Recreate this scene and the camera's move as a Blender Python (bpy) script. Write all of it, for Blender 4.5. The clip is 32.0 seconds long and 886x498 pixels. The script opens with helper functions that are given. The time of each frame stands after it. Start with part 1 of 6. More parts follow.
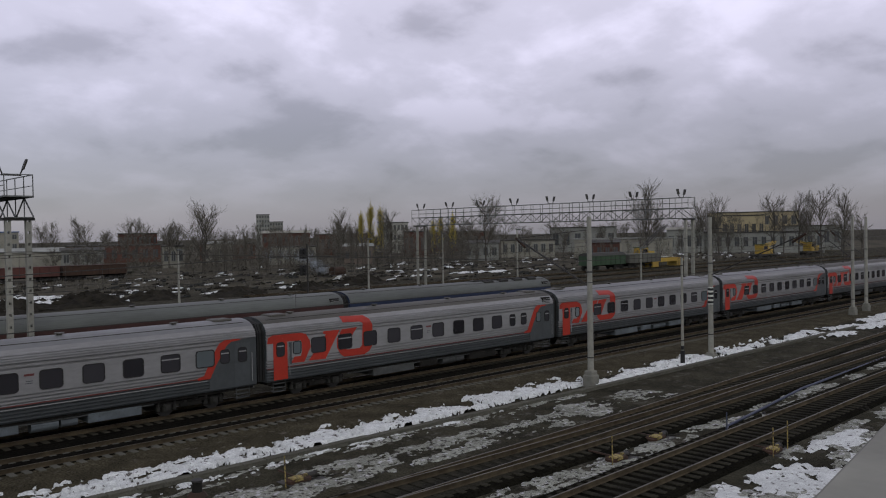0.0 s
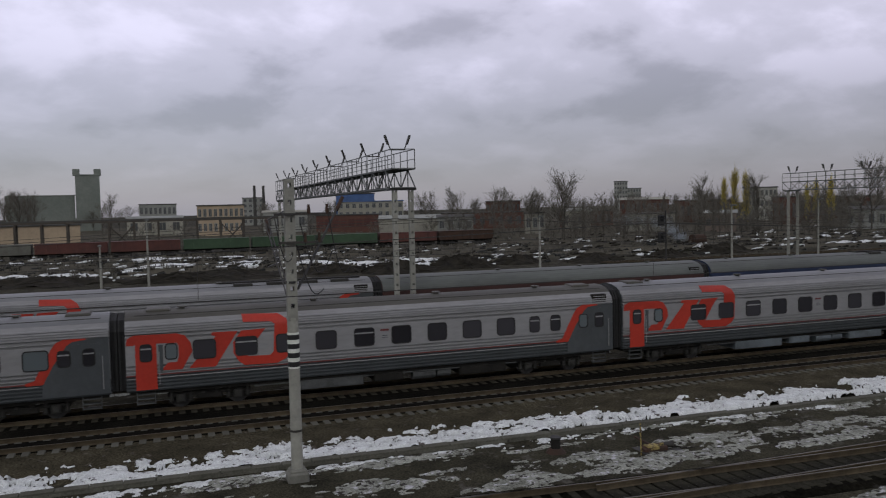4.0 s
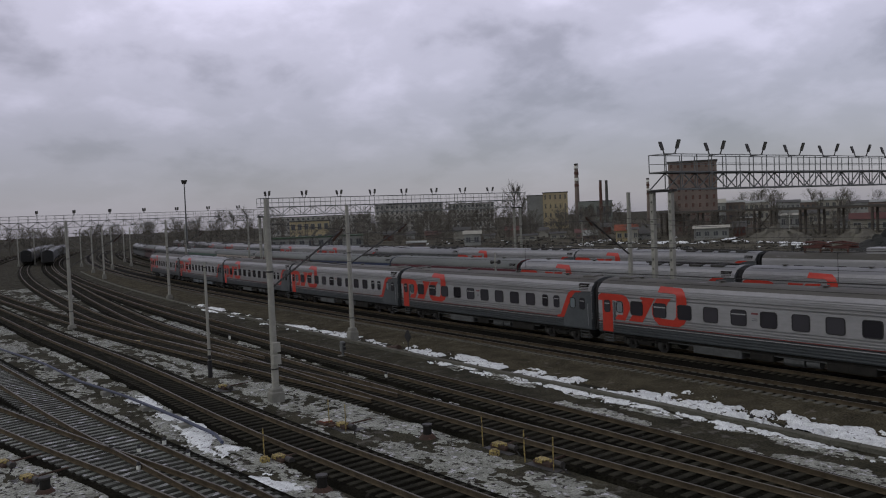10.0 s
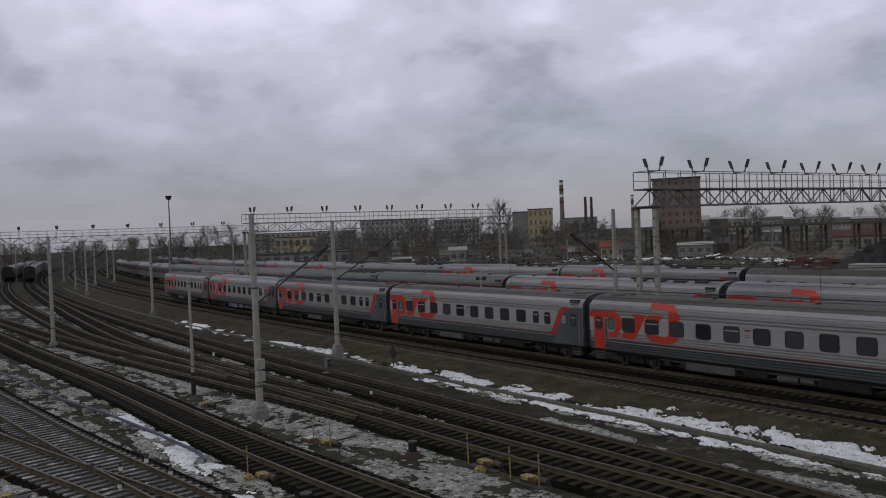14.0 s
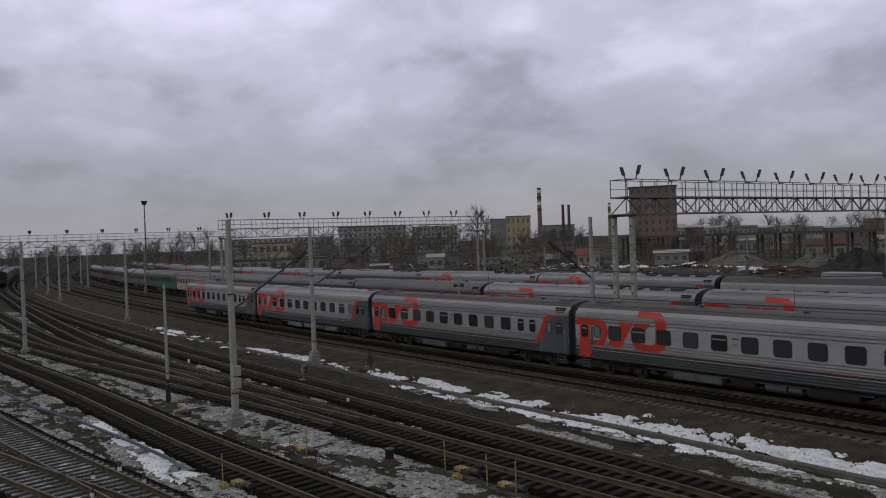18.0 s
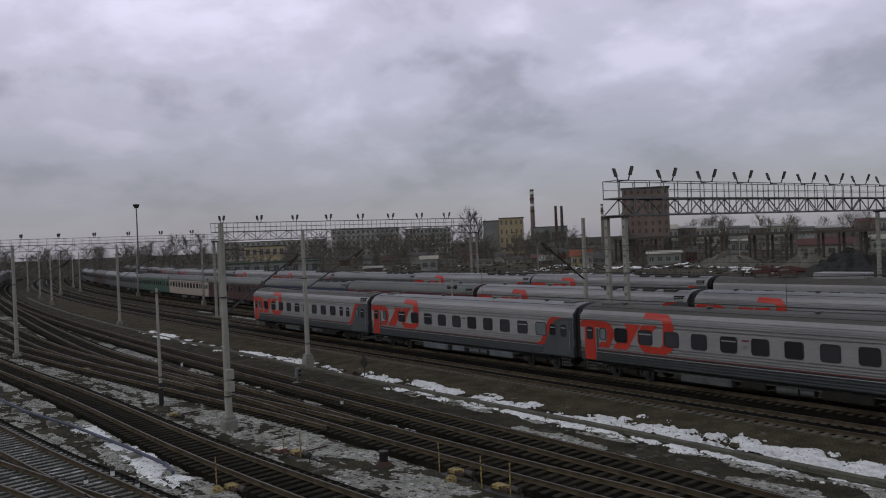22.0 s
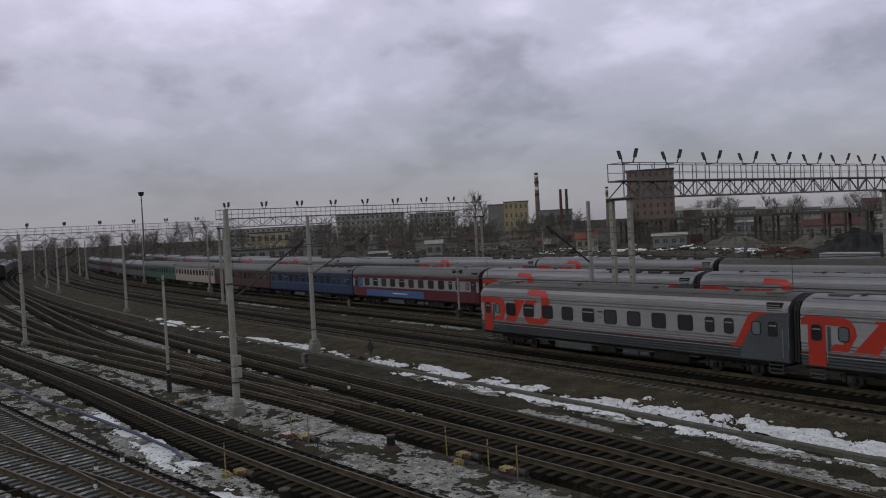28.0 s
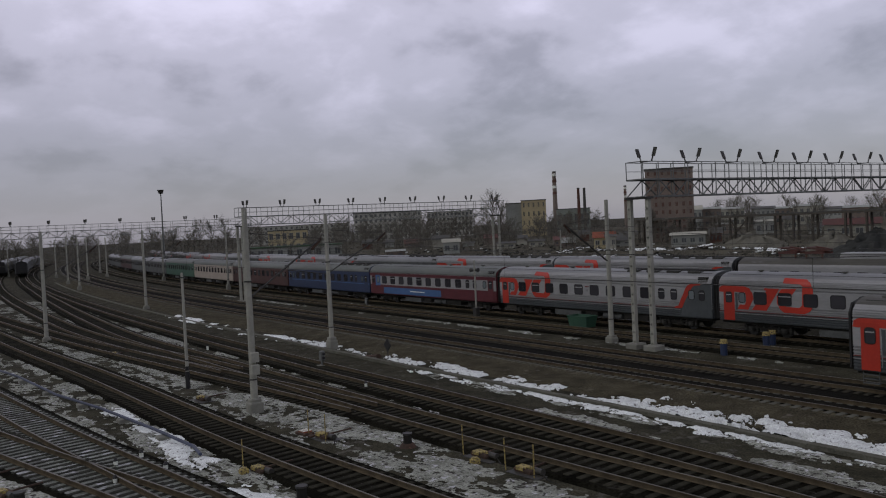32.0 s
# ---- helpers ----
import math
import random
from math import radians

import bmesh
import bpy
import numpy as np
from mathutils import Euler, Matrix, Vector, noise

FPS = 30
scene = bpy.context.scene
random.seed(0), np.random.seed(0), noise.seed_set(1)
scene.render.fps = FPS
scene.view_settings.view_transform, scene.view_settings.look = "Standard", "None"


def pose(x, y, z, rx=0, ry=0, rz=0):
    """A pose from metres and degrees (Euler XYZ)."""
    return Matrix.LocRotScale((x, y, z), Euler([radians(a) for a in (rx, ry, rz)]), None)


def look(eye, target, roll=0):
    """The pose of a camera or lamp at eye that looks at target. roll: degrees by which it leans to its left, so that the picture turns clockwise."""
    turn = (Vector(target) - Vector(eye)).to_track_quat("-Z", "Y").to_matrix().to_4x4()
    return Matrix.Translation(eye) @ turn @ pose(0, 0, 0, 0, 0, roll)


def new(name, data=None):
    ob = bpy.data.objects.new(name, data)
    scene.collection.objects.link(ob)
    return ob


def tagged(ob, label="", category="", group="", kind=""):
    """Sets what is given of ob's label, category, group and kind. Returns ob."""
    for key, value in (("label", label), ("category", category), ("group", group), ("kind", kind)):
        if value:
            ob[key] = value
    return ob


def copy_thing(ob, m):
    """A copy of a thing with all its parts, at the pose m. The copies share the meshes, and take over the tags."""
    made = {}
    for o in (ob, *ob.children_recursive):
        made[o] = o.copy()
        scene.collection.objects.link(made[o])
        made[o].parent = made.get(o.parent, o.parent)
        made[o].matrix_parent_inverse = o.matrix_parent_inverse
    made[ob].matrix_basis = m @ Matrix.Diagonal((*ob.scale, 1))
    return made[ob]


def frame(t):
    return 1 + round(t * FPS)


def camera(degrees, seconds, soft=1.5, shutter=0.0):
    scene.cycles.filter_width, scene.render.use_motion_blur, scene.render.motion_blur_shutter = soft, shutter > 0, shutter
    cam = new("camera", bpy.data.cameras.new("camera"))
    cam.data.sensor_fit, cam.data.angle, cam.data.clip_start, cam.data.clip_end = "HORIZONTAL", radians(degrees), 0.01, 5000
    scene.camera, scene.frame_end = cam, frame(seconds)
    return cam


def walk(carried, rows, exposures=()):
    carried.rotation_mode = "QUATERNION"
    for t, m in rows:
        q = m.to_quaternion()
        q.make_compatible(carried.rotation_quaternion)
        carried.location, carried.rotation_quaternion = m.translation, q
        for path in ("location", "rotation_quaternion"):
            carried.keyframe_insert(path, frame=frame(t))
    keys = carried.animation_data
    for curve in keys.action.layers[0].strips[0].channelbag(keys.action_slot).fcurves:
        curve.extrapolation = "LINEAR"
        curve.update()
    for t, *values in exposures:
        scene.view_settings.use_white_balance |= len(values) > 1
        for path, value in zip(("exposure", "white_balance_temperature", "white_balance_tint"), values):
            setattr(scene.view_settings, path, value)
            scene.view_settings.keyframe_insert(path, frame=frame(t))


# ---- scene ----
cam = camera(56.81, 32.0, soft=1.1, shutter=0.12)
EYE = 8.4          # height of the lens over the rail tops, which lie at z = 0
# seconds, yaw to the left of the track's normal, pitch, roll
TURNS = [
    (0, -43.52, -1.09, -0.93),
    (0.5, -43.56, -1.06, -1.07),
    (1, -43.33, -1.01, -1.39),
    (1.5, -42.45, -1.06, -1.68),
    (2, -38.08, -1.09, -1.87),
    (2.5, -34.01, -1.69, -1.35),
    (4.5, -12.57, -2.86, -1.46),
    (5, -6.22, -2.70, -1.33),
    (5.5, -0.34, -2.74, -1.15),
    (6, 7.80, -2.46, -2.32),
    (6.5, 15.23, -2.59, -1.90),
    (7, 23.79, -2.91, -2.70),
    (7.5, 32.03, -2.82, -2.45),
    (8, 41.06, -2.59, -3.09),
    (8.5, 48.26, -2.25, -2.68),
    (9, 51.22, -2.30, -2.49),
    (9.5, 54.02, -2.21, -2.81),
    (10, 55.98, -2.18, -2.45),
    (10.5, 56.65, -2.13, -2.31),
    (11, 56.54, -1.67, -2.31),
    (11.5, 56.32, -1.44, -2.42),
    (12, 56.23, -1.32, -2.33),
    (13, 56.04, -1.14, -2.24),
    (13.5, 55.43, -1.12, -2.43),
    (14, 54.92, -1.09, -2.38),
    (14.5, 54.60, -1.05, -2.26),
    (15, 54.29, -1.03, -2.32),
    (15.5, 53.98, -0.98, -2.26),
    (17.5, 53.37, -0.76, -2.16),
    (18, 53.36, -0.67, -2.09),
    (18.5, 53.43, -0.61, -2.03),
    (19, 53.26, -0.65, -2.02),
    (19.5, 53.28, -0.77, -2.14),
    (20, 53.16, -0.84, -2.22),
    (20.5, 53.09, -0.86, -2.26),
    (21, 53.00, -0.80, -2.16),
    (21.5, 52.86, -0.67, -2.29),
    (22, 52.88, -0.55, -2.37),
    (22.5, 52.82, -0.48, -2.35),
    (23, 52.76, -0.42, -2.20),
    (23.5, 52.84, -0.37, -2.21),
    (24, 52.64, -0.34, -2.27),
    (24.5, 52.80, -0.29, -2.44),
    (25, 52.94, -0.36, -2.67),
    (25.5, 53.00, -0.70, -2.68),
    (27.5, 53.24, -1.50, -2.88),
    (28, 53.28, -1.62, -2.98),
    (28.5, 53.30, -1.73, -3.08),
    (29, 53.38, -1.78, -3.02),
    (29.5, 53.51, -1.69, -3.04),
    (30, 53.92, -1.52, -3.21),
    (30.5, 54.17, -1.48, -3.37),
    (31, 54.27, -1.58, -3.16),
    (31.5, 54.37, -1.66, -3.03),
    (32, 54.49, -1.67, -2.81),
]
walk(cam, [(t, pose(0, 0, EYE, 90 + p, 0, y) @ pose(0, 0, 0, 0, 0, r)) for t, y, p, r in TURNS], [(0, 0.0), (5, 0.0), (9, -0.03), (20, -0.10), (32, -0.13)])

# ---- light ----
world = bpy.data.worlds.new("overcast_sky")
scene.world = world
world.use_nodes = True


def overcast(tree):
    n, l = tree.nodes, tree.links
    n.clear()
    out = n.new("ShaderNodeOutputWorld")
    bg = n.new("ShaderNodeBackground")
    sky = n.new("ShaderNodeTexSky")
    sky.sky_type, sky.sun_disc = "NISHITA", False
    sky.sun_elevation, sky.sun_rotation = radians(32), radians(-200)
    co = n.new("ShaderNodeTexCoord")
    sep = n.new("ShaderNodeSeparateXYZ")
    l.new(co.outputs["Generated"], sep.inputs[0])
    # the cloud deck is flat: its pattern shrinks towards the horizon
    def deck(rise):
        add = n.new("ShaderNodeMath"); add.operation = "ADD"; add.inputs[1].default_value = 0.33 + rise
        l.new(sep.outputs["Z"], add.inputs[0])
        mx = n.new("ShaderNodeMath"); mx.operation = "MAXIMUM"; mx.inputs[1].default_value = 0.05
        l.new(add.outputs[0], mx.inputs[0])
        com = n.new("ShaderNodeCombineXYZ")
        for q in (0, 1):
            d = n.new("ShaderNodeMath"); d.operation = "DIVIDE"
            l.new(sep.outputs[q], d.inputs[0]); l.new(mx.outputs[0], d.inputs[1])
            l.new(d.outputs[0], com.inputs[q])
        return com.outputs[0]

    def clouds(vector, scale, detail, rough, shift, dist):
        mp = n.new("ShaderNodeMapping"); mp.inputs["Location"].default_value = shift
        l.new(vector, mp.inputs[0])
        t = n.new("ShaderNodeTexNoise")
        t.inputs["Scale"].default_value, t.inputs["Detail"].default_value = scale, detail
        t.inputs["Roughness"].default_value, t.inputs["Distortion"].default_value = rough, dist
        l.new(mp.outputs[0], t.inputs["Vector"])
        return t.outputs["Fac"]

    def sum_of(a, k, b):
        m = n.new("ShaderNodeMath"); m.operation = "MULTIPLY_ADD"; m.inputs[1].default_value = k
        l.new(a, m.inputs[0])
        if isinstance(b, float):
            m.inputs[2].default_value = b
        else:
            l.new(b, m.inputs[2])
        return m.outputs[0]

    # heads of the clouds catch the light, their bases are grey
    here, above = deck(0.0), deck(0.03)
    body, over = clouds(here, 2.5, 7, 0.52, (3.6, 0.9, 0), 0.15), clouds(above, 2.5, 7, 0.52, (3.6, 0.9, 0), 0.15)
    wisp = clouds(here, 6.5, 5, 0.55, (7.0, 2.0, 0), 0.3)
    mix = sum_of(body, -1.25, sum_of(wisp, -0.25, 1.19))
    mix = sum_of(body, 1.5, sum_of(over, -1.5, mix))
    ramp = n.new("ShaderNodeValToRGB")
    ramp.color_ramp.interpolation = "EASE"
    e = ramp.color_ramp.elements
    e[0].position, e[0].color = 0.18, (0.375, 0.355, 0.435, 1)
    e[1].position, e[1].color = 0.70, (0.77, 0.73, 0.91, 1)
    x = e.new(0.43); x.color = (0.57, 0.543, 0.667, 1)
    l.new(mix, ramp.inputs[0])
    # paler and flatter near the horizon, brighter higher up
    hz = n.new("ShaderNodeMapRange")
    hz.inputs["From Min"].default_value, hz.inputs["From Max"].default_value = 0.0, 0.18
    l.new(sep.outputs["Z"], hz.inputs["Value"])
    low = n.new("ShaderNodeMix"); low.data_type = "RGBA"
    l.new(hz.outputs[0], low.inputs["Factor"])
    rim_x = n.new("ShaderNodeMapRange")       # heavier cloud low in the east
    rim_x.inputs["From Min"].default_value, rim_x.inputs["From Max"].default_value = -0.1, 0.75
    rim_x.inputs["To Min"].default_value, rim_x.inputs["To Max"].default_value = 1.0, 0.70
    l.new(sep.outputs["X"], rim_x.inputs["Value"])
    rim_c = n.new("ShaderNodeVectorMath"); rim_c.operation = "SCALE"
    rim_c.inputs[0].default_value = (0.35, 0.338, 0.405)
    l.new(rim_x.outputs[0], rim_c.inputs["Scale"])
    l.new(rim_c.outputs[0], low.inputs["A"])
    l.new(ramp.outputs["Color"], low.inputs["B"])
    up = n.new("ShaderNodeValToRGB")
    w = up.color_ramp.elements
    w[0].position, w[0].color = 0.0, (0.74, 0.74, 0.74, 1)
    # the unseen zenith is dimmed, which weakens the light on the ground
    w[1].position, w[1].color = 1.0, (0.60, 0.60, 0.60, 1)
    for p, c in ((0.05, 0.64), (0.12, 0.69), (0.2, 0.88), (0.3, 1.06), (0.42, 0.95)):
        x = w.new(p); x.color = (c, c, c, 1)
    l.new(sep.outputs["Z"], up.inputs[0])
    # the deck is thinner in the east, thicker in the north-west
    half = n.new("ShaderNodeMath"); half.operation = "MULTIPLY_ADD"; half.inputs[1].default_value, half.inputs[2].default_value = 0.5, 0.5
    l.new(sep.outputs["X"], half.inputs[0])
    east = n.new("ShaderNodeValToRGB")
    w = east.color_ramp.elements
    w[0].position, w[0].color = 0.02, (1.14, 1.14, 1.14, 1)
    w[1].position, w[1].color = 0.88, (1.20, 1.20, 1.20, 1)
    for p, c in ((0.2, 1.04), (0.35, 1.10), (0.5, 1.20)):
        x = w.new(p); x.color = (c, c, c, 1)
    l.new(half.outputs[0], east.inputs[0])
    ue = n.new("ShaderNodeMath"); ue.operation = "MULTIPLY"
    l.new(up.outputs["Color"], ue.inputs[0]); l.new(east.outputs[0], ue.inputs[1])
    mul = n.new("ShaderNodeVectorMath"); mul.operation = "SCALE"
    l.new(low.outputs["Result"], mul.inputs[0]); l.new(ue.outputs[0], mul.inputs["Scale"])
    thin = n.new("ShaderNodeVectorMath"); thin.operation = "SCALE"; thin.inputs["Scale"].default_value = 0.02
    l.new(sky.outputs[0], thin.inputs[0])
    sm = n.new("ShaderNodeVectorMath"); sm.operation = "ADD"
    l.new(mul.outputs[0], sm.inputs[0]); l.new(thin.outputs[0], sm.inputs[1])
    l.new(sm.outputs[0], bg.inputs["Color"])
    bg.inputs["Strength"].default_value = 0.91
    l.new(bg.outputs[0], out.inputs[0])


overcast(world.node_tree)
sun = new("sun", bpy.data.lights.new("sun", "SUN"))
sun.data.energy, sun.data.angle, sun.data.color = 0.5, radians(25), (1.0, 0.97, 0.93)
sun.matrix_world = look((0, 0, 300), (110, 165, 140))
scene.view_settings.exposure = 0.0


# ---- materials ----
def mat(name, base, other=None, scale=6.0, rough=0.75, metal=0.0, bump=0.15, wear=None, wear_at=0.62, spec=0.3, fine=9.0, stretch=(1, 1, 1), space="Object", emit=0.0, grit=(0.78, 1.2), speck=None):
    """A surface whose colour wanders between base and other, with fine grain, optional stains and a bump."""
    m = bpy.data.materials.new(name)
    m.use_nodes = True
    n, l = m.node_tree.nodes, m.node_tree.links
    p = n["Principled BSDF"]
    p.inputs["Roughness"].default_value, p.inputs["Metallic"].default_value = rough, metal
    p.inputs["Specular IOR Level"].default_value = spec
    other = other or tuple(c * 0.72 for c in base)
    base, other = [(c[0] * 0.95, c[1], c[2] * 0.85) for c in (base, other)]
    co = n.new("ShaderNodeTexCoord")
    mp = n.new("ShaderNodeMapping")
    mp.inputs["Scale"].default_value = stretch
    if space == "World":
        geo = n.new("ShaderNodeNewGeometry")
        l.new(geo.outputs["Position"], mp.inputs[0])
    else:
        l.new(co.outputs[space], mp.inputs[0])

    def grain(s, d, r=0.6):
        t = n.new("ShaderNodeTexNoise")
        t.inputs["Scale"].default_value, t.inputs["Detail"].default_value, t.inputs["Roughness"].default_value = s, d, r
        l.new(mp.outputs[0], t.inputs["Vector"])
        return t.outputs["Fac"]

    def blend(a, b, fac, lo, hi):
        r = n.new("ShaderNodeMapRange")
        r.inputs["From Min"].default_value, r.inputs["From Max"].default_value = lo, hi
        l.new(fac, r.inputs["Value"])
        x = n.new("ShaderNodeMix")
        x.data_type = "RGBA"
        l.new(r.outputs[0], x.inputs["Factor"])
        for key, v in (("A", a), ("B", b)):
            if isinstance(v, tuple):
                x.inputs[key].default_value = (*v, 1)
            else:
                l.new(v, x.inputs[key])
        return x.outputs["Result"]

    big, small = grain(scale, 4), grain(scale * fine, 3)
    col = blend(base, other, big, 0.35, 0.68)
    grey = n.new("ShaderNodeMapRange")
    grey.inputs["To Min"].default_value, grey.inputs["To Max"].default_value = grit
    l.new(small, grey.inputs["Value"])
    sc = n.new("ShaderNodeVectorMath")
    sc.operation = "SCALE"
    l.new(col, sc.inputs[0]); l.new(grey.outputs[0], sc.inputs["Scale"])
    col = sc.outputs[0]
    if wear:
        col = blend(col, wear, grain(scale * 2.7, 6, 0.65), wear_at, wear_at + 0.08)
    if speck:
        col = blend(col, speck[0], grain(speck[1], 3, 0.55), speck[2], speck[2] + 0.05)
    info = n.new("ShaderNodeObjectInfo")
    vary = n.new("ShaderNodeMapRange")
    vary.inputs["To Min"].default_value, vary.inputs["To Max"].default_value = 0.9, 1.1
    l.new(info.outputs["Random"], vary.inputs["Value"])
    s2 = n.new("ShaderNodeVectorMath")
    s2.operation = "SCALE"
    l.new(col, s2.inputs[0]); l.new(vary.outputs[0], s2.inputs["Scale"])
    l.new(s2.outputs[0], p.inputs["Base Color"])
    if bump:
        b = n.new("ShaderNodeBump")
        b.inputs["Strength"].default_value, b.inputs["Distance"].default_value = bump, 0.03
        l.new(small, b.inputs["Height"]); l.new(b.outputs[0], p.inputs["Normal"])
    if emit:
        p.inputs["Emission Color"].default_value, p.inputs["Emission Strength"].default_value = (*base, 1), emit
    return m


M = {}
M["gravel"] = mat("gravel", (0.050, 0.0455, 0.034), (0.0195, 0.018, 0.0136), 0.55, 0.95, bump=0.9, wear=(0.080, 0.076, 0.061), wear_at=0.57, fine=30, space="World", spec=0.04, grit=(-0.7, 2.7))
M["ballast"] = mat("ballast", (0.0115, 0.0105, 0.0088), (0.005, 0.0047, 0.0042), 0.6, 0.95, bump=0.9, fine=14, space="World", spec=0.03, grit=(-0.4, 2.4))
M["yardbed"] = mat("yard_ballast", (0.0115, 0.0106, 0.0083), (0.004, 0.0038, 0.0031), 0.5, 0.95, bump=0.9, fine=20, space="World", wear=(0.040, 0.038, 0.031), wear_at=0.62, spec=0.01, grit=(-0.5, 2.5))
M["sleeper"] = mat("sleeper", (0.036, 0.0333, 0.0273), (0.0125, 0.0117, 0.0098), 1.2, 0.9, wear=(0.115, 0.112, 0.101), wear_at=0.66, spec=0.03, grit=(0.2, 1.8))
M["frosted"] = mat("frosted_sleeper", (0.036, 0.0355, 0.0322), (0.0145, 0.0142, 0.0128), 1.6, 0.9, wear=(0.15, 0.152, 0.146), wear_at=0.66, spec=0.05, grit=(0.3, 1.7))
M["oily"] = mat("oily_sleeper", (0.05, 0.045, 0.038), (0.024, 0.022, 0.019), 1.2, 0.9, wear=(0.13, 0.125, 0.12), wear_at=0.69, spec=0.06)
M["worn"] = mat("worn_sleeper", (0.105, 0.101, 0.093), (0.058, 0.056, 0.051), 1.2, 0.9, wear=(0.17, 0.168, 0.162), wear_at=0.66, spec=0.06)
M["trough"] = mat("old_trough", (0.125, 0.12, 0.108), (0.082, 0.078, 0.07), 1.5, 0.9, wear=(0.045, 0.042, 0.037), wear_at=0.60, spec=0.06, grit=(0.4, 1.6))
M["rail"] = mat("rail", (0.092, 0.072, 0.052), (0.048, 0.038, 0.0285), 2.0, 0.85, 0.0, spec=0.05)
M["railtop"] = mat("railtop", (0.105, 0.092, 0.076), (0.062, 0.054, 0.045), 1.0, 0.5, 0.15)
M["snow"] = mat("snow", (0.76, 0.765, 0.84), (0.57, 0.575, 0.63), 2.4, 0.8, bump=0.9, speck=((0.09, 0.083, 0.070), 4.2, 0.61), wear=(0.34, 0.335, 0.335), wear_at=0.61, spec=0.1, space="World", grit=(0.35, 1.6))
M["slush"] = mat("slush", (0.315, 0.316, 0.305), (0.15, 0.149, 0.138), 1.2, 0.85, bump=1.0, wear=(0.47, 0.475, 0.475), wear_at=0.56, fine=16, space="World", spec=0.04, grit=(-0.5, 2.4), speck=((0.04, 0.037, 0.030), 5.0, 0.56))
M["wetice"] = mat("wet_ice", (0.165, 0.173, 0.163), (0.045, 0.0455, 0.041), 0.7, 0.6, bump=0.6, wear=(0.36, 0.37, 0.365), wear_at=0.55, fine=14, space="World", spec=0.15, grit=(0.0, 2.0))
M["concrete"] = mat("concrete", (0.20, 0.195, 0.185), (0.145, 0.14, 0.133), 1.5, 0.9, wear=(0.10, 0.095, 0.09), wear_at=0.66)
M["pole"] = mat("pole", (0.30, 0.292, 0.28), (0.215, 0.208, 0.20), 1.1, 0.85, wear=(0.13, 0.125, 0.12), wear_at=0.68)
M["black"] = mat("black_paint", (0.02, 0.02, 0.021), None, 2, 0.6)
M["white"] = mat("white_paint", (0.72, 0.72, 0.72), (0.55, 0.55, 0.55), 3, 0.6)
M["steel"] = mat("galvanised_steel", (0.15, 0.155, 0.165), (0.095, 0.096, 0.105), 2.0, 0.6, 0.2)
M["darksteel"] = mat("dark_steel", (0.035, 0.035, 0.038), (0.055, 0.05, 0.047), 2.0, 0.6, 0.3)
M["rust"] = mat("rust", (0.065, 0.036, 0.026), (0.038, 0.026, 0.021), 1.5, 0.9, wear=(0.11, 0.06, 0.04))
M["silver"] = mat("coach_light_grey", (0.262, 0.256, 0.286), (0.218, 0.213, 0.236), 0.5, 0.5, wear=(0.165, 0.16, 0.168), wear_at=0.66, stretch=(0.4, 1, 1.5), spec=0.3, bump=0.03)
M["cgrey"] = mat("coach_dark_grey", (0.068, 0.075, 0.086), (0.052, 0.057, 0.066), 0.6, 0.45, bump=0.03)
M["cred"] = mat("coach_red", (0.40, 0.033, 0.02), (0.33, 0.03, 0.018), 0.7, 0.42, bump=0.02)
M["croof"] = mat("coach_roof_grey", (0.082, 0.077, 0.07), (0.054, 0.051, 0.047), 0.5, 0.65, wear=(0.135, 0.13, 0.124), wear_at=0.64, stretch=(0.3, 1.4, 1))
M["roofwhite"] = mat("coach_roof_white", (0.185, 0.186, 0.208), (0.135, 0.135, 0.149), 0.5, 0.5, wear=(0.10, 0.096, 0.095), wear_at=0.67, stretch=(0.3, 1.4, 1))
M["roofgreen"] = mat("coach_roof_faded", (0.115, 0.122, 0.122), (0.085, 0.09, 0.09), 0.5, 0.6, wear=(0.06, 0.059, 0.057), wear_at=0.66, stretch=(0.3, 1.4, 1))
M["roofcream"] = mat("coach_roof_cream", (0.24, 0.215, 0.165), (0.17, 0.155, 0.125), 0.5, 0.55, wear=(0.11, 0.10, 0.085), wear_at=0.66, stretch=(0.3, 1.4, 1))
M["rubber"] = mat("rubber", (0.022, 0.022, 0.023), None, 3, 0.85)
M["under"] = mat("underframe", (0.0145, 0.014, 0.0135), (0.025, 0.023, 0.0215), 1.5, 0.85, spec=0.15)
M["undergrey"] = mat("underframe_grey", (0.085, 0.088, 0.095), (0.045, 0.046, 0.048), 1.5, 0.7)
M["underpale"] = mat("underframe_pale", (0.125, 0.142, 0.172), (0.08, 0.09, 0.105), 1.2, 0.65, wear=(0.05, 0.05, 0.05), wear_at=0.62)
M["bogie"] = mat("bogie_dark_grey", (0.04, 0.039, 0.037), (0.022, 0.021, 0.02), 1.5, 0.75)
M["blue"] = mat("coach_blue", (0.022, 0.035, 0.085), (0.017, 0.027, 0.065), 0.6, 0.5, bump=0.02)
M["lblue"] = mat("banner_blue", (0.06, 0.125, 0.30), (0.045, 0.10, 0.24), 0.6, 0.5, bump=0.02)
M["maroon"] = mat("coach_maroon", (0.095, 0.018, 0.025), (0.07, 0.015, 0.02), 0.6, 0.5, bump=0.02)
M["brown"] = mat("coach_brown", (0.06, 0.026, 0.023), (0.042, 0.02, 0.018), 0.6, 0.55, bump=0.02)
M["green"] = mat("coach_green", (0.035, 0.085, 0.06), (0.025, 0.06, 0.045), 0.6, 0.55, bump=0.02)
M["cream"] = mat("coach_cream", (0.36, 0.30, 0.28), (0.28, 0.235, 0.22), 0.6, 0.55, bump=0.02)
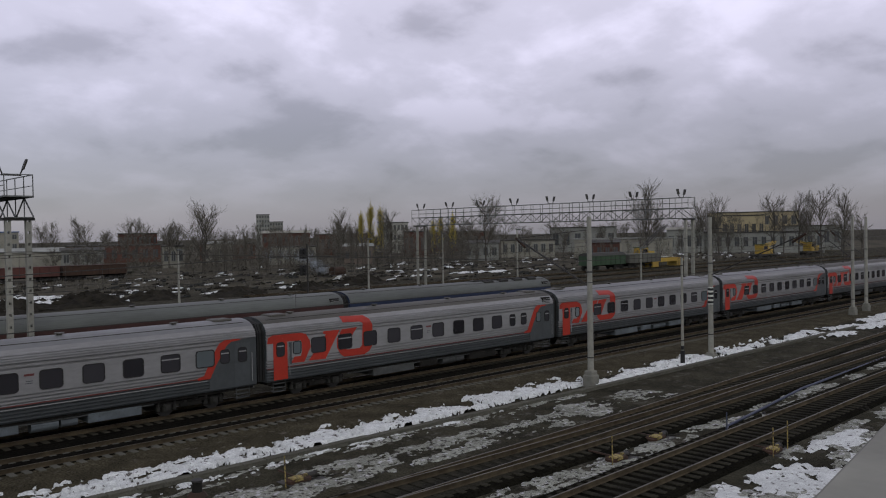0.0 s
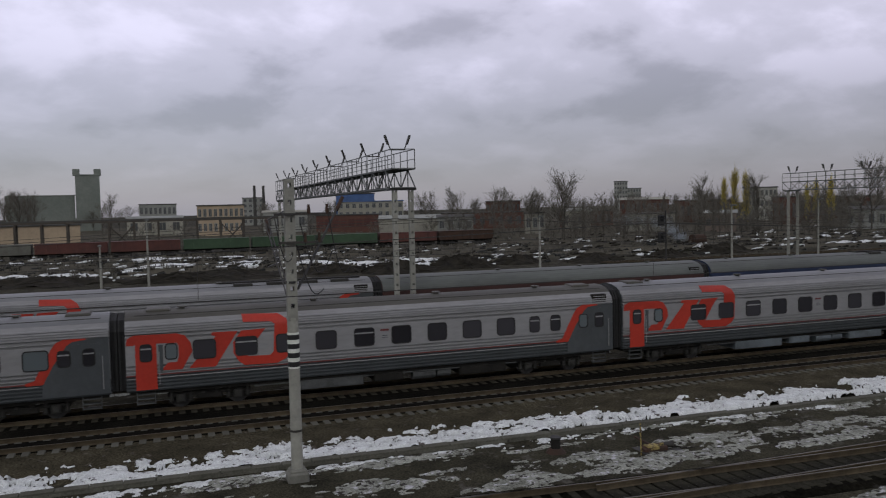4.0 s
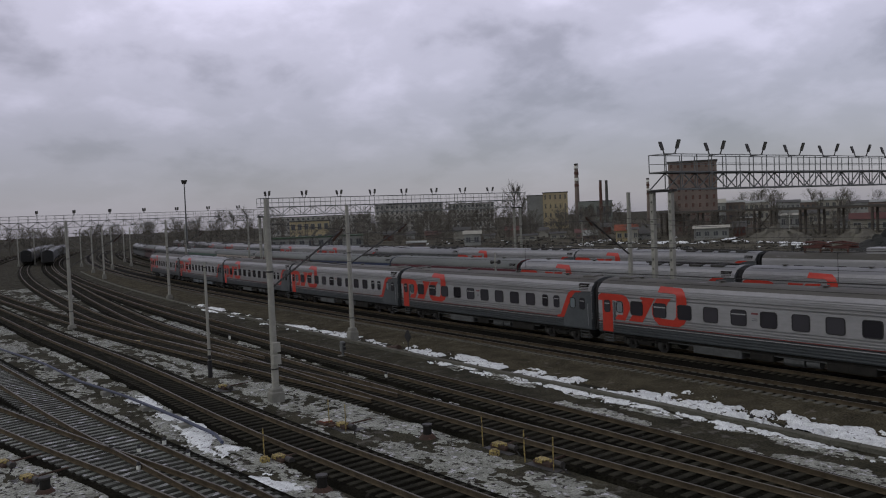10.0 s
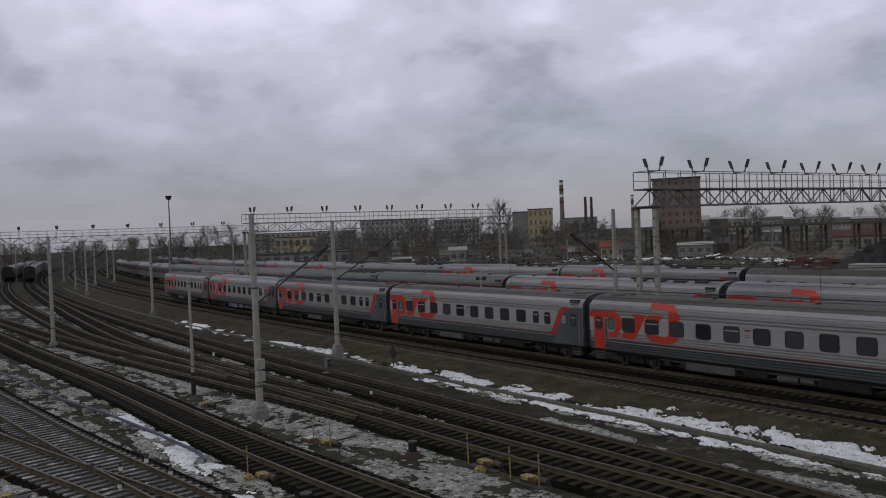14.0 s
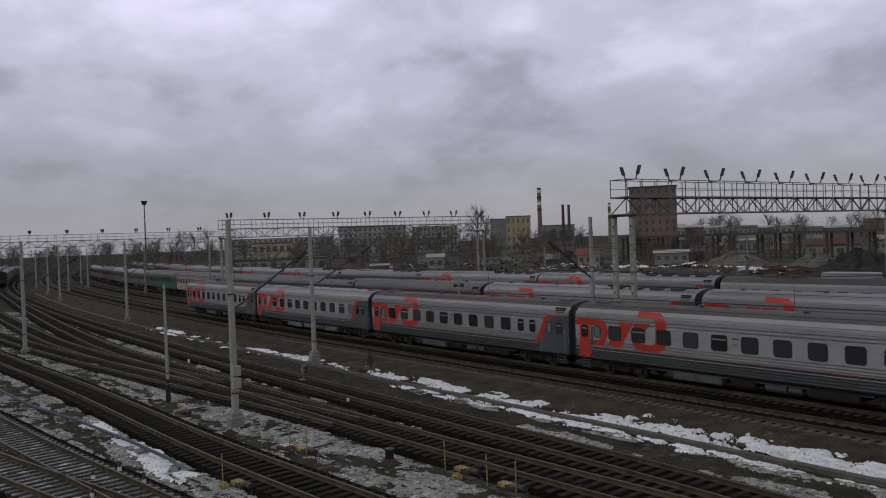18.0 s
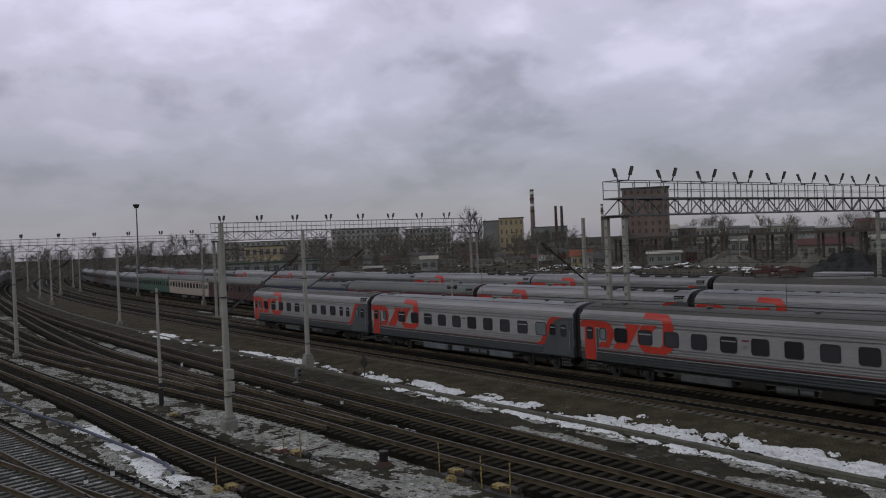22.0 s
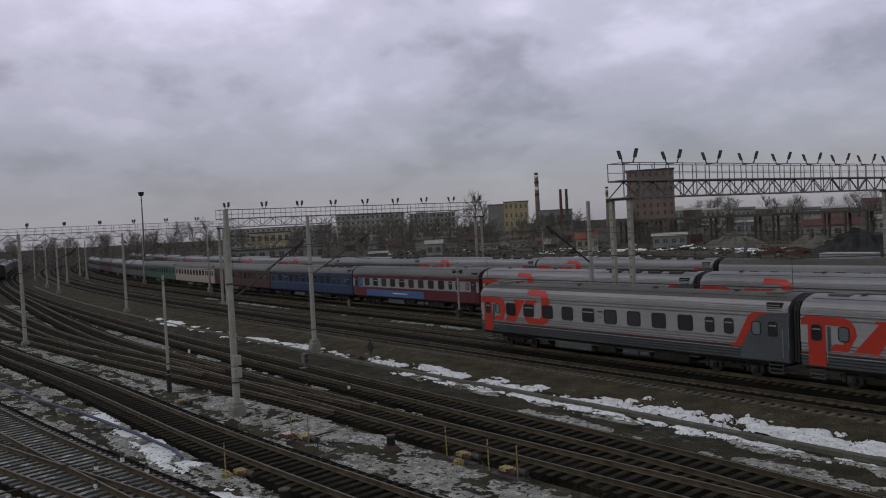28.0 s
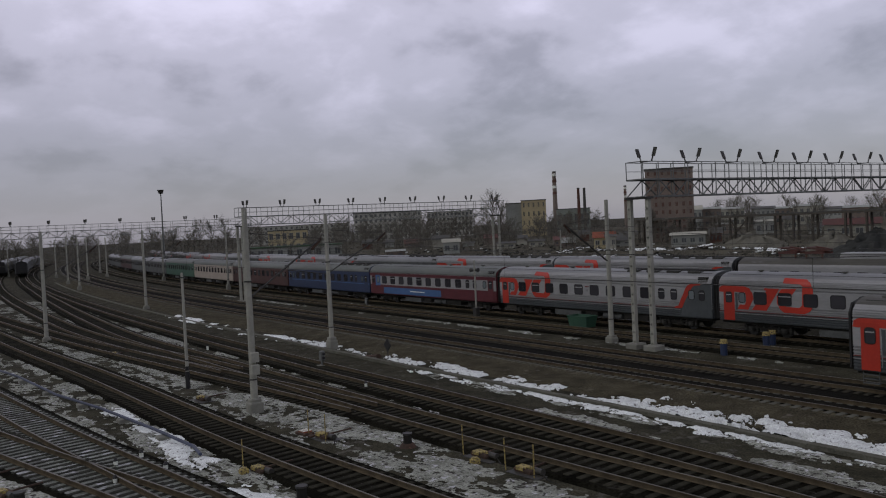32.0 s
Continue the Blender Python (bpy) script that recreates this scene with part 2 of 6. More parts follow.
M["fgreen"] = mat("wagon_green", (0.05, 0.088, 0.052), (0.036, 0.064, 0.04), 0.4, 0.75, wear=(0.09, 0.06, 0.045), wear_at=0.66)
M["fred"] = mat("wagon_red", (0.10, 0.037, 0.031), (0.066, 0.03, 0.027), 0.4, 0.75, wear=(0.06, 0.045, 0.04), wear_at=0.66)
M["fgrey"] = mat("wagon_grey", (0.13, 0.13, 0.12), (0.09, 0.085, 0.08), 0.4, 0.8)
M["yellow"] = mat("yellow_paint", (0.36, 0.28, 0.10), (0.22, 0.165, 0.065), 5.0, 0.75, wear=(0.05, 0.04, 0.03), wear_at=0.50)
M["orange"] = mat("orange_paint", (0.22, 0.06, 0.03), (0.12, 0.04, 0.025), 2.0, 0.8)
M["brick"] = mat("red_brick", (0.11, 0.052, 0.042), (0.08, 0.042, 0.036), 0.3, 0.9, space="World")
M["brickdark"] = mat("dark_brick", (0.175, 0.138, 0.128), (0.138, 0.11, 0.103), 0.2, 0.9, space="World")
# grey-brown steel of the far gallery, with distance haze put into its colour
M["galsteel"] = mat("hazed_steel", (0.078, 0.066, 0.058), (0.05, 0.043, 0.039), 0.6, 0.9, space="World", wear=(0.12, 0.09, 0.07), wear_at=0.64)
M["peach"] = mat("peach_plaster", (0.40, 0.31, 0.235), (0.33, 0.255, 0.195), 0.2, 0.9, space="World")
M["ochre"] = mat("ochre_plaster", (0.42, 0.35, 0.23), (0.35, 0.29, 0.2), 0.2, 0.9, space="World")
M["plaster"] = mat("pale_plaster", (0.31, 0.295, 0.27), (0.24, 0.228, 0.212), 0.2, 0.9, space="World")
# haze of the distance is mixed into these three far wall colours
M["greywall"] = mat("grey_wall", (0.27, 0.272, 0.275), (0.2, 0.203, 0.206), 0.15, 0.9, space="World")
M["panelwall"] = mat("hazed_concrete_panels", (0.36, 0.35, 0.345), (0.29, 0.283, 0.28), 0.2, 0.9, space="World")
M["silo"] = mat("silo_concrete", (0.19, 0.205, 0.20), (0.15, 0.165, 0.16), 0.1, 0.9, space="World")
M["bluewall"] = mat("blue_cladding", (0.06, 0.11, 0.26), (0.05, 0.085, 0.2), 0.2, 0.6, space="World")
M["roofdark"] = mat("dark_roof", (0.07, 0.068, 0.068), (0.05, 0.048, 0.047), 0.3, 0.85, space="World")
M["dirt"] = mat("dirt_heap", (0.034, 0.030, 0.026), (0.018, 0.0165, 0.0155), 0.8, 0.98, bump=0.9, space="World", spec=0.05, wear=(0.10, 0.095, 0.09), wear_at=0.66)
M["sand"] = mat("gravel_heap", (0.15, 0.14, 0.127), (0.105, 0.097, 0.088), 0.4, 0.98, bump=0.7, space="World", spec=0.06)
M["coal"] = mat("black_heap", (0.028, 0.029, 0.031), (0.045, 0.045, 0.046), 0.4, 0.95, bump=0.7, space="World", spec=0.06)
M["twig"] = mat("bare_twigs", (0.1462, 0.1331, 0.1218), (0.1044, 0.0957, 0.0879), 0.5, 0.95)
M["machine"] = mat("machine_yellow", (0.42, 0.28, 0.05), (0.32, 0.21, 0.045), 0.5, 0.6, wear=(0.12, 0.08, 0.05), wear_at=0.64)
M["willow"] = mat("yellow_twigs", (0.40, 0.32, 0.08), (0.30, 0.24, 0.065), 0.5, 0.95)
M["shoulder"] = mat("brown_ballast", (0.070, 0.0605, 0.044), (0.034, 0.0296, 0.0217), 0.7, 0.98, bump=1.0, fine=20, space="World", wear=(0.12, 0.108, 0.086), wear_at=0.61, spec=0.03, grit=(-1.0, 3.0))
M["bark"] = mat("bark", (0.09, 0.08, 0.072), (0.06, 0.054, 0.05), 1.0, 0.95)
M["bluepipe"] = mat("blue_pipe", (0.05, 0.06, 0.105), (0.034, 0.04, 0.07), 1.0, 0.6, wear=(0.12, 0.12, 0.125))
M["dullred"] = mat("dull_maroon_line", (0.13, 0.032, 0.032), (0.10, 0.03, 0.03), 1.0, 0.5, bump=0.02)
M["scrub"] = mat("dry_scrub", (0.088, 0.078, 0.062), (0.045, 0.041, 0.034), 0.09, 0.98, bump=0.6, wear=(0.30, 0.30, 0.315), wear_at=0.67, fine=40, space="World", spec=0.05, grit=(0.4, 1.6))
M["winframe"] = mat("weathered_window_frame", (0.30, 0.30, 0.30), (0.24, 0.24, 0.24), 0.6, 0.8)
M["farpane"] = mat("dull_window_glass", (0.075, 0.08, 0.09), (0.055, 0.058, 0.065), 0.3, 0.3, bump=0)
M["cargoblue"] = mat("container_blue", (0.03, 0.055, 0.15), (0.024, 0.042, 0.11), 0.5, 0.6, wear=(0.07, 0.05, 0.045), wear_at=0.66)


def glass(name, tint, rough=0.08):
    m = bpy.data.materials.new(name)
    m.use_nodes = True
    p = m.node_tree.nodes["Principled BSDF"]
    p.inputs["Roughness"].default_value = rough
    n, l = m.node_tree.nodes, m.node_tree.links
    info, vary = n.new("ShaderNodeObjectInfo"), n.new("ShaderNodeMix")      # blinds and dim rooms differ from pane to pane
    vary.data_type = "RGBA"
    vary.inputs["A"].default_value, vary.inputs["B"].default_value = (*tint, 1), (*[c * 1.6 + 0.022 for c in tint], 1)
    l.new(info.outputs["Random"], vary.inputs["Factor"])
    l.new(vary.outputs["Result"], p.inputs["Base Color"])
    p.inputs["Specular IOR Level"].default_value = 0.6
    return m


M["pane"] = glass("dark_window_glass", (0.016, 0.016, 0.018), 0.14)
M["curtain"] = glass("curtained_glass", (0.09, 0.11, 0.11), 0.15)


# ---- mesh helpers ----
def mesh_of(name, verts, faces, mats, index=None, smooth=False):
    me = bpy.data.meshes.new(name)
    me.from_pydata([tuple(v) for v in verts], [], [tuple(f) for f in faces])
    for m in mats if isinstance(mats, (list, tuple)) else [mats]:
        me.materials.append(m)
    if index is not None:
        me.polygons.foreach_set("material_index", index)
    if smooth:
        me.polygons.foreach_set("use_smooth", [True] * len(me.polygons))
    me.update()
    return me


class Shape:
    """Collects boxes, bars, tubes and sweeps into one mesh."""

    def __init__(self):
        self.v, self.f, self.i = [], [], []

    def add(self, verts, faces, index=0):
        o = len(self.v)
        self.v += [tuple(v) for v in verts]
        self.f += [tuple(k + o for k in f) for f in faces]
        self.i += [index] * len(faces)
        return self

    def box(self, x0, y0, z0, x1, y1, z1, index=0, bevel=0.0):
        if bevel:
            b = bevel
            ring = [(x0 + b, y0), (x1 - b, y0), (x1, y0 + b), (x1, y1 - b), (x1 - b, y1), (x0 + b, y1), (x0, y1 - b), (x0, y0 + b)]
            inner = [(min(max(x, x0 + b), x1 - b), min(max(y, y0 + b), y1 - b)) for x, y in ring]
            v = [(*p, z0) for p in ring] + [(*p, z1 - b) for p in ring] + [(*p, z1) for p in inner]
            f = [tuple(range(7, -1, -1))] + [(k, (k + 1) % 8, 8 + (k + 1) % 8, 8 + k) for k in range(8)]
            f += [(8 + k, 8 + (k + 1) % 8, 16 + (k + 1) % 8, 16 + k) for k in range(8)] + [tuple(range(16, 24))]
            return self.add(v, f, index)
        v = [(x0, y0, z0), (x1, y0, z0), (x1, y1, z0), (x0, y1, z0), (x0, y0, z1), (x1, y0, z1), (x1, y1, z1), (x0, y1, z1)]
        return self.add(v, [(3, 2, 1, 0), (4, 5, 6, 7), (0, 1, 5, 4), (1, 2, 6, 5), (2, 3, 7, 6), (3, 0, 4, 7)], index)

    def bar(self, a, b, w, h=None, index=0, sides=4, w2=None):
        """A straight bar from a to b, w thick; round for sides above 4; w2: its thickness at b."""
        a, b = Vector(a), Vector(b)
        d = (b - a).normalized()
        up = Vector((0, 0, 1)) if abs(d.z) < 0.95 else Vector((0, 1, 0))
        s = d.cross(up).normalized()
        u = s.cross(d).normalized()
        h = h or w
        w2 = w2 or w
        v = []
        for c, k in ((a, 1.0), (b, w2 / w)):
            for q in range(sides):
                g = 2 * math.pi * (q + 0.5) / sides
                r = 1 / math.cos(math.pi / sides) if sides == 4 else 1.0
                v.append(c + s * (math.cos(g) * w / 2 * r * k) + u * (math.sin(g) * h / 2 * r * k))
        f = [(q, (q + 1) % sides, sides + (q + 1) % sides, sides + q) for q in range(sides)]
        return self.add(v, [tuple(range(sides - 1, -1, -1))] + f + [tuple(range(sides, 2 * sides))], index)

    def spike(self, a, b, w, index=0):
        """A thin three-sided spike from a to its tip b."""
        d = (b - a).normalized()
        side = d.cross(Vector((0.3, 0.2, 1))).normalized() * (w / 2)
        u = d.cross(side)
        return self.add([a + side, a - side * 0.5 + u * 0.87, a - side * 0.5 - u * 0.87, b], [(0, 1, 3), (1, 2, 3), (2, 0, 3)], index)

    def sweep(self, line, section, index=0, closed=True, caps=True):
        """A section of (side, up) points carried along a line of points; side is to the line's left."""
        v, k = [], len(section)
        for n, p in enumerate(line):
            a, b = line[max(n - 1, 0)], line[min(n + 1, len(line) - 1)]
            dx, dy = b[0] - a[0], b[1] - a[1]
            q = math.hypot(dx, dy) or 1
            nx, ny = -dy / q, dx / q
            v += [(p[0] + nx * s, p[1] + ny * s, (p[2] if len(p) > 2 else 0) + u) for s, u in section]
        f, m = [], k if closed else k - 1
        for n in range(len(line) - 1):
            for j in range(m):
                f.append((n * k + j, n * k + (j + 1) % k, (n + 1) * k + (j + 1) % k, (n + 1) * k + j))
        if caps and closed:
            f += [tuple(range(k - 1, -1, -1)), tuple(range((len(line) - 1) * k, len(line) * k))]
        return self.add(v, f, index)

    def mesh(self, name, mats, smooth=False):
        return mesh_of(name, self.v, self.f, mats, self.i, smooth)


def thing(name, label, category, m=None, group="", kind=""):
    e = tagged(new(name), label, category, group, kind)
    e.matrix_world = m or Matrix()
    return e


def part(name, shape, mats, parent, label="", m=None, smooth=False):
    """Links a shape, or a mesh, as one mesh object under a thing or a part."""
    ob = new(name, shape if isinstance(shape, bpy.types.Mesh) else shape.mesh(name, mats, smooth))
    ob.parent = parent
    if m is not None:
        ob.matrix_local = m
    return tagged(ob, label)


def solid(name, shape, mats, label, category, m=None, group="", kind="", smooth=False):
    ob = new(name, shape if isinstance(shape, bpy.types.Mesh) else shape.mesh(name, mats, smooth))
    ob.matrix_world = m or Matrix()
    return tagged(ob, label, category, group, kind)


# ---- the lie of the tracks ----
BEND, RADIUS = -65.0, 1250.0      # west of BEND the yard curves away from the bridge


def bent(x, y):
    """A point of the straight plan, carried round the western bend, with its heading in degrees."""
    if x >= BEND:
        return x, y, 0.0
    a = (BEND - x) / RADIUS
    r = RADIUS - (y - 30)
    return BEND - r * math.sin(a), 30 + RADIUS - r * math.cos(a), -math.degrees(a)


def line_of(points, step=4.0):
    """A smooth line through (x, y) knots from west to east, carried round the bend."""
    pts = []
    xs, ys = [p[0] for p in points], [p[1] for p in points]
    n = max(2, int((xs[-1] - xs[0]) / step))
    for k in range(n + 1):
        x = xs[0] + (xs[-1] - xs[0]) * k / n
        y = sum(float(np.interp(x + d, xs, ys)) for d in (-6, -3, 0, 3, 6)) / 5
        pts.append(bent(x, y)[:2])
    return pts


GROUND = -0.32
g = Shape()
rim = [-2600, -900, -420, -260, -180, -120, -80, -50, -25, 0, 25, 50, 80, 120, 180, 260, 420, 900, 2600]
gv = [(x, y, GROUND) for y in rim for x in rim]
gn = len(rim)
g.add(gv, [(r * gn + c, r * gn + c + 1, (r + 1) * gn + c + 1, (r + 1) * gn + c) for r in range(gn - 1) for c in range(gn - 1)])
solid("ground", g, M["gravel"], "dark wet gravel and dirt of a railway yard", "ground", kind="structure")

RAIL = [(-0.036, 0), (0.036, 0), (0.036, -0.04), (0.012, -0.055), (0.012, -0.15), (0.07, -0.18), (-0.07, -0.18), (-0.012, -0.15), (-0.012, -0.055), (-0.036, -0.04)]


LIFT = [0.0]


def track(name, knots, label, near=None, bed=True, half=1.65, oiled=False, pitch=0.56, sl=(1.35, 0.13), wood="sleeper"):
    """Two rails on sleepers in a ballast bed. near: the stretch of x on which each sleeper is a piece of its own."""
    LIFT[0] -= 0.002
    t = thing(name, label, "railway track", kind="structure")
    ln = line_of(knots)
    if bed:
        part("ballast_bed", Shape().sweep([(*p, LIFT[0]) for p in ln], [(half - 0.2, -0.2), (-half + 0.2, -0.2), (-half - 0.15, -0.34), (half + 0.15, -0.34)][::-1]), M["ballast" if wood in ("oily", "worn") else "yardbed"], t)
    if oiled:
        part("oily_fill", Shape().sweep([(*p, LIFT[0]) for p in ln], [(-0.46, -0.152), (-0.54, -0.2), (0.54, -0.2), (0.46, -0.152)]), M["ballast"], t)
    if wood == "frosted":
        part("ice_fill", Shape().sweep([(*p, LIFT[0]) for p in ln], [(1.2, -0.182), (-1.2, -0.182), (-1.3, -0.21), (1.3, -0.21)][::-1]), M["wetice"], t, "thin grey ice between the sleepers")
    for side in (0.76, -0.76):
        s = Shape()
        s.sweep([(*p, 0) for p in ln], [(side + a, b) for a, b in RAIL])
        s.i = [0] * len(s.i)
        me = s.mesh("rail", [M["rail"], M["railtop"]])
        k = len(RAIL)
        for q, poly in enumerate(me.polygons):
            if q % k == 0 and q < (len(ln) - 1) * k:
                poly.material_index = 1
        part("rail", me, None, t)
    # sleepers
    one = Shape().box(-sl[1], -sl[0], -0.26, sl[1], sl[0], -0.165, bevel=0.02).mesh("sleeper", M[wood])
    rest, count = Shape(), 0
    x, x1 = knots[0][0], knots[-1][0]
    xs, ys = [p[0] for p in knots], [p[1] for p in knots]
    while x < x1:
        y = sum(float(np.interp(x + d, xs, ys)) for d in (-6, -3, 0, 3, 6)) / 5
        slope = (float(np.interp(x + 1, xs, ys)) - float(np.interp(x - 1, xs, ys))) / 2
        bx, by, h = bent(x, y)
        if near and near[0] < x < near[1] and count < 300:
            count += 1
            part("sleeper", one, None, t, m=pose(bx, by, LIFT[0] + random.uniform(-0.002, 0.002), 0, 0, h + math.degrees(math.atan(slope)) + random.uniform(-1, 1)))
        else:
            a = radians(h) + math.atan(slope)
            c, s = math.cos(a), math.sin(a)
            w, q = sl[1], sl[0]
            v = [(bx + c * i * w - s * j * q, by + s * i * w + c * j * q, z) for z in (-0.25 + LIFT[0], -0.165 + LIFT[0]) for i, j in ((-1, -1), (1, -1), (1, 1), (-1, 1))]
            rest.add(v, [(4, 5, 6, 7), (0, 1, 5, 4), (1, 2, 6, 5), (2, 3, 7, 6), (3, 0, 4, 7)])
        x += pitch
    if rest.v:
        tagged(part("sleepers", rest, M[wood], t), kind="stuff")
    return t


MAIN_Y, S1_Y, S2_Y = 37.9, 49.6, 65.2
track("track_1", [(-420, MAIN_Y), (160, MAIN_Y)], "main line track with dark oily ballast under a moving train", near=(-40, 30), wood="oily", oiled=True, pitch=0.5)
track("track_2", [(-420, 33.65), (160, 33.65)], "empty main line track with sleepers in dark ballast", near=(-70, 60), half=1.0, oiled=True, pitch=0.5, wood="worn")
track("track_3", [(-420, 44.4), (66, 44.4)], "empty siding track behind the moving train")
track("track_4", [(-420, S1_Y), (160, S1_Y)], "siding track under a row of parked coaches")
track("track_5", [(-420, S2_Y), (160, S2_Y)], "siding track under a far row of parked coaches")
track("track_16", [(-60, 84.5), (260, 84.5)], "empty siding track behind the parked coaches")
track("track_17", [(-20, 94.5), (260, 94.5)], "empty siding track beside waste ground")
track("track_6", [(-420, 25.0), (-170, 24.5), (-130, 24.2), (-60, 23.2), (-15, 23.1), (0, 21.8), (15, 20.6), (30, 20.2), (160, 20.5)], "yard track curving through a turnout", near=(-70, 60))
track("track_7", [(-420, 22.8), (-170, 22.5), (-130, 21.5), (-100, 20.2), (-74, 19.0), (-60, 19.3), (-30, 19.7), (-15, 20.6), (0, 21.6), (10, 20.9)], "yard track merging into a turnout", near=(-75, 5))
track("track_8", [(12, 20.6), (31, 20.9), (50, 21.6), (69, 22.3), (110, 23.6), (160, 25)], "yard track leaving a turnout", near=(12, 60), bed=False)
track("track_9", [(-420, 2.0), (-200, 5.5), (-114, 8.5), (-95, 9.8), (-73, 10.9), (-54, 12.1), (-32, 12.6), (-22, 13.6), (0, 15.0), (20, 15.7), (60, 16.2), (160, 17.5)], "yard track with weathered dark sleepers and frozen slush", near=(-60, 60))
track("track_10", [(-420, 0.0), (-80, 3.4), (-56, 5.25), (-43, 6.4), (-36, 7.1), (-26.5, 8.5), (-10, 9.9), (10, 10.6)], "yard track on a timbered turnout", wood="frosted", near=(-60, -5))
track("track_11", [(-300, -12), (-60, 0.4), (-44.5, 3.5), (-38, 5.0), (-32.2, 6.2), (-28, 7.25), (-22, 8.9)], "yard track joining a timbered turnout", wood="frosted", near=(-60, -24))
track("track_12", [(-420, 17.0), (-120, 16.9), (-83, 16.6), (-66, 17.3), (-50, 19.0)], "yard track leaving a turnout in the western throat", bed=False)
track("track_13", [(-420, 6.0), (-200, 8.5), (-136, 10.2), (-99, 13.2), (-76, 14.9), (-62, 16.3), (-49, 17.7), (-34, 19.4)], "yard crossover track in the western throat", bed=False)
sh = line_of([(-200, 30.5), (160, 30.5)])
solid("ballast_shoulder", Shape().sweep([(*p, 0) for p in sh], [(2.1, -0.186), (-0.6, -0.22), (-2.1, -0.36), (2.1, -0.36)][::-1]), M["shoulder"], "brown ballast shoulder sloping down from the main line", "ballast", kind="structure")
sh = line_of([(-200, 35.6), (160, 35.6)])
solid("ballast_fill", Shape().sweep([(*p, 0) for p in sh], [(1.4, -0.23), (-1.4, -0.23), (-1.4, -0.36), (1.4, -0.36)][::-1]), M["ballast"], "dark oily ballast between the main tracks", "ballast", kind="structure")


# ---- coaches ----
HALF = 11.55        # half of a coach's body
PITCH = 23.7       # from coupling to coupling
RISE = 0.86         # of the roof over the side walls


def side_at(z):
    """How far the near side lies from the coach's middle at height z."""
    if z < 1.0:
        return 1.50
    if z <= 3.35:
        return 1.55
    a = min(max((z - 3.35) / RISE, 0), 1)
    return 1.55 * math.sqrt(max(0.0, 1 - a ** 2.3))


def shell(ridged):
    half = [(1.50, 0.93)]
    if ridged:
        z = 1.0
        for lo, hi in ((1.0, 2.04), (3.04, 3.37)):
            z = lo
            while z < hi - 0.1:
                half += [(1.55, z), (1.55, z + 0.066), (1.455, z + 0.082), (1.455, z + 0.134)]
                z += 0.148
            half.append((1.55, hi))
    else:
        half += [(1.55, 1.0), (1.55, 2.0), (1.55, 3.35)]
    if ridged:
        z = 3.38
        while z < 3.78:
            half += [(side_at(z), z), (side_at(z + 0.055), z + 0.055), (side_at(z + 0.06) - 0.06, z + 0.06), (side_at(z + 0.095) - 0.06, z + 0.095)]
            z += 0.1
    for k in range(4 if ridged else 1, 10):
        z = 3.35 + RISE * math.sin(k / 9 * math.pi / 2)
        half.append((side_at(z) if k < 9 else 0.0, z))
    return half


def body_mesh(ridged, mats, split):
    """mats: lower band, side, roof. split: heights at which they change."""
    half = shell(ridged)
    ring = [(-y, z) for y, z in half] + [(y, z) for y, z in half[-2::-1]]
    xs = [-HALF, -HALF + 0.1, 0, HALF - 0.1, HALF]
    v = [(x, y * (0.985 if abs(x) == HALF else 1), z) for x in xs for y, z in ring]
    k, f, i = len(ring), [], []
    for n in range(len(xs) - 1):
        for j in range(k):
            q = (j + 1) % k
            f.append((n * k + j, (n + 1) * k + j, (n + 1) * k + q, n * k + q))
            z = (ring[j][1] + ring[q][1]) / 2
            i.append(0 if z < split[0] else 1 if z < split[1] else 2)
    f += [tuple(range(k)), tuple(range(len(v) - 1, len(v) - k - 1, -1))]
    i += [0, 0]
    return mesh_of("body", v, f, mats, i)


def panel(x0, z0, x1, z1, out=0.012, lean=0.0):
    """A painted panel on the near side; lean shifts its top along x."""
    n = max(1, int((z1 - z0) / 0.12))
    v = []
    for k in range(n + 1):
        z = z0 + (z1 - z0) * k / n
        o = lean * k / n
        v += [(x0 + o, -side_at(z) - out, z), (x1 + (o if lean else 0) * 0, -side_at(z) - out, z)]
    return Shape().add(v, [(2 * k, 2 * k + 1, 2 * k + 3, 2 * k + 2) for k in range(n)])


def painted(points, out=0.012):
    """A painted shape on the near side, from (x, z) corners, wrapped round the roof's edge."""
    bm = bmesh.new()
    bm.faces.new([bm.verts.new((x, 0, z)) for x, z in points])
    lo, hi = min(p[1] for p in points), max(p[1] for p in points)
    z = max(3.35, lo + 0.05)
    while z < hi - 0.02:
        bmesh.ops.bisect_plane(bm, geom=bm.verts[:] + bm.edges[:] + bm.faces[:], plane_co=(0, 0, z), plane_no=(0, 0, 1))
        z += 0.07
    bm.verts.index_update()
    v = [(p.co.x, -side_at(p.co.z) - out, p.co.z) for p in bm.verts]
    f = [tuple(p.index for p in q.verts) for q in bm.faces]
    f = [q if sum(v[q[k]][0] * v[q[(k + 1) % len(q)]][2] - v[q[(k + 1) % len(q)]][0] * v[q[k]][2] for k in range(len(q))) > 0 else q[::-1] for q in f]
    bm.free()
    return Shape().add(v, f)


def joined(*shapes):
    s = Shape()
    for o in shapes:
        s.add(o.v, o.f)
    return s


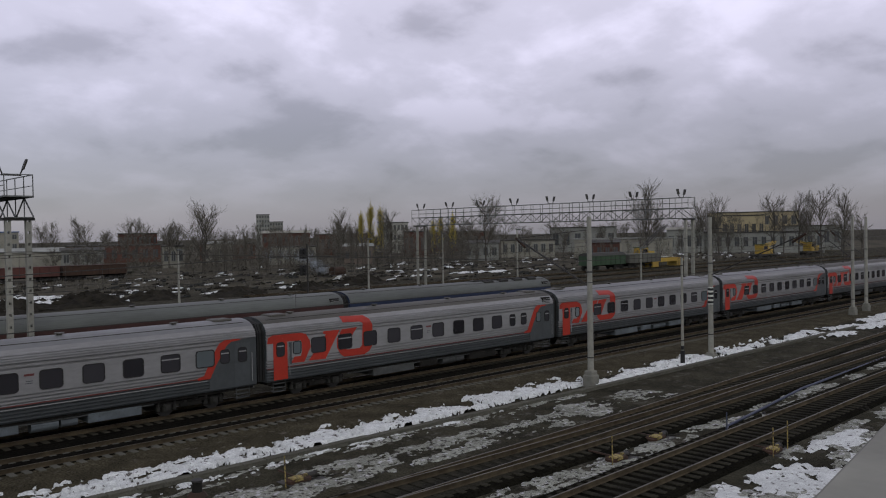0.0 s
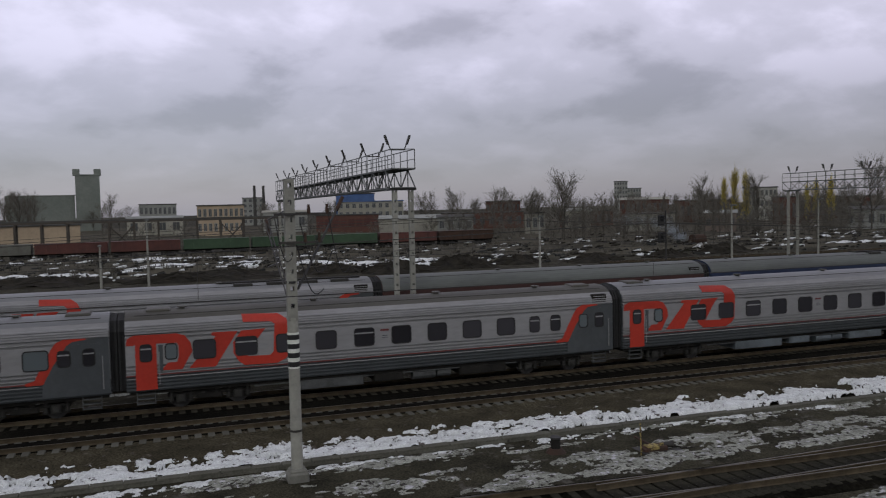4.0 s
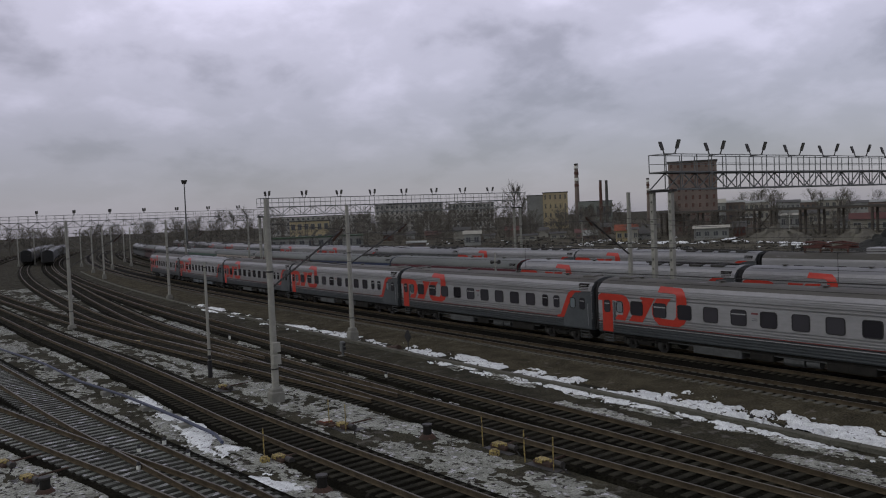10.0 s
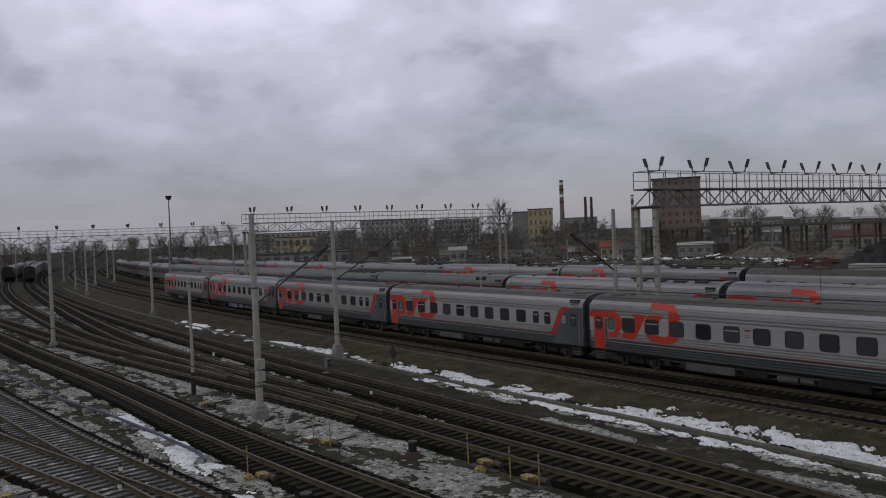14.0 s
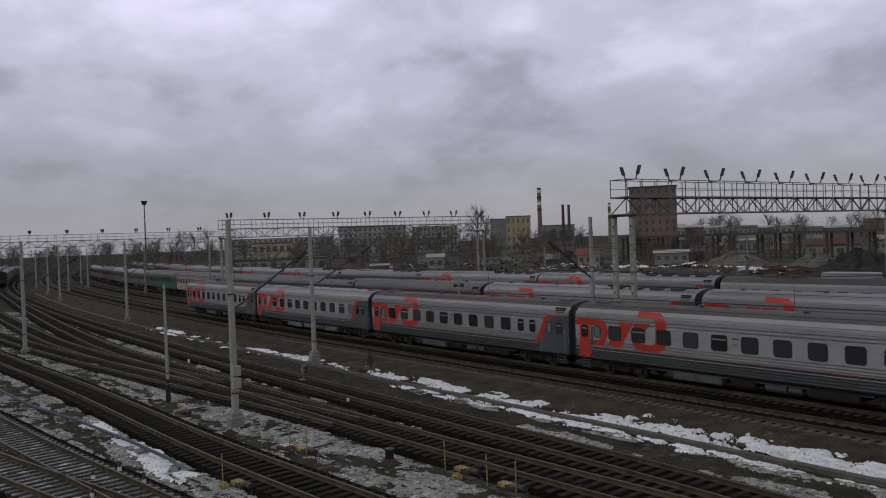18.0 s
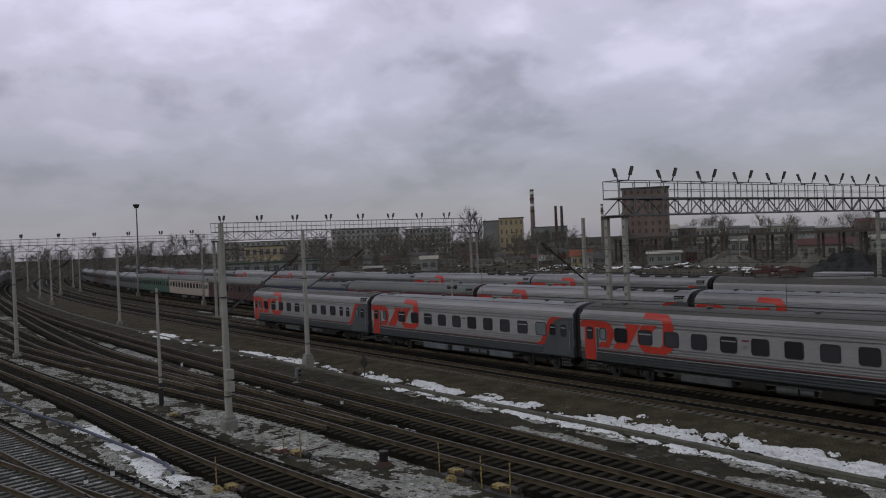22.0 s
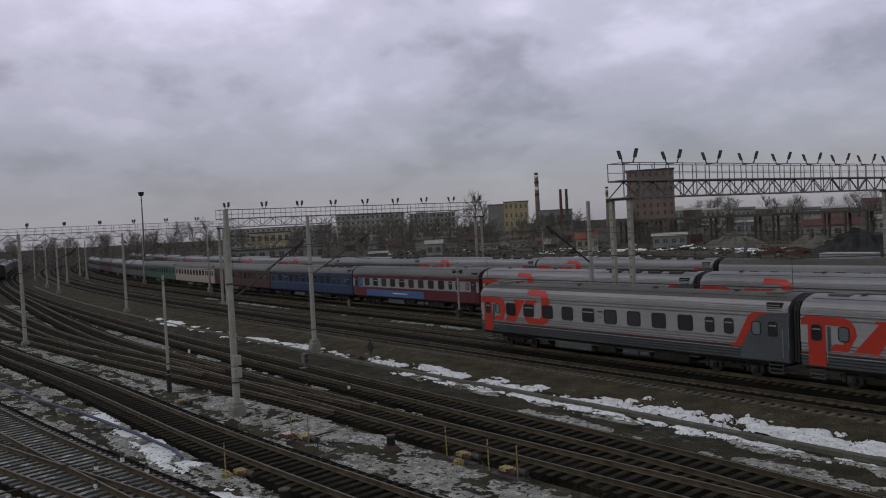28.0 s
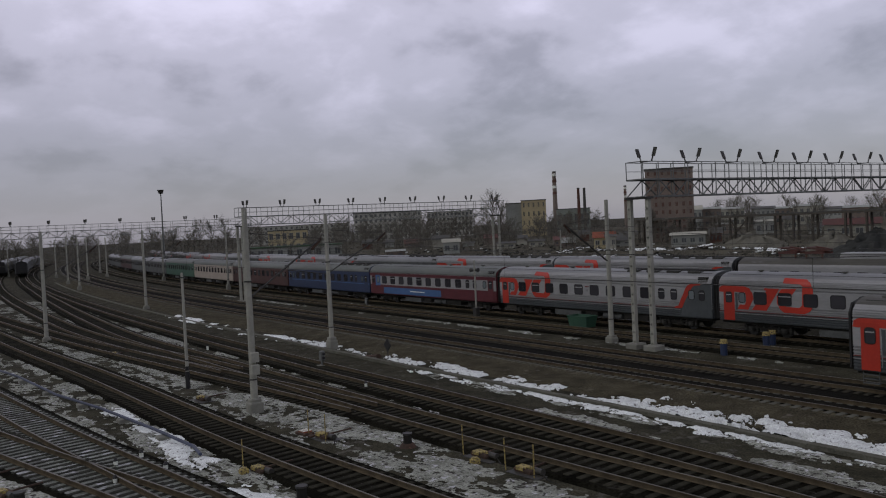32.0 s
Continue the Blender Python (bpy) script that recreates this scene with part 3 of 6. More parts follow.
def window_mesh(w, h, split, glassy):
    """A rounded rubber frame with its pane set back, and a pale bar where a tilting light is split off."""
    def ring(q, r, y):
        pts = []
        for cx, cz, a0 in ((1, -1, -90), (1, 1, 0), (-1, 1, 90), (-1, -1, 180)):
            for k in range(3):
                a = radians(a0 + 45 * k)
                pts.append((cx * (w / 2 - q - r) + math.cos(a) * r, y, cz * (h / 2 - q - r) + math.sin(a) * r))
        return pts
    rings = [ring(0, 0.14, 0.0), ring(0, 0.14, -0.028), ring(0.045, 0.10, -0.028), ring(0.045, 0.10, 0.0)]
    v = [p for r in rings for p in r]
    f = [(k * 12 + j, k * 12 + (j + 1) % 12, (k + 1) * 12 + (j + 1) % 12, (k + 1) * 12 + j) for k in range(3) for j in range(12)]
    fr = Shape().add(v, f)
    if split:
        fr.box(-w / 2 + 0.05, -0.024, h * 0.18, w / 2 - 0.05, -0.004, h * 0.18 + 0.06, 1)
    pr = ring(0.04, 0.10, -0.012)
    pane = Shape().add(pr, [tuple(range(12))])
    both = Shape().add(fr.v, fr.f).add(pr, [tuple(range(12))], 2)
    both.i[:len(fr.i)] = fr.i
    mats = [M["rubber"], M["silver"], glassy]
    return fr.mesh("window", mats), pane.mesh("pane", glassy), both.mesh("window", mats)


WIN = {False: window_mesh(0.96, 0.84, False, M["pane"]), True: window_mesh(0.96, 0.84, True, M["pane"]),
       "light": window_mesh(1.06, 0.86, True, M["curtain"]), "slim": window_mesh(0.56, 0.80, True, M["pane"]), "half": window_mesh(0.72, 0.82, True, M["pane"]), "milky": window_mesh(0.98, 0.84, False, M["curtain"]), "small": window_mesh(0.52, 0.7, False, M["curtain"]), "tiny": window_mesh(0.52, 0.7, True, M["pane"]), "door": window_mesh(0.5, 0.75, True, M["pane"]),
       "wc": window_mesh(0.6, 0.82, True, M["curtain"]), "porthole": window_mesh(0.42, 0.9, False, M["pane"])}


def put_window(kind, x, z, parent, far=False):
    fr, pa, both = WIN[kind]
    w = part("window", both if far else fr, None, parent, m=pose(x, -1.555, z))
    if not far:
        part("pane", pa, None, w)


def bogie_meshes():
    fr = Shape()
    for y in (-1.02, 1.02):
        fr.box(-1.75, y - 0.09, 0.52, 1.75, y + 0.09, 0.68, bevel=0.03)
        fr.box(-0.55, y - 0.13, 0.36, 0.55, y + 0.13, 0.6, bevel=0.05)
        for x in (-1.2, 1.2):
            fr.box(x - 0.2, y - 0.18, 0.28, x + 0.2, y + 0.18, 0.62, 1, bevel=0.05)
            fr.bar((x, y - 0.24, 0.46), (x, y + 0.24, 0.46), 0.26, index=1, sides=10)
            for q in (-0.4, 0.4):
                fr.bar((x + q, y, 0.3), (x + q, y, 0.84), 0.2, index=1, sides=8)
                fr.bar((x + q, y, 0.26), (x + q, y, 0.32), 0.3, sides=8)
        for q in (-0.28, 0.28):
            fr.bar((q, y, 0.4), (q, y, 0.88), 0.24, index=1, sides=8)
        fr.bar((-0.7, y * 1.1, 0.75), (0.9, y * 1.1, 0.55), 0.07, sides=6)
    fr.box(-0.3, -1.1, 0.5, 0.3, 1.1, 0.8)
    ws = Shape()
    for y in (-0.83, 0.83):
        ws.bar((0, y - 0.07, 0), (0, y + 0.07, 0), 0.95, sides=20)
        for k in range(3):
            a = k * 2.0944
            ws.box(math.cos(a) * 0.25 - 0.06, y - 0.09, math.sin(a) * 0.25 - 0.06, math.cos(a) * 0.25 + 0.06, y + 0.09, math.sin(a) * 0.25 + 0.06, 1)
    ws.bar((0, -1.05, 0), (0, 1.05, 0), 0.17, sides=8)
    return fr.mesh("bogie", [M["under"], M["bogie"]]), ws.mesh("wheelset", [M["darksteel"], M["bogie"]])


BOGIE, WHEELS = bogie_meshes()
SHELLS = {}


def coach(name, label, style="red", ridged=True, dining=False, group="", lite=False, left_vent=False, plain_end=False):
    """One passenger coach, its near side to -y, standing on the rails at its own origin."""
    c = thing(name, label, "railway coach", group=group)
    key = (style, ridged, lite, plain_end)
    top = M["roofwhite"] if style == "red" and (lite or plain_end) else M["roofcream"] if dining else M["croof"] if style == "red" else M["roofwhite"] if style == "grey" else M["roofgreen"]
    if key not in SHELLS:
        tone = {"red": (M["cgrey"], M["silver"], top), "blue": (M["blue"], M["blue"], top), "maroon": (M["maroon"], M["silver"], top),
                "brown": (M["brown"], M["brown"], top), "green": (M["green"], M["green"], top), "cream": (M["cream"], M["cream"], top),
                "grey": (M["undergrey"], M["undergrey"], top)}[style]
        SHELLS[key] = body_mesh(ridged, list(tone), (1.62 if style == "red" else 2.0, 3.86 if style == "red" else 3.42))
    body = part("body", SHELLS[key], None, c)
    # ends: bellows and couplings
    for e in (-1, 1):
        b = Shape()
        for k in range(3):
            w = 1.32 - 0.08 * (k % 2)
            x = e * (HALF + 0.05 + 0.09 * k)
            ring = [(-w, 1.0), (-w, 3.5), (-w * 0.8, 3.94), (0, 4.15), (w * 0.8, 3.94), (w, 3.5), (w, 1.0)]
            v = [(x + d, y, z) for d in (-0.05, 0.05) for y, z in ring]
            b.add(v, [tuple(range(6, -1, -1)), tuple(range(7, 14))] + [(j, (j + 1) % 7, 7 + (j + 1) % 7, 7 + j) for j in range(7)])
        b.box(min(e * HALF, e * 11.8), -0.15, 0.85, max(e * HALF, e * 11.8), 0.15, 1.1)
        part("bellows", b, M["rubber"], c)
    # underframe
    pale = M["underpale"] if plain_end else M["under"]
    u = Shape().box(-11.45, -1.35, 0.78, 11.45, 1.35, 0.93)
    part("sole_frame", u, M["under"], c)
    boxes = ((-4.5, -1.4, 0.36), (-0.9, 0.5, 0.42), (3.3, 5.7, 0.38)) if not dining else ((-5.2, -0.4, 0.34), (0.4, 1.6, 0.45), (3.6, 5.5, 0.36))
    for k, (x0, x1, z0) in enumerate(boxes):
        bx = part("battery_box", Shape().box(x0, -1.38, z0, x1, 1.38, 0.78, bevel=0.05), (M["undergrey"] if k == 0 and not plain_end else pale), c)
        if not lite:
            for q in (0.25, 0.75):
                xm = x0 + (x1 - x0) * q
                part("hatch", Shape().box(xm - (x1 - x0) * 0.2, -1.395, z0 + 0.06, xm + (x1 - x0) * 0.2, -1.375, 0.72), (M["undergrey"] if k == 0 and not plain_end else pale), bx)
    tank = Shape().bar((1.0, -1.05, 0.55), (2.1, -1.05, 0.55), 0.52, sides=12).bar((2.2, -1.05, 0.55), (2.9, -1.05, 0.55), 0.44, sides=12)
    part("air_tank", tank, M["underpale"] if plain_end else M["undergrey"], c, "pale grey air tank")
    lite or part("pipe", Shape().bar((-6.3, -1.3, 0.72), (6.3, -1.3, 0.72), 0.07, sides=6), M["undergrey"], c)
    for x in (-8.2, 8.2):
        bg = part("bogie", BOGIE, None, c, m=pose(x, 0, 0))
        for q in (-1.2, 1.2):
            part("wheelset", WHEELS, None, bg, m=pose(q, 0, 0.475))
    for e in () if lite else (-1, 1):
        st = Shape()
        for k in range(3):
            st.box(e * 10.8 - 0.35, -1.5, 0.38 + 0.2 * k, e * 10.8 + 0.35, -1.2, 0.41 + 0.2 * k)
        st.bar((e * 10.8 - 0.36, -1.45, 0.35), (e * 10.8 - 0.36, -1.45, 0.95), 0.03).bar((e * 10.8 + 0.36, -1.45, 0.35), (e * 10.8 + 0.36, -1.45, 0.95), 0.03)
        part("steps", st, M["undergrey"], c)
    # roof fittings
    if left_vent or not plain_end:
        g0 = -11.2 if left_vent else 10.4
        grille = part("roof_grille", Shape().box(g0, -1.5, 3.42, g0 + 0.82, -0.9, 3.84, bevel=0.03), M["under"], c, "dark louvred grille on the roof edge")
        for k in range(3):
            part("slat", Shape().box(g0 + 0.06, -1.525, 3.49 + k * 0.11, g0 + 0.76, -1.495, 3.52 + k * 0.11), M["silver"], grille)
    for x in () if lite else (-10.2, 10.3):
        part("roof_hatch", Shape().box(x - 0.5, -0.55, 4.06, x + 0.5, 0.4, 4.27, bevel=0.05), M["croof"], c)
    for x in (-9.2, -3.4, 2.6, 7.9):
        part("ventilator", Shape().bar((x, -0.1, 4.14), (x, -0.1, 4.28), 0.24, sides=10).bar((x, -0.1, 4.26), (x, -0.1, 4.31), 0.42, sides=10), M["croof"], c)
    if lite and style in ("red", "grey", "blue"):
        part("roof_walkway", Shape().box(2.6, -0.35, 4.19, 11.0, 0.35, 4.27), M["under"], c)
        for q in range(4):
            part("roof_box", Shape().box(3.4 + 1.9 * q, -0.95, 3.98, 4.5 + 1.9 * q, -0.45, 4.22, bevel=0.04), M["bogie"], c)
    part("roof_rail", Shape().bar((-11.2, -0.9, 4.07), (11.2, -0.9, 4.07), 0.03), M["darksteel"], c)
    if style == "red":
        red = M["cred"]
        part("stripe", joined(panel(-HALF, 1.59, HALF - 3.2, 1.645)), M["dullred"], c, "thin dull red line along the side")
        part("stripe", joined(panel(-HALF, 1.47, HALF - 2.7, 1.51)), M["silver"], c)
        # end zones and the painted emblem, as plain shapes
        e = HALF
        part("end_panel", painted([(e - 2.6, 1.0), (e - 0.02, 1.0), (e - 0.02, 3.36), (e - 1.45, 3.32), (e - 1.68, 3.12), (e - 2.2, 2.3), (e - 2.57, 1.6)], 0.006), M["cgrey"], c, "dark grey panel at the coach end")
        part("swoosh", painted([(e - 3.2, 1.56), (e - 2.55, 1.57), (e - 2.16, 2.3), (e - 1.64, 3.08), (e - 1.42, 3.24), (e - 0.9, 3.29), (e - 0.9, 3.35), (e - 1.75, 3.36), (e - 2.04, 3.22), (e - 2.2, 3.0), (e - 2.64, 2.2), (e - 2.86, 1.76), (e - 3.2, 1.66)], 0.014), red, c, "red band sweeping up the coach end")
        part("emblem_band", painted([(-11.53, 2.91), (-11.47, 3.2), (-11.22, 3.33), (-9.5, 3.31), (-9.16, 3.19), (-8.94, 2.86), (-8.88, 2.5), (-9.3, 1.76), (-10.16, 1.78), (-9.89, 2.09), (-9.52, 2.09), (-9.43, 2.33), (-9.44, 2.79), (-9.51, 2.91), (-10.3, 2.93), (-11.19, 2.93), (-11.24, 2.89)], 0.010), red, c)
        part("emblem_band", painted([(-9.03, 1.78), (-7.94, 1.76), (-6.98, 3.23), (-8.05, 3.25), (-8.1, 3.13), (-7.9, 3.08)], 0.012), red, c)
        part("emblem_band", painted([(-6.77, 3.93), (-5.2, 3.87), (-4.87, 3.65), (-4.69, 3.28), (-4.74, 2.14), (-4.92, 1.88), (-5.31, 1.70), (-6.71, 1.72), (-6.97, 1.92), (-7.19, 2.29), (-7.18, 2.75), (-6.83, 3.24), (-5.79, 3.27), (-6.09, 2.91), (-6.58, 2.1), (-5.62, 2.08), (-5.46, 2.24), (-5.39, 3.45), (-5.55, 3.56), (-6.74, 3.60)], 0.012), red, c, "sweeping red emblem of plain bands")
        part("door_trim", painted([(-10.25, 1.72), (-10.08, 1.74), (-10.06, 2.86), (-10.25, 2.88)], 0.013), M["cgrey"], c)
    elif style == "maroon":
        part("stripe", panel(-HALF, 3.0, HALF, 3.32), M["maroon"], c)
        part("banner", joined(panel(-8.6, 1.05, 2.6, 1.75)), M["lblue"], c, "long light blue banner with white lettering bars")
        part("banner", joined(panel(-11.0, 1.9, -9.3, 3.1)), M["lblue"], c)
        part("lettering_bar", joined(panel(-3.2, 1.38, -0.4, 1.48, 0.02)), M["white"], c)
    elif style == "blue":
        part("stripe", panel(-HALF, 1.95, HALF, 2.02), M["lblue"], c)
    # doors
    for x in (-10.75, 10.75):
        d = Shape().box(x - 0.42, -1.563, 1.0, x + 0.42, -1.545, 3.12)
        door = part("door", d, (M["cred"] if x < 0 else M["cgrey"]) if style == "red" else {"maroon": M["maroon"], "blue": M["blue"], "brown": M["brown"], "green": M["green"], "cream": M["cream"], "grey": M["undergrey"]}[style], c)
        w = part("window", WIN["porthole" if dining else "door"][2], None, door, m=pose(x, -1.566, 2.56))
        if not lite:
            part("grab_rail", Shape().bar((x + 0.52, -1.6, 1.2), (x + 0.52, -1.6, 2.6), 0.035, sides=6), M["silver"], c)
    # windows
    if plain_end:
        xs = [-7.02 + 1.755 * k for k in range(9)] + [-9.47, 8.76, 9.8]
        kinds = [True, False, True, False, False, False, False, False, True, "small", "milky", "tiny"]
    else:
        xs = [-8.38 + 1.755 * k for k in range(9)] + [7.18, 8.31, -9.74, 9.86]
        kinds = [False, True, False, False, True, False, False, False, False, "slim", "slim", "small", "small"]
    if dining:
        xs = [-8.7, -6.9, -5.2, -1.85, -0.1, 1.65, 3.42, 5.16, 6.98, 9.88]
        kinds = ["light", "light", "light", False, False, False, False, False, False, "wc"]
    if dining:
        for q in range(9):
            part("lettering_bar", panel(-1.7 + 0.26 * q, 3.12, -1.54 + 0.26 * q, 3.26, 0.02), M["white"], c)
    for x, k in zip(xs, kinds):
        put_window(k, x, 2.56, c, lite)
    if style == "red" and not dining:
        nb = 0.88 if plain_end else -0.4
        part("number_board", joined(panel(nb - 0.2, 2.78, nb + 0.2, 2.87, 0.02)), M["dullred"], c)
        part("number_board", joined(panel(nb - 0.13, 2.55, nb + 0.13, 2.58, 0.02), panel(nb - 0.15, 2.46, nb + 0.15, 2.49, 0.02)), M["cgrey"], c)
    return c


# ---- the moving train ----
HEAD0 = 21.75       # where a coupling stands at the start
BACK, FRONT = -10, 5


def rolled(t):
    return 5.893 * t + 0.0068 * t * t


TRAIN = []
grey_coach = coach("passenger_coach", "light grey ribbed coach with red emblem, in a moving train", group="coaches of the moving train")
for k in range(BACK, FRONT):
    m = Matrix()
    if k == -4:
        c = coach("dining_coach", "smooth light grey dining coach with red emblem, in a moving train", ridged=False, dining=True, group="coaches of the moving train")
    elif k == -3:
        c = coach("passenger_coach", "light grey ribbed coach with red emblem and dark roof grille", group="coaches of the moving train", left_vent=True, plain_end=True)
    elif k == BACK:
        c = grey_coach
    elif k in (-9, -1, 1, 2):
        if k == -9:
            flush_coach = coach("passenger_coach", "light grey ribbed coach with red emblem and pale roof", group="coaches of the moving train", plain_end=True)
            c = flush_coach
        else:
            c = copy_thing(flush_coach, m)
    else:
        c = copy_thing(grey_coach, m)
    TRAIN.append((k, c))


def coach_at(x, y):
    bx, by, h = bent(x, y)
    return pose(bx, by, 0, 0, 0, h)


# ---- parked coaches ----
S1_GAP = -58.9      # a coupling between a grey and a maroon coach
parked = {}


def park(style, ridged, n, y, gap, label):
    key = (style, ridged)
    m = coach_at(gap + (n + 0.5) * PITCH, y)
    if key not in parked:
        parked[key] = coach("passenger_coach", label, style, ridged, group="parked coaches", lite=True)
        parked[key].matrix_world = m
        return parked[key]
    return copy_thing(parked[key], m)


RED_P = "light grey ribbed coach with red emblem, parked on a siding"
for n, (style, text) in {4: ("blue", "dark blue passenger coach, parked on a siding"), 3: ("brown", "dark brown passenger coach with grey roof, parked on a siding"), 2: ("red", RED_P), 1: ("red", RED_P), 0: ("red", RED_P),
                         -1: ("maroon", "grey and maroon coach with a blue banner, parked on a siding"), -2: ("blue", "dark blue passenger coach, parked on a siding"), -3: ("brown", ""),
                         -4: ("cream", "cream passenger coach with small windows, parked on a siding"), -5: ("green", "dark green passenger coach, parked on a siding"),
                         -6: ("grey", "dusty grey passenger coach, parked on a siding"), -7: ("grey", ""), -8: ("brown", ""), -9: ("grey", ""), -10: ("grey", "")}.items():
    park(style, style == "red", n, S1_Y, S1_GAP, text or "dark brown passenger coach with grey roof, parked on a siding")
for n in range(-12, 0):
    park("red" if n % 3 else "grey", bool(n % 3), n, S2_Y, -44.5, RED_P)


for n in range(5):
    park("grey", False, n, 22.6, -363, "dusty grey passenger coach, parked on a siding")
    park("grey" if n else "green", False, n, 17.0, -378, "dusty grey passenger coach, parked on a siding")


# ---- poles and gantries ----
def catenary_pole(x, y, height=9.4, footing=0.9, bands=False, lean=0.0, strut=False, arm=0.0, wide=0.37, group="catenary poles"):
    t = thing("catenary_pole", "tapered grey concrete pole" + (", black and white bands" if bands else "") + (" on a concrete footing" if footing else " standing in gravel"), "pole", pose(x, y, GROUND, 0, lean, 0), group)
    if strut:
        part("shaft", Shape().bar((0, 0, 0), (0, 0, 5.3), wide * 1.02, sides=14, w2=wide * 0.95), M["pole"], t)
        part("upper_shaft", holed_post(height - GROUND - 5.3, wide * 0.85, 0.55), M["pole"], t, m=pose(0, 0, 5.3))
        for z, w in ((8.6, 1.3), (7.7, 1.0)):
            part("crossarm", Shape().bar((-w * 0.4, -0.22, z), (w, -0.22, z), 0.08), M["darksteel"], t)
            for q in (0.45, 0.9):
                part("insulator", Shape().bar((w * q, -0.22, z), (w * q, -0.22, z + 0.3), 0.13, sides=8, w2=0.08), M["rust"], t)
        for q, (x0, z0, x1, z1, sag) in enumerate(((0.3, 8.3, 1.3, 7.4, 1.1), (1.2, 8.6, 1.9, 6.9, 0.9), (0.2, 7.5, 1.0, 6.2, 0.7), (-0.5, 8.5, 0.0, 7.2, 0.6))):
            lo = Shape()
            pts = [(x0 + (x1 - x0) * k / 8, -0.25, z0 + (z1 - z0) * k / 8 - sag * math.sin(math.pi * k / 8)) for k in range(9)]
            for a, b in zip(pts, pts[1:]):
                lo.bar(a, b, 0.035, sides=5)
            part("cable_loop", lo, M["black"], t, "black hanging cable loop")
    else:
        part("shaft", Shape().bar((0, 0, 0), (0, 0, height - GROUND), wide, sides=14, w2=wide * 0.7), M["pole"], t, smooth=False)
    if footing:
        f = Shape()
        f.box(-0.34, -0.34, -0.1, 0.34, 0.34, footing * 0.75, bevel=0.06)
        f.box(-0.27, -0.27, footing * 0.75, 0.27, 0.27, footing, bevel=0.05)
        part("footing", f, M["concrete"], t)
    if bands:
        bw = wide * (1.0 if strut else 0.97)
        for k in range(4):
            part("band", Shape().bar((0, 0, 3.72 + 0.29 * k), (0, 0, 3.88 + 0.29 * k), bw + 0.016, sides=14), M["black"], t, "painted black band")
        part("band", Shape().bar((0, 0, 3.66), (0, 0, 4.82), bw + 0.008, sides=14), M["white"], t, "painted white band")
    for z in (1.6, 6.4):
        part("clamp", Shape().bar((0, 0, z), (0, 0, z + 0.07), wide + 0.02, sides=14), M["darksteel"], t)
    if arm:
        z = 5.6
        boom = Shape()
        for q in (-0.06, 0.06):
            boom.bar((q, 0, z), (q, arm * 0.95, z + 2.7), 0.035, 0.05)
        for k in range(9):
            a, b = k / 9, (k + 1) / 9
            boom.bar((-0.06 if k % 2 else 0.06, arm * 0.95 * a, z + 2.7 * a), (0.06 if k % 2 else -0.06, arm * 0.95 * b, z + 2.7 * b), 0.03)
        part("cantilever", boom, M["darksteel"], t)
        part("tie_rod", Shape().bar((0, 0, z + 3.2), (0, arm * 0.95, z + 2.75), 0.04, sides=5), M["darksteel"], t)
        part("insulator", Shape().bar((0, arm * 0.84, z + 2.2), (0, arm * 0.97, z + 2.75), 0.15, sides=8), M["rust"], t)
        part("steady_arm", Shape().bar((0, arm * 0.5, z + 1.25), (0, arm, z + 0.9), 0.05, sides=5), M["darksteel"], t)
    if strut:
        part("strut", Shape().bar((0.2, 0.0, 6.2), (2.2, 2.6, 9.0), 0.06), M["darksteel"], t)
        part("insulator", Shape().bar((2.0, 2.35, 8.7), (2.3, 2.7, 9.15), 0.14, sides=8), M["rust"], t)
    return t


def holed_post(height, w=0.33, cell=0.62):
    """A square concrete post with a row of holes through it."""
    s, a, hole = Shape(), w / 2, 0.06
    for q in (-1, 1):
        s.box(min(q * hole, q * a), -a, -0.1, max(q * hole, q * a), a, height)
    z = -0.1
    while z < height:
        s.box(-hole, -a + 0.004, z, hole, a - 0.004, min(z + cell - 0.15, height))
        z += cell
    return s


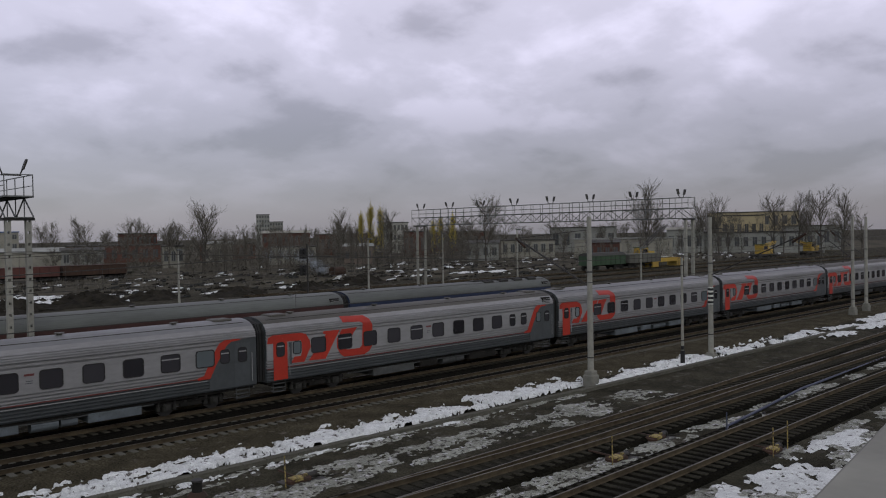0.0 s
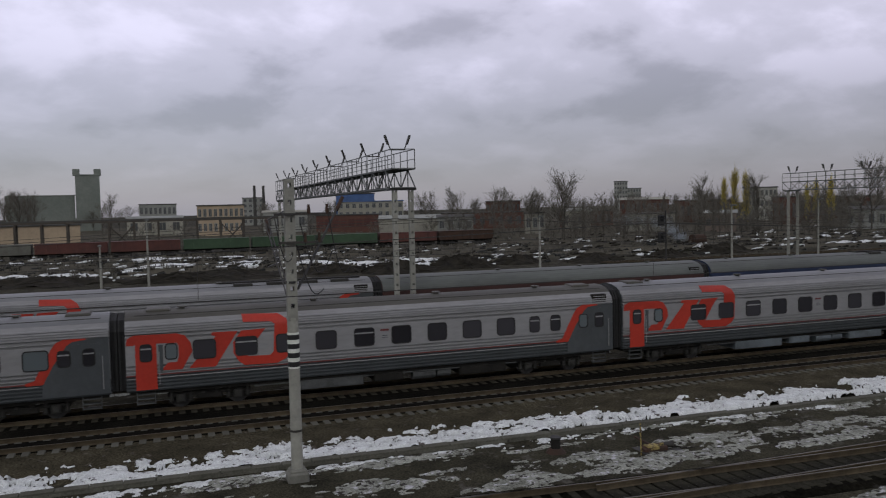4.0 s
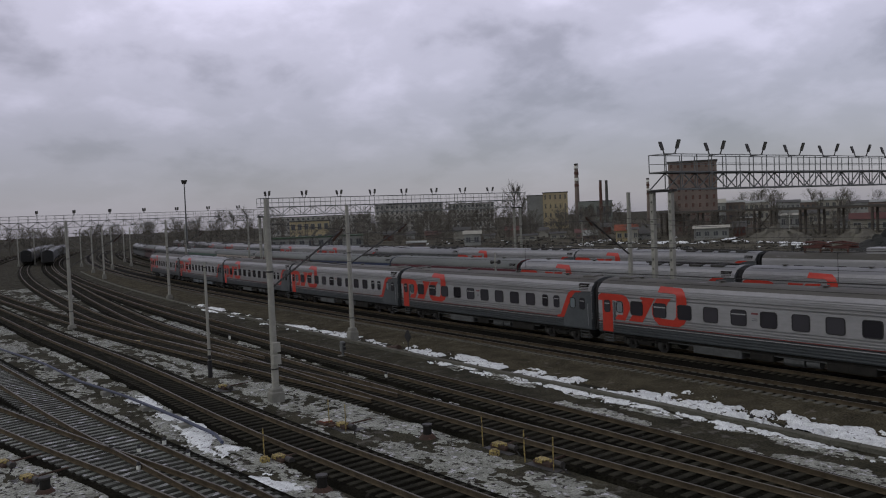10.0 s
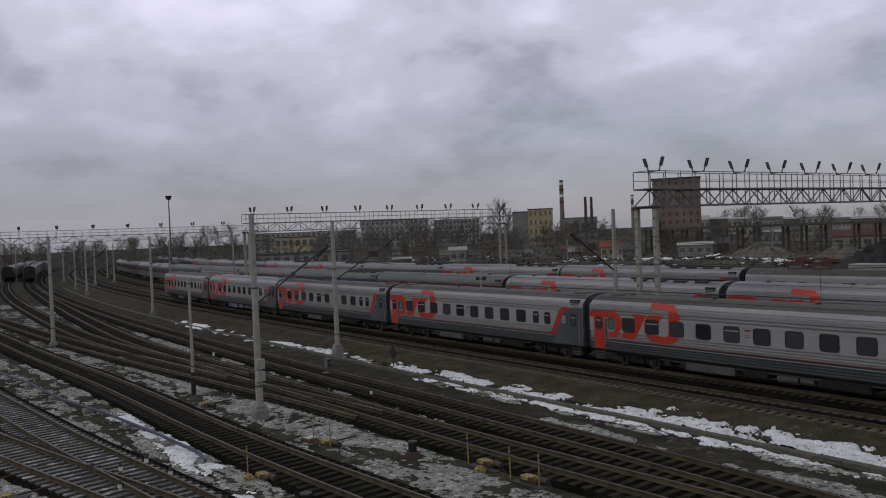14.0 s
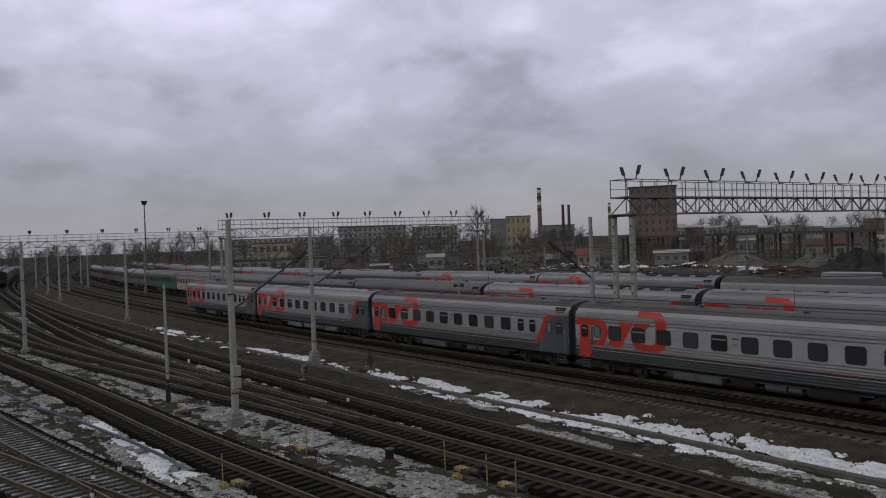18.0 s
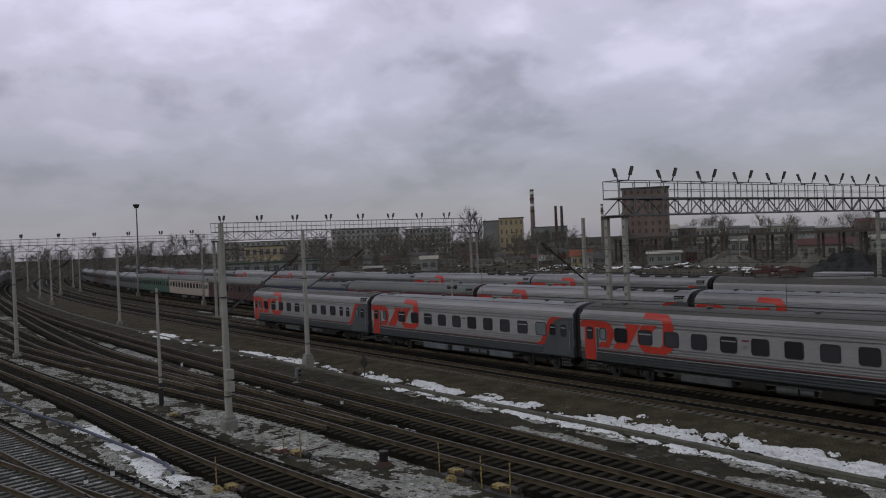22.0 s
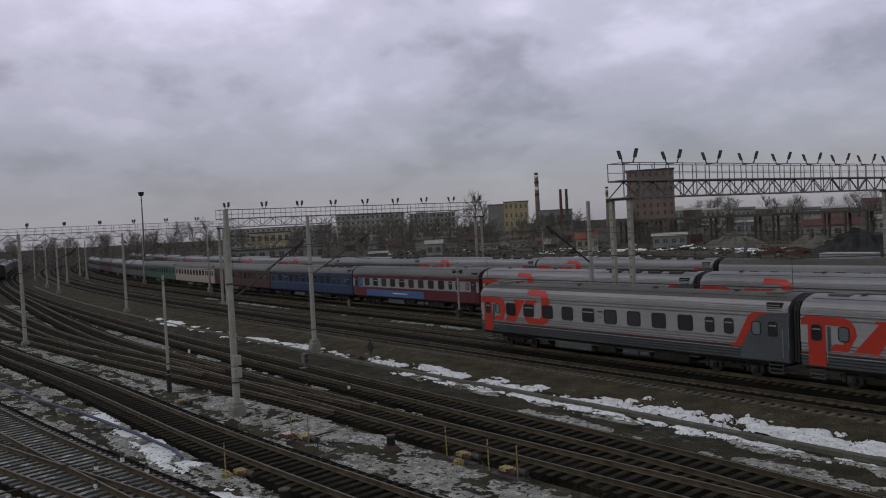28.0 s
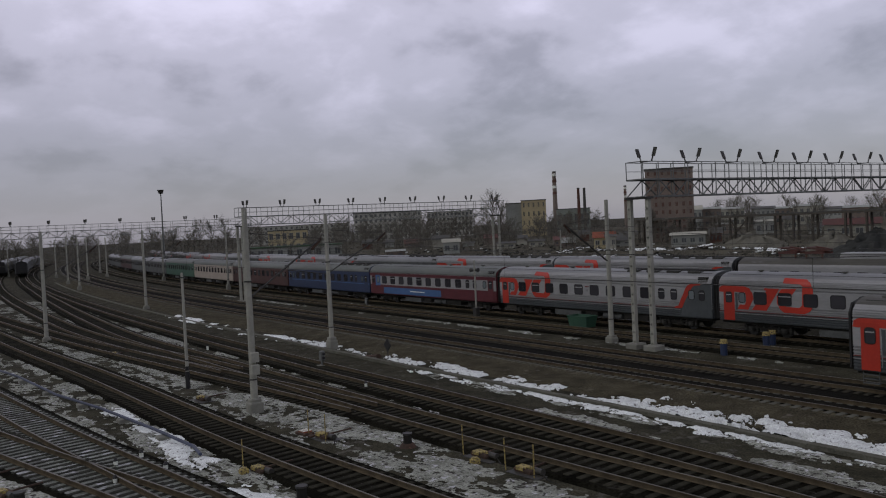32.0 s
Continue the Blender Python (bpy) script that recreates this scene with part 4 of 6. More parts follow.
def gantry(x, y0, y1, lamps=8, label="steel lighting gantry over the tracks with paired floodlights", legs=True, twin=1.5):
    """A walkway truss across the tracks, from its near end y0 to its far end y1."""
    t = thing("lighting_gantry", label, "gantry", pose(x, 0, 0), "lighting gantries")
    z0, z1, z2, w = 9.6, 10.7, 11.85, 0.7
    n = int((y1 - y0) / 1.5)
    ys = [y0 + (y1 - y0) * k / n for k in range(n + 1)]
    for sx in (-w, w):
        s = Shape()
        s.bar((sx, y0, z1), (sx, y1, z1), 0.09, 0.10)
        s.bar((sx, y0 + 1.0, z0), (sx, y1 - 1.0, z0), 0.08, 0.09)
        for a, b, k in zip(ys, ys[1:], range(n)):
            s.bar((sx, a, z1 if k % 2 else z0), (sx, b, z0 if k % 2 else z1), 0.06)
            s.bar((sx, b, z0), (sx, b, z1), 0.05)
        part("truss", s, M["steel"], t)
        r = Shape()
        r.bar((sx, y0, z2), (sx, y1, z2), 0.05).bar((sx, y0, (z1 + z2) / 2), (sx, y1, (z1 + z2) / 2), 0.035)
        for a in ys:
            r.bar((sx, a, z1), (sx, a, z2), 0.045)
        part("railing", r, M["steel"], t)
    cross = Shape()
    for a in ys:
        cross.bar((-w, a, z0), (w, a, z0), 0.05).bar((-w, a, z1), (w, a, z1), 0.06)
    for a in (y0, y1):
        cross.bar((-w, a, z2), (w, a, z2), 0.05)
    tagged(part("lacing", cross, M["steel"], t), kind="stuff")
    part("walkway", Shape().box(-w + 0.06, y0, z1 + 0.02, w - 0.06, y1, z1 + 0.05), M["steel"], t)
    lamp = Shape()
    lamp.bar((-0.5, 0, 0.04), (0.5, 0, 0.04), 0.07)
    lamp.bar((-0.42, 0, 0.04), (-0.58, 0, 0.42), 0.06).bar((0.42, 0, 0.04), (0.58, 0, 0.42), 0.06)
    lamp_me = lamp.mesh("lamp_bracket", M["darksteel"])
    head_me = Shape().box(-0.045, -0.15, -0.3, 0.045, 0.15, 0.3, bevel=0.02).mesh("floodlight", M["darksteel"])
    face_me = Shape().box(0.04, -0.125, -0.27, 0.052, 0.125, 0.27).mesh("lens", M["fgrey"])
    for k in range(lamps):
        y = y0 + 1.2 + (y1 - y0 - 2.4) * k / (lamps - 1)
        b = part("lamp_bracket", lamp_me, None, t, m=pose(0, y, z2))
        for sx in (-1, 1):
            h = part("floodlight", head_me, None, b, m=pose(sx * 0.68, 0, 0.64, 0, 20, 0 if sx > 0 else 180))
            part("lens", face_me, None, h)
    if legs:
        for y in (y0 + 0.3, y1 - 1.2):
            for sx in (-twin / 2, twin / 2):
                part("leg", holed_post(z0 - 0.1 - GROUND, 0.28), M["pole"], t, m=pose(sx, y, GROUND))
                part("footing", Shape().box(sx - 0.5, y - 0.5, GROUND - 0.1, sx + 0.5, y + 0.5, GROUND + 0.35, bevel=0.06), M["concrete"], t)
            part("cap_beam", Shape().box(-twin / 2 - 0.3, y - 0.2, z0 - 0.16, twin / 2 + 0.3, y + 0.2, z0 - 0.02), M["darksteel"], t)
    return t


catenary_pole(3.83, 26.3, 9.4, 0.4, bands=True, strut=True, arm=6.4)
catenary_pole(-7.2, 29.6, 9.5, 1.15, arm=3.6)
catenary_pole(37.5, 27.6, 9.2, 0.9, arm=5.6)
catenary_pole(51.0, 27.6, 9.2, 0.4, bands=True, arm=-6.6)
catenary_pole(-53.9, 28.0, 9.6, 0.9, arm=5.2)
boxed = catenary_pole(-38.1, 15.4, 9.7, 0.7, arm=4.2)
for z in (1.9, 2.5):
    part("switch_box", Shape().box(0.17, -0.2, z, 0.42, 0.2, z + 0.48, bevel=0.03), M["pole"], boxed, "grey switch box")
catenary_pole(-80.9, 13.4, 9.6, 0.4, arm=4.8)
catenary_pole(-105.2, 29.0, 9.6, 0.5, arm=5.0)
for x, y, h in ((-47.2, 15.1, 6.4), (47.0, 27.4, 6.6)):
    thin = catenary_pole(x, y, h, 0.0, wide=0.2)
    part("boot", Shape().bar((0, 0, -0.05), (0, 0, 1.0), 0.28, sides=10), M["black"], thin, "dark boot at the foot")
    part("band", Shape().bar((0, 0, 1.05), (0, 0, 1.3), 0.215, sides=10), M["black"], thin)
catenary_pole(-39.6, 42.3, 9.6, 0.5, arm=-4.2)
for xx, yy in ((84.2, 30.5), (88.9, 30.9), (-161.5, 32.8), (-187.5, 35.9), (-230.6, 41.4), (-245.6, 55.6), (-214, 50.0), (-259.5, 30.1), (-262, 34.6), (-150, 13.5), (-128, 48.4), (-190, 17), (-205, 43.6), (-172, 51.3)):
    catenary_pole(xx, yy, arm=3.6)


def contact_line(y, x0, x1, label):
    """A contact wire under its sagging carrier, with droppers, over one track."""
    t = thing("contact_line", label, "overhead wire")
    drop, level, curve, n = Shape(), [], [], int((x1 - x0) / 12)
    thread = [(-0.011, -0.011), (0.011, -0.011), (0.011, 0.011), (-0.011, 0.011)]
    for k in range(n):
        xa, xb = x0 + (x1 - x0) * k / n, x0 + (x1 - x0) * (k + 1) / n
        sag = [8.0 - 0.9 * math.sin(math.pi * ((q - x0) / 48 % 1)) for q in (xa, xb)]
        (pa, qa, _), (pb, qb, _) = bent(xa, y), bent(xb, y)
        level.append((pa, qa, 6.35))
        curve.append((pa, qa, sag[0]))
        drop.bar((pa, qa, 6.35), (pa, qa, sag[0]), 0.014, sides=3)
    part("contact_wire", Shape().sweep(level, thread), M["darksteel"], t)
    part("carrier_wire", Shape().sweep(curve, thread), M["darksteel"], t)
    tagged(part("dropper_wire", drop, M["darksteel"], t), kind="stuff")


for y in (MAIN_Y, 33.65, 19.6, 44.4):
    contact_line(y, -230, 110, "thin dark overhead contact wire over a track")
gantry(-35.8, 41.0, 80.0, 9)
gantry(13.5, 46.4, 98.0, 9, twin=1.0)
gantry(80.0, 45.4, 90.0, 8)
gantry(-100.0, 39.4, 83.0, 9)
gantry(-165.0, 15.0, 68.0, 9)

# ---- the concrete trough ----
TROUGH = [(-200, 28.4), (-45, 27.2), (-30, 27.55), (-5, 27.8), (15, 27.6), (40, 26.8), (140, 26.4)]
tl = line_of(TROUGH)
trough = thing("cable_trough", "long grey concrete cable trough with lid slabs", "cable trough", kind="structure")
part("channel", Shape().sweep([(*p, 0) for p in tl], [(-0.16, -0.4), (0.16, -0.4), (0.16, -0.2), (-0.16, -0.2)]), M["trough"], trough)
lid = Shape().box(-0.49, -0.17, -0.2, 0.49, 0.17, -0.135, bevel=0.015).mesh("lid", M["trough"])
x = -75.0
while x < 75:
    y = sum(float(np.interp(x + d, [q[0] for q in TROUGH], [q[1] for q in TROUGH])) for d in (-6, -3, 0, 3, 6)) / 5
    part("lid", lid, None, trough, m=pose(x, y + random.uniform(-0.015, 0.015), random.uniform(-0.01, 0.012), random.uniform(-1, 1), random.uniform(-0.6, 0.6), random.uniform(-0.8, 0.3)))
    x += 1.0


# ---- snow ----
def snow_field(label, x0, x1, y0, y1, at=0.5, size=2.2, cell=0.22, high=0.12, mat_name="snow", base=None, edge=0.6, stretch=0.45, seed=0, lean=0.0):
    """Melting snow: a sheet with a ragged edge and holes, thick where much is left."""
    base = GROUND if base is None else base
    nx, ny = int((x1 - x0) / cell), int((y1 - y0) / cell)
    idx, v, f = {}, [], []

    def level(i, j):
        x, y = x0 + i * cell, y0 + j * cell
        q = noise.fractal(Vector((x / size * stretch, y / size, seed * 7.3)), 0.35, 2.3, 6) * 0.36 + 0.5
        fade = min(1.0, (y - y0) / edge, (y1 - y) / edge, (x - x0) / (edge * 3), (x1 - x) / (edge * 3))
        return q + 0.35 * (fade - 1) - at - lean * (y - y0) / (y1 - y0)

    lev = [[level(i, j) for j in range(ny + 1)] for i in range(nx + 1)]

    def vert(i, j):
        if (i, j) not in idx:
            idx[(i, j)] = len(v)
            d = lev[i][j]
            x, y = x0 + i * cell, y0 + j * cell
            jx, jy = noise.noise(Vector((x * 3, y * 3, 5))) * cell * 0.5, noise.noise(Vector((x * 3, y * 3, 9))) * cell * 0.5
            h = high * min(1.0, max(0.0, d) / 0.16) ** 0.6 + (-0.03 if d <= 0 else 0.012)
            bx, by, _ = bent(x + jx, y + jy)
            v.append((bx, by, (base(bx, by) if callable(base) else base) + h))
        return idx[(i, j)]

    for i in range(nx):
        for j in range(ny):
            c = (lev[i][j], lev[i + 1][j], lev[i + 1][j + 1], lev[i][j + 1])
            if sum(k > 0 for k in c) >= 2:
                f.append((vert(i, j), vert(i + 1, j), vert(i + 1, j + 1), vert(i, j + 1)))
    if f:
        solid("snow_patch", mesh_of("snow_patch", v, f, M[mat_name], smooth=True), None, label, "snow", kind="stuff")


WET = "thin melting white snow lying beside the cable trough"
ICE = "dirty grey frozen slush between the yard tracks"
snow_field(WET, -26, 38, 27.95, 30.6, 0.29, 0.85, 0.1, 0.2, seed=1, lean=0.38, edge=0.12, stretch=0.6)
snow_field(WET, 37, 66, 27.1, 29.6, 0.33, 0.8, 0.12, 0.2, seed=25, lean=0.36, edge=0.2)
snow_field(WET, -66, -24, 27.75, 29.7, 0.40, 1.4, 0.13, 0.12, seed=2, lean=0.32, edge=0.3, stretch=0.6)
snow_field(WET, 64, 120, 25.0, 29.5, 0.47, 2.4, 0.4, 0.15, seed=3)
snow_field(WET, -42, -17, 26.4, 27.42, 0.70, 0.55, 0.09, 0.07, seed=4, lean=-0.34, edge=0.1)
snow_field(WET, -18, 36, 26.5, 27.42, 0.74, 0.6, 0.08, 0.05, seed=24, lean=-0.28, edge=0.1)
snow_field(ICE, -40, 36, 26.0, 27.42, 0.60, 1.1, 0.11, 0.02, "slush", seed=26, lean=-0.25, edge=0.3, stretch=0.35)
snow_field(WET, -95, -60, 26.6, 29.2, 0.55, 1.6, 0.25, 0.1, seed=5)
snow_field(ICE, -30, 40, 22.6, 25.9, 0.47, 1.5, 0.14, 0.03, "slush", seed=6)
snow_field(ICE, -62, -18, 20.9, 22.2, 0.53, 1.3, 0.14, 0.03, "slush", seed=7)
snow_field(ICE, -62, -2, 14.6, 18.3, 0.39, 1.3, 0.14, 0.03, "slush", seed=8)
snow_field(ICE, -2, 62, 16.9, 19.0, 0.46, 1.8, 0.14, 0.03, "slush", seed=9)
snow_field(ICE, -70, -18, 8.9, 11.9, 0.40, 1.3, 0.14, 0.03, "slush", seed=10)
snow_field(WET, -45, -24, 9.4, 11.2, 0.45, 1.1, 0.18, 0.07, seed=11)
snow_field(WET, 18, 60, 8.0, 14.2, 0.59, 1.8, 0.22, 0.08, seed=12)
snow_field(ICE, 16, 62, 7.0, 14.4, 0.47, 2.2, 0.3, 0.05, "slush", seed=13)
snow_field(ICE, -66, -26, 12.9, 15.0, 0.50, 1.0, 0.14, 0.02, "slush", seed=27)
snow_field(ICE, -66, -30, 6.2, 9.2, 0.50, 1.2, 0.14, 0.02, "slush", seed=28)
snow_field(ICE, -150, -62, 3.0, 25.5, 0.53, 2.0, 0.26, 0.02, "slush", seed=29, stretch=0.3)
snow_field(ICE, -60, -24, 1.0, 5.6, 0.29, 1.3, 0.14, 0.03, "slush", seed=14)
snow_field("thin line of old snow between the main tracks", -60, 60, 35.1, 36.1, 0.52, 1.2, 0.2, 0.06, seed=16)
snow_field("thin line of old snow beside a siding", -90, 30, 46.15, 46.85, 0.34, 1.6, 0.25, 0.08, "slush", seed=17)
snow_field("thin line of old snow beside a siding", -120, 30, 41.5, 42.6, 0.40, 1.8, 0.3, 0.08, "slush", seed=18)


# ---- small things between the tracks ----
def point_machine(x, y, turn=0, rods=2):
    t = thing("point_machine", "low rusty point machine with yellow lid beside a turnout rail", "point machine", pose(x, y, GROUND, 0, 0, turn), "point machines")
    part("body", Shape().box(-0.42, -0.26, 0.02, 0.42, 0.26, 0.17, bevel=0.05).box(-0.5, -0.2, 0.02, -0.42, 0.1, 0.12), M["rust"], t, "dark rusty casing")
    part("lid", Shape().box(-0.38, -0.24, 0.17, 0.1, 0.1, 0.215, bevel=0.02).box(-0.3, -0.29, 0.1, 0.02, -0.26, 0.2), M["yellow"], t, "worn yellow lid")
    part("crank_cap", Shape().bar((0.24, -0.1, 0.16), (0.24, -0.1, 0.26), 0.15, sides=10), M["yellow"], t)
    part("motor", Shape().bar((0.36, 0, 0.13), (0.72, 0, 0.13), 0.22, sides=12).bar((0.7, 0, 0.13), (0.74, 0, 0.13), 0.26, sides=12), M["darksteel"], t, "dark motor drum")
    part("base_plate", Shape().box(-0.6, -0.5, -0.05, 0.9, 0.5, 0.02), M["darksteel"], t)
    part("cable", Shape().bar((0.7, 0, 0.08), (1.2, -0.25, 0.0), 0.06, sides=6).bar((1.2, -0.25, 0.0), (1.7, -0.3, -0.02), 0.06, sides=6), M["under"], t)
    part("throw_rod", Shape().bar((0, 0.2, 0.12), (0, 1.3, 0.14), 0.06), M["rust"], t)
    for k in range(rods):
        part("marker_rod", Shape().bar((-0.75 + 1.4 * k, -0.35, -0.05), (-0.78 + 1.43 * k, -0.35, 1.15), 0.05, sides=6), M["yellow"], t, "thin yellow marker rod")
    return t


for k, (x, y, a, r) in enumerate(((-24.1, 18.6, 4, 1), (-21.5, 18.5, 4, 2), (-31.1, 15.6, 3, 2), (-43.2, 14.6, 3, 0), (-28.4, 11.6, 5, 1), (-65.9, 15.7, 2, 0), (29.7, 18.6, 1, 0), (26.0, 18.0, 0, 1), (31.1, 14.3, 3, 2), (16.1, 24.6, 0, 1), (-35.1, 3.2, 12, 1), (-32.3, 3.7, 12, 0))):
    point_machine(x, y, a, r)
for x, y in ((-23.6, 17.8), (-28.6, 11.0)):
    solid("yellow_cap_box", Shape().box(-0.16, -0.16, -0.05, 0.16, 0.16, 0.2, bevel=0.04).bar((0, 0, 0.18), (0, 0, 0.24), 0.24, sides=10), M["yellow"], "small yellow cable box in frozen slush", "cable box", pose(x, y, GROUND), "cable boxes")
box = thing("cable_box", "low rusty cable box with a striped lid beside a turnout", "cable box", pose(-32.2, 15.2, GROUND, 0, 0, 5), "cable boxes")
part("body", Shape().box(-0.42, -0.25, -0.05, 0.42, 0.25, 0.14, bevel=0.04).box(0.42, -0.16, -0.05, 0.75, 0.12, 0.09, bevel=0.03), M["rust"], box)
part("lid", Shape().box(-0.2, -0.2, 0.14, 0.3, 0.2, 0.2, bevel=0.02), M["orange"], box, "dull rusty orange lid")
for k in range(4):
    part("stripe", Shape().box(-0.16 + 0.12 * k, -0.21, 0.19, -0.11 + 0.12 * k, 0.21, 0.212), M["white"], box)


def stump(x, y, h=0.5):
    t = thing("cable_stump", "dark rusty cable stump with a flared foot", "cable stump", pose(x, y, GROUND), "cable stumps")
    part("foot", Shape().bar((0, 0, -0.05), (0, 0, 0.16), 0.8, sides=12, w2=0.45), M["rust"], t)
    part("post", Shape().bar((0, 0, 0.14), (0, 0, h), 0.36, sides=12, w2=0.33), M["under"], t)
    part("cap", Shape().bar((0, 0, h), (0, 0, h + 0.06), 0.4, sides=12), M["darksteel"], t)


for x, y in ((-27.3, 17.3), (12.8, 25.7), (-30.4, 3.9), (-24.2, 11.2), (18.4, 15.0)):
    stump(x, y)


def marker(x, y, h=0.8, mt="white"):
    t = thing("track_marker", "short white marker post with a dark head", "marker post", pose(x, y, GROUND), "marker posts")
    part("post", Shape().bar((0, 0, -0.05), (0, 0, h), 0.16, sides=8), M[mt], t)
    part("head", Shape().bar((0, 0, h), (0, 0, h + 0.12), 0.2, sides=8, w2=0.08), M["black"], t)


for x, y in ((-20.0, 27.9), (-39, 22.2), (-33.5, 8.7), (-31.0, 8.9), (-30.6, 7.0), (-33.0, 7.6), (36.0, 16.9), (-62, 21.5)):
    marker(x, y, 0.28)

# a black diamond sign on a stick
ds = thing("diamond_sign", "black diamond sign on a short post by the trough", "sign", pose(-46.4, 28.2, GROUND))
part("post", Shape().bar((0, 0, -0.05), (0, 0, 0.75), 0.07, sides=6), M["darksteel"], ds)
part("plate", Shape().add([(-0.42, -0.03, 0.95), (0, -0.03, 0.5), (0.42, -0.03, 0.95), (0, -0.03, 1.4), (-0.42, 0.03, 0.95), (0, 0.03, 0.5), (0.42, 0.03, 0.95), (0, 0.03, 1.4)], [(0, 1, 2, 3), (7, 6, 5, 4), (0, 4, 5, 1), (1, 5, 6, 2), (2, 6, 7, 3), (3, 7, 4, 0)]), M["rubber"], ds)
solid("scrap_heap", Shape().bar((-0.6, 0, -0.1), (0.7, 0.1, 0.1), 0.5, 0.4, sides=7).bar((0.2, -0.3, -0.1), (1.1, -0.2, 0.05), 0.4, 0.3, sides=6), M["rust"], "small heap of rusty track iron", "scrap heap", pose(-48.0, 27.9, GROUND))


def dwarf_signal(x, y):
    t = thing("dwarf_signal", "low grey dwarf signal with two lamps", "signal", pose(x, y, GROUND), "dwarf signals")
    part("foot", Shape().box(-0.3, -0.3, -0.1, 0.3, 0.3, 0.15, bevel=0.04), M["concrete"], t)
    part("post", Shape().bar((0, 0, 0.1), (0, 0, 0.5), 0.14, sides=8), M["steel"], t)
    part("head", Shape().box(-0.18, -0.14, 0.45, 0.18, 0.14, 1.05, bevel=0.05), M["steel"], t)
    for z in (0.62, 0.88):
        part("lamp_hood", Shape().bar((0.16, 0, z), (0.32, 0, z), 0.18, sides=10), M["black"], t)


for x, y in ((-47.3, 23.8), (-79.0, 45.6)):
    dwarf_signal(x, y)

# the blue pipe on blocks
pl = [(-73.3, 6.0), (-59.2, 8.0), (-50.3, 8.6), (-44.0, 9.6), (-37.2, 10.3), (-32.9, 10.6), (-31.5, 10.4)]
pipe = thing("pipe", "long dull blue pipe lying on concrete blocks", "pipe")
ps = Shape()
for a, b in zip(pl, pl[1:]):
    ps.bar((*a, -0.05), (*b, -0.05), 0.14, sides=10)
part("tube", ps, M["bluepipe"], pipe)
for x in (-58, -52, -46.5, -41, -36):
    y = float(np.interp(x, [p[0] for p in pl[:5]], [p[1] for p in pl[:5]]))
    part("block", Shape().box(x - 0.3, y - 0.25, GROUND - 0.1, x + 0.3, y + 0.25, -0.115, bevel=0.03), M["concrete"], pipe)
pipe2 = thing("pipe", "dull blue pipe lying on the gravel beside a yard track", "pipe")
ps = Shape()
for a, b in (((32.5, 16.9), (33.5, 17.4)), ((33.5, 17.4), (44, 18.6)), ((44, 18.6), (62, 19.2))):
    ps.bar((*a, GROUND + 0.08), (*b, GROUND + 0.08), 0.13, sides=8)
part("tube", ps, M["bluepipe"], pipe2)
part("riser", Shape().bar((32.5, 16.9, GROUND - 0.05), (32.5, 16.9, 0.6), 0.06, sides=6), M["bluepipe"], pipe2)

# green skip, striped posts and a telephone post by the sidings
sk = thing("skip", "dark green steel skip beside a siding", "skip", pose(-46.9, 46.8, GROUND) @ Matrix.Scale(0.72, 4))
b = Shape()
b.add([(-1.3, -0.7, 0.1), (1.3, -0.7, 0.1), (1.3, 0.7, 0.1), (-1.3, 0.7, 0.1), (-1.5, -0.85, 1.3), (1.5, -0.85, 1.3), (1.5, 0.85, 1.3), (-1.5, 0.85, 1.3)], [(3, 2, 1, 0), (0, 1, 5, 4), (1, 2, 6, 5), (2, 3, 7, 6), (3, 0, 4, 7)])
part("tub", b, M["green"], sk)
part("rim", Shape().bar((-1.55, -0.88, 1.3), (1.55, -0.88, 1.3), 0.1).bar((-1.55, 0.88, 1.3), (1.55, 0.88, 1.3), 0.1).bar((-1.5, -0.88, 1.3), (-1.5, 0.88, 1.3), 0.1).bar((1.5, -0.88, 1.3), (1.5, 0.88, 1.3), 0.1), M["green"], sk)
for x in (-1, 1):
    part("skid", Shape().box(x - 0.1, -0.7, -0.05, x + 0.1, 0.7, 0.12), M["darksteel"], sk)
for x, y in ((-30.6, 42.4), (-30.4, 46.5), (-30.5, 47.35)):
    t = thing("bollard", "blue bollard with a yellow cap beside a siding", "bollard", pose(x, y, GROUND), "bollards")
    part("post", Shape().bar((0, 0, -0.05), (0, 0, 0.75), 0.42, sides=12), M["blue"], t)
    part("cap", Shape().bar((0, 0, 0.72), (0, 0, 0.95), 0.5, sides=12, w2=0.4), M["yellow"], t)
tp = thing("horn_post", "slim white post with two loudspeaker horns", "post", pose(-60.3, 46.5, GROUND))
part("shaft", Shape().bar((0, 0, 0), (0, 0, 5.3), 0.2, sides=10, w2=0.15), M["pole"], tp)
part("foot", Shape().box(-0.25, -0.25, -0.1, 0.25, 0.25, 0.9, bevel=0.04), M["darksteel"], tp)
for e in (-1, 1):
    part("horn", Shape().bar((0.1 * e, 0, 4.4), (0.55 * e, 0, 4.4), 0.15, sides=10, w2=0.4), M["darksteel"], tp)

# the edge of the bridge by the camera
fb = thing("footbridge", "pale concrete footbridge landing with a low parapet", "footbridge", kind="structure")
part("deck", Shape().box(-3.5, -3.0, 6.5, 4.4, 1.0, 6.75), M["concrete"], fb)
part("parapet", Shape().box(-0.45, -0.6, 6.6, 3.2, 0.0, 8.05, bevel=0.012), M["pole"], fb, m=pose(1.07, 0.447, 0, 0, 0, 8.6))
for x in (-2.8, 2.6):
    part("column", Shape().box(x - 0.3, -2.4, GROUND - 0.3, x + 0.3, -1.8, 6.5), M["concrete"], fb)


# ---- the distance ----
def at(az, d):
    return -d * math.sin(radians(az)), d * math.cos(radians(az))


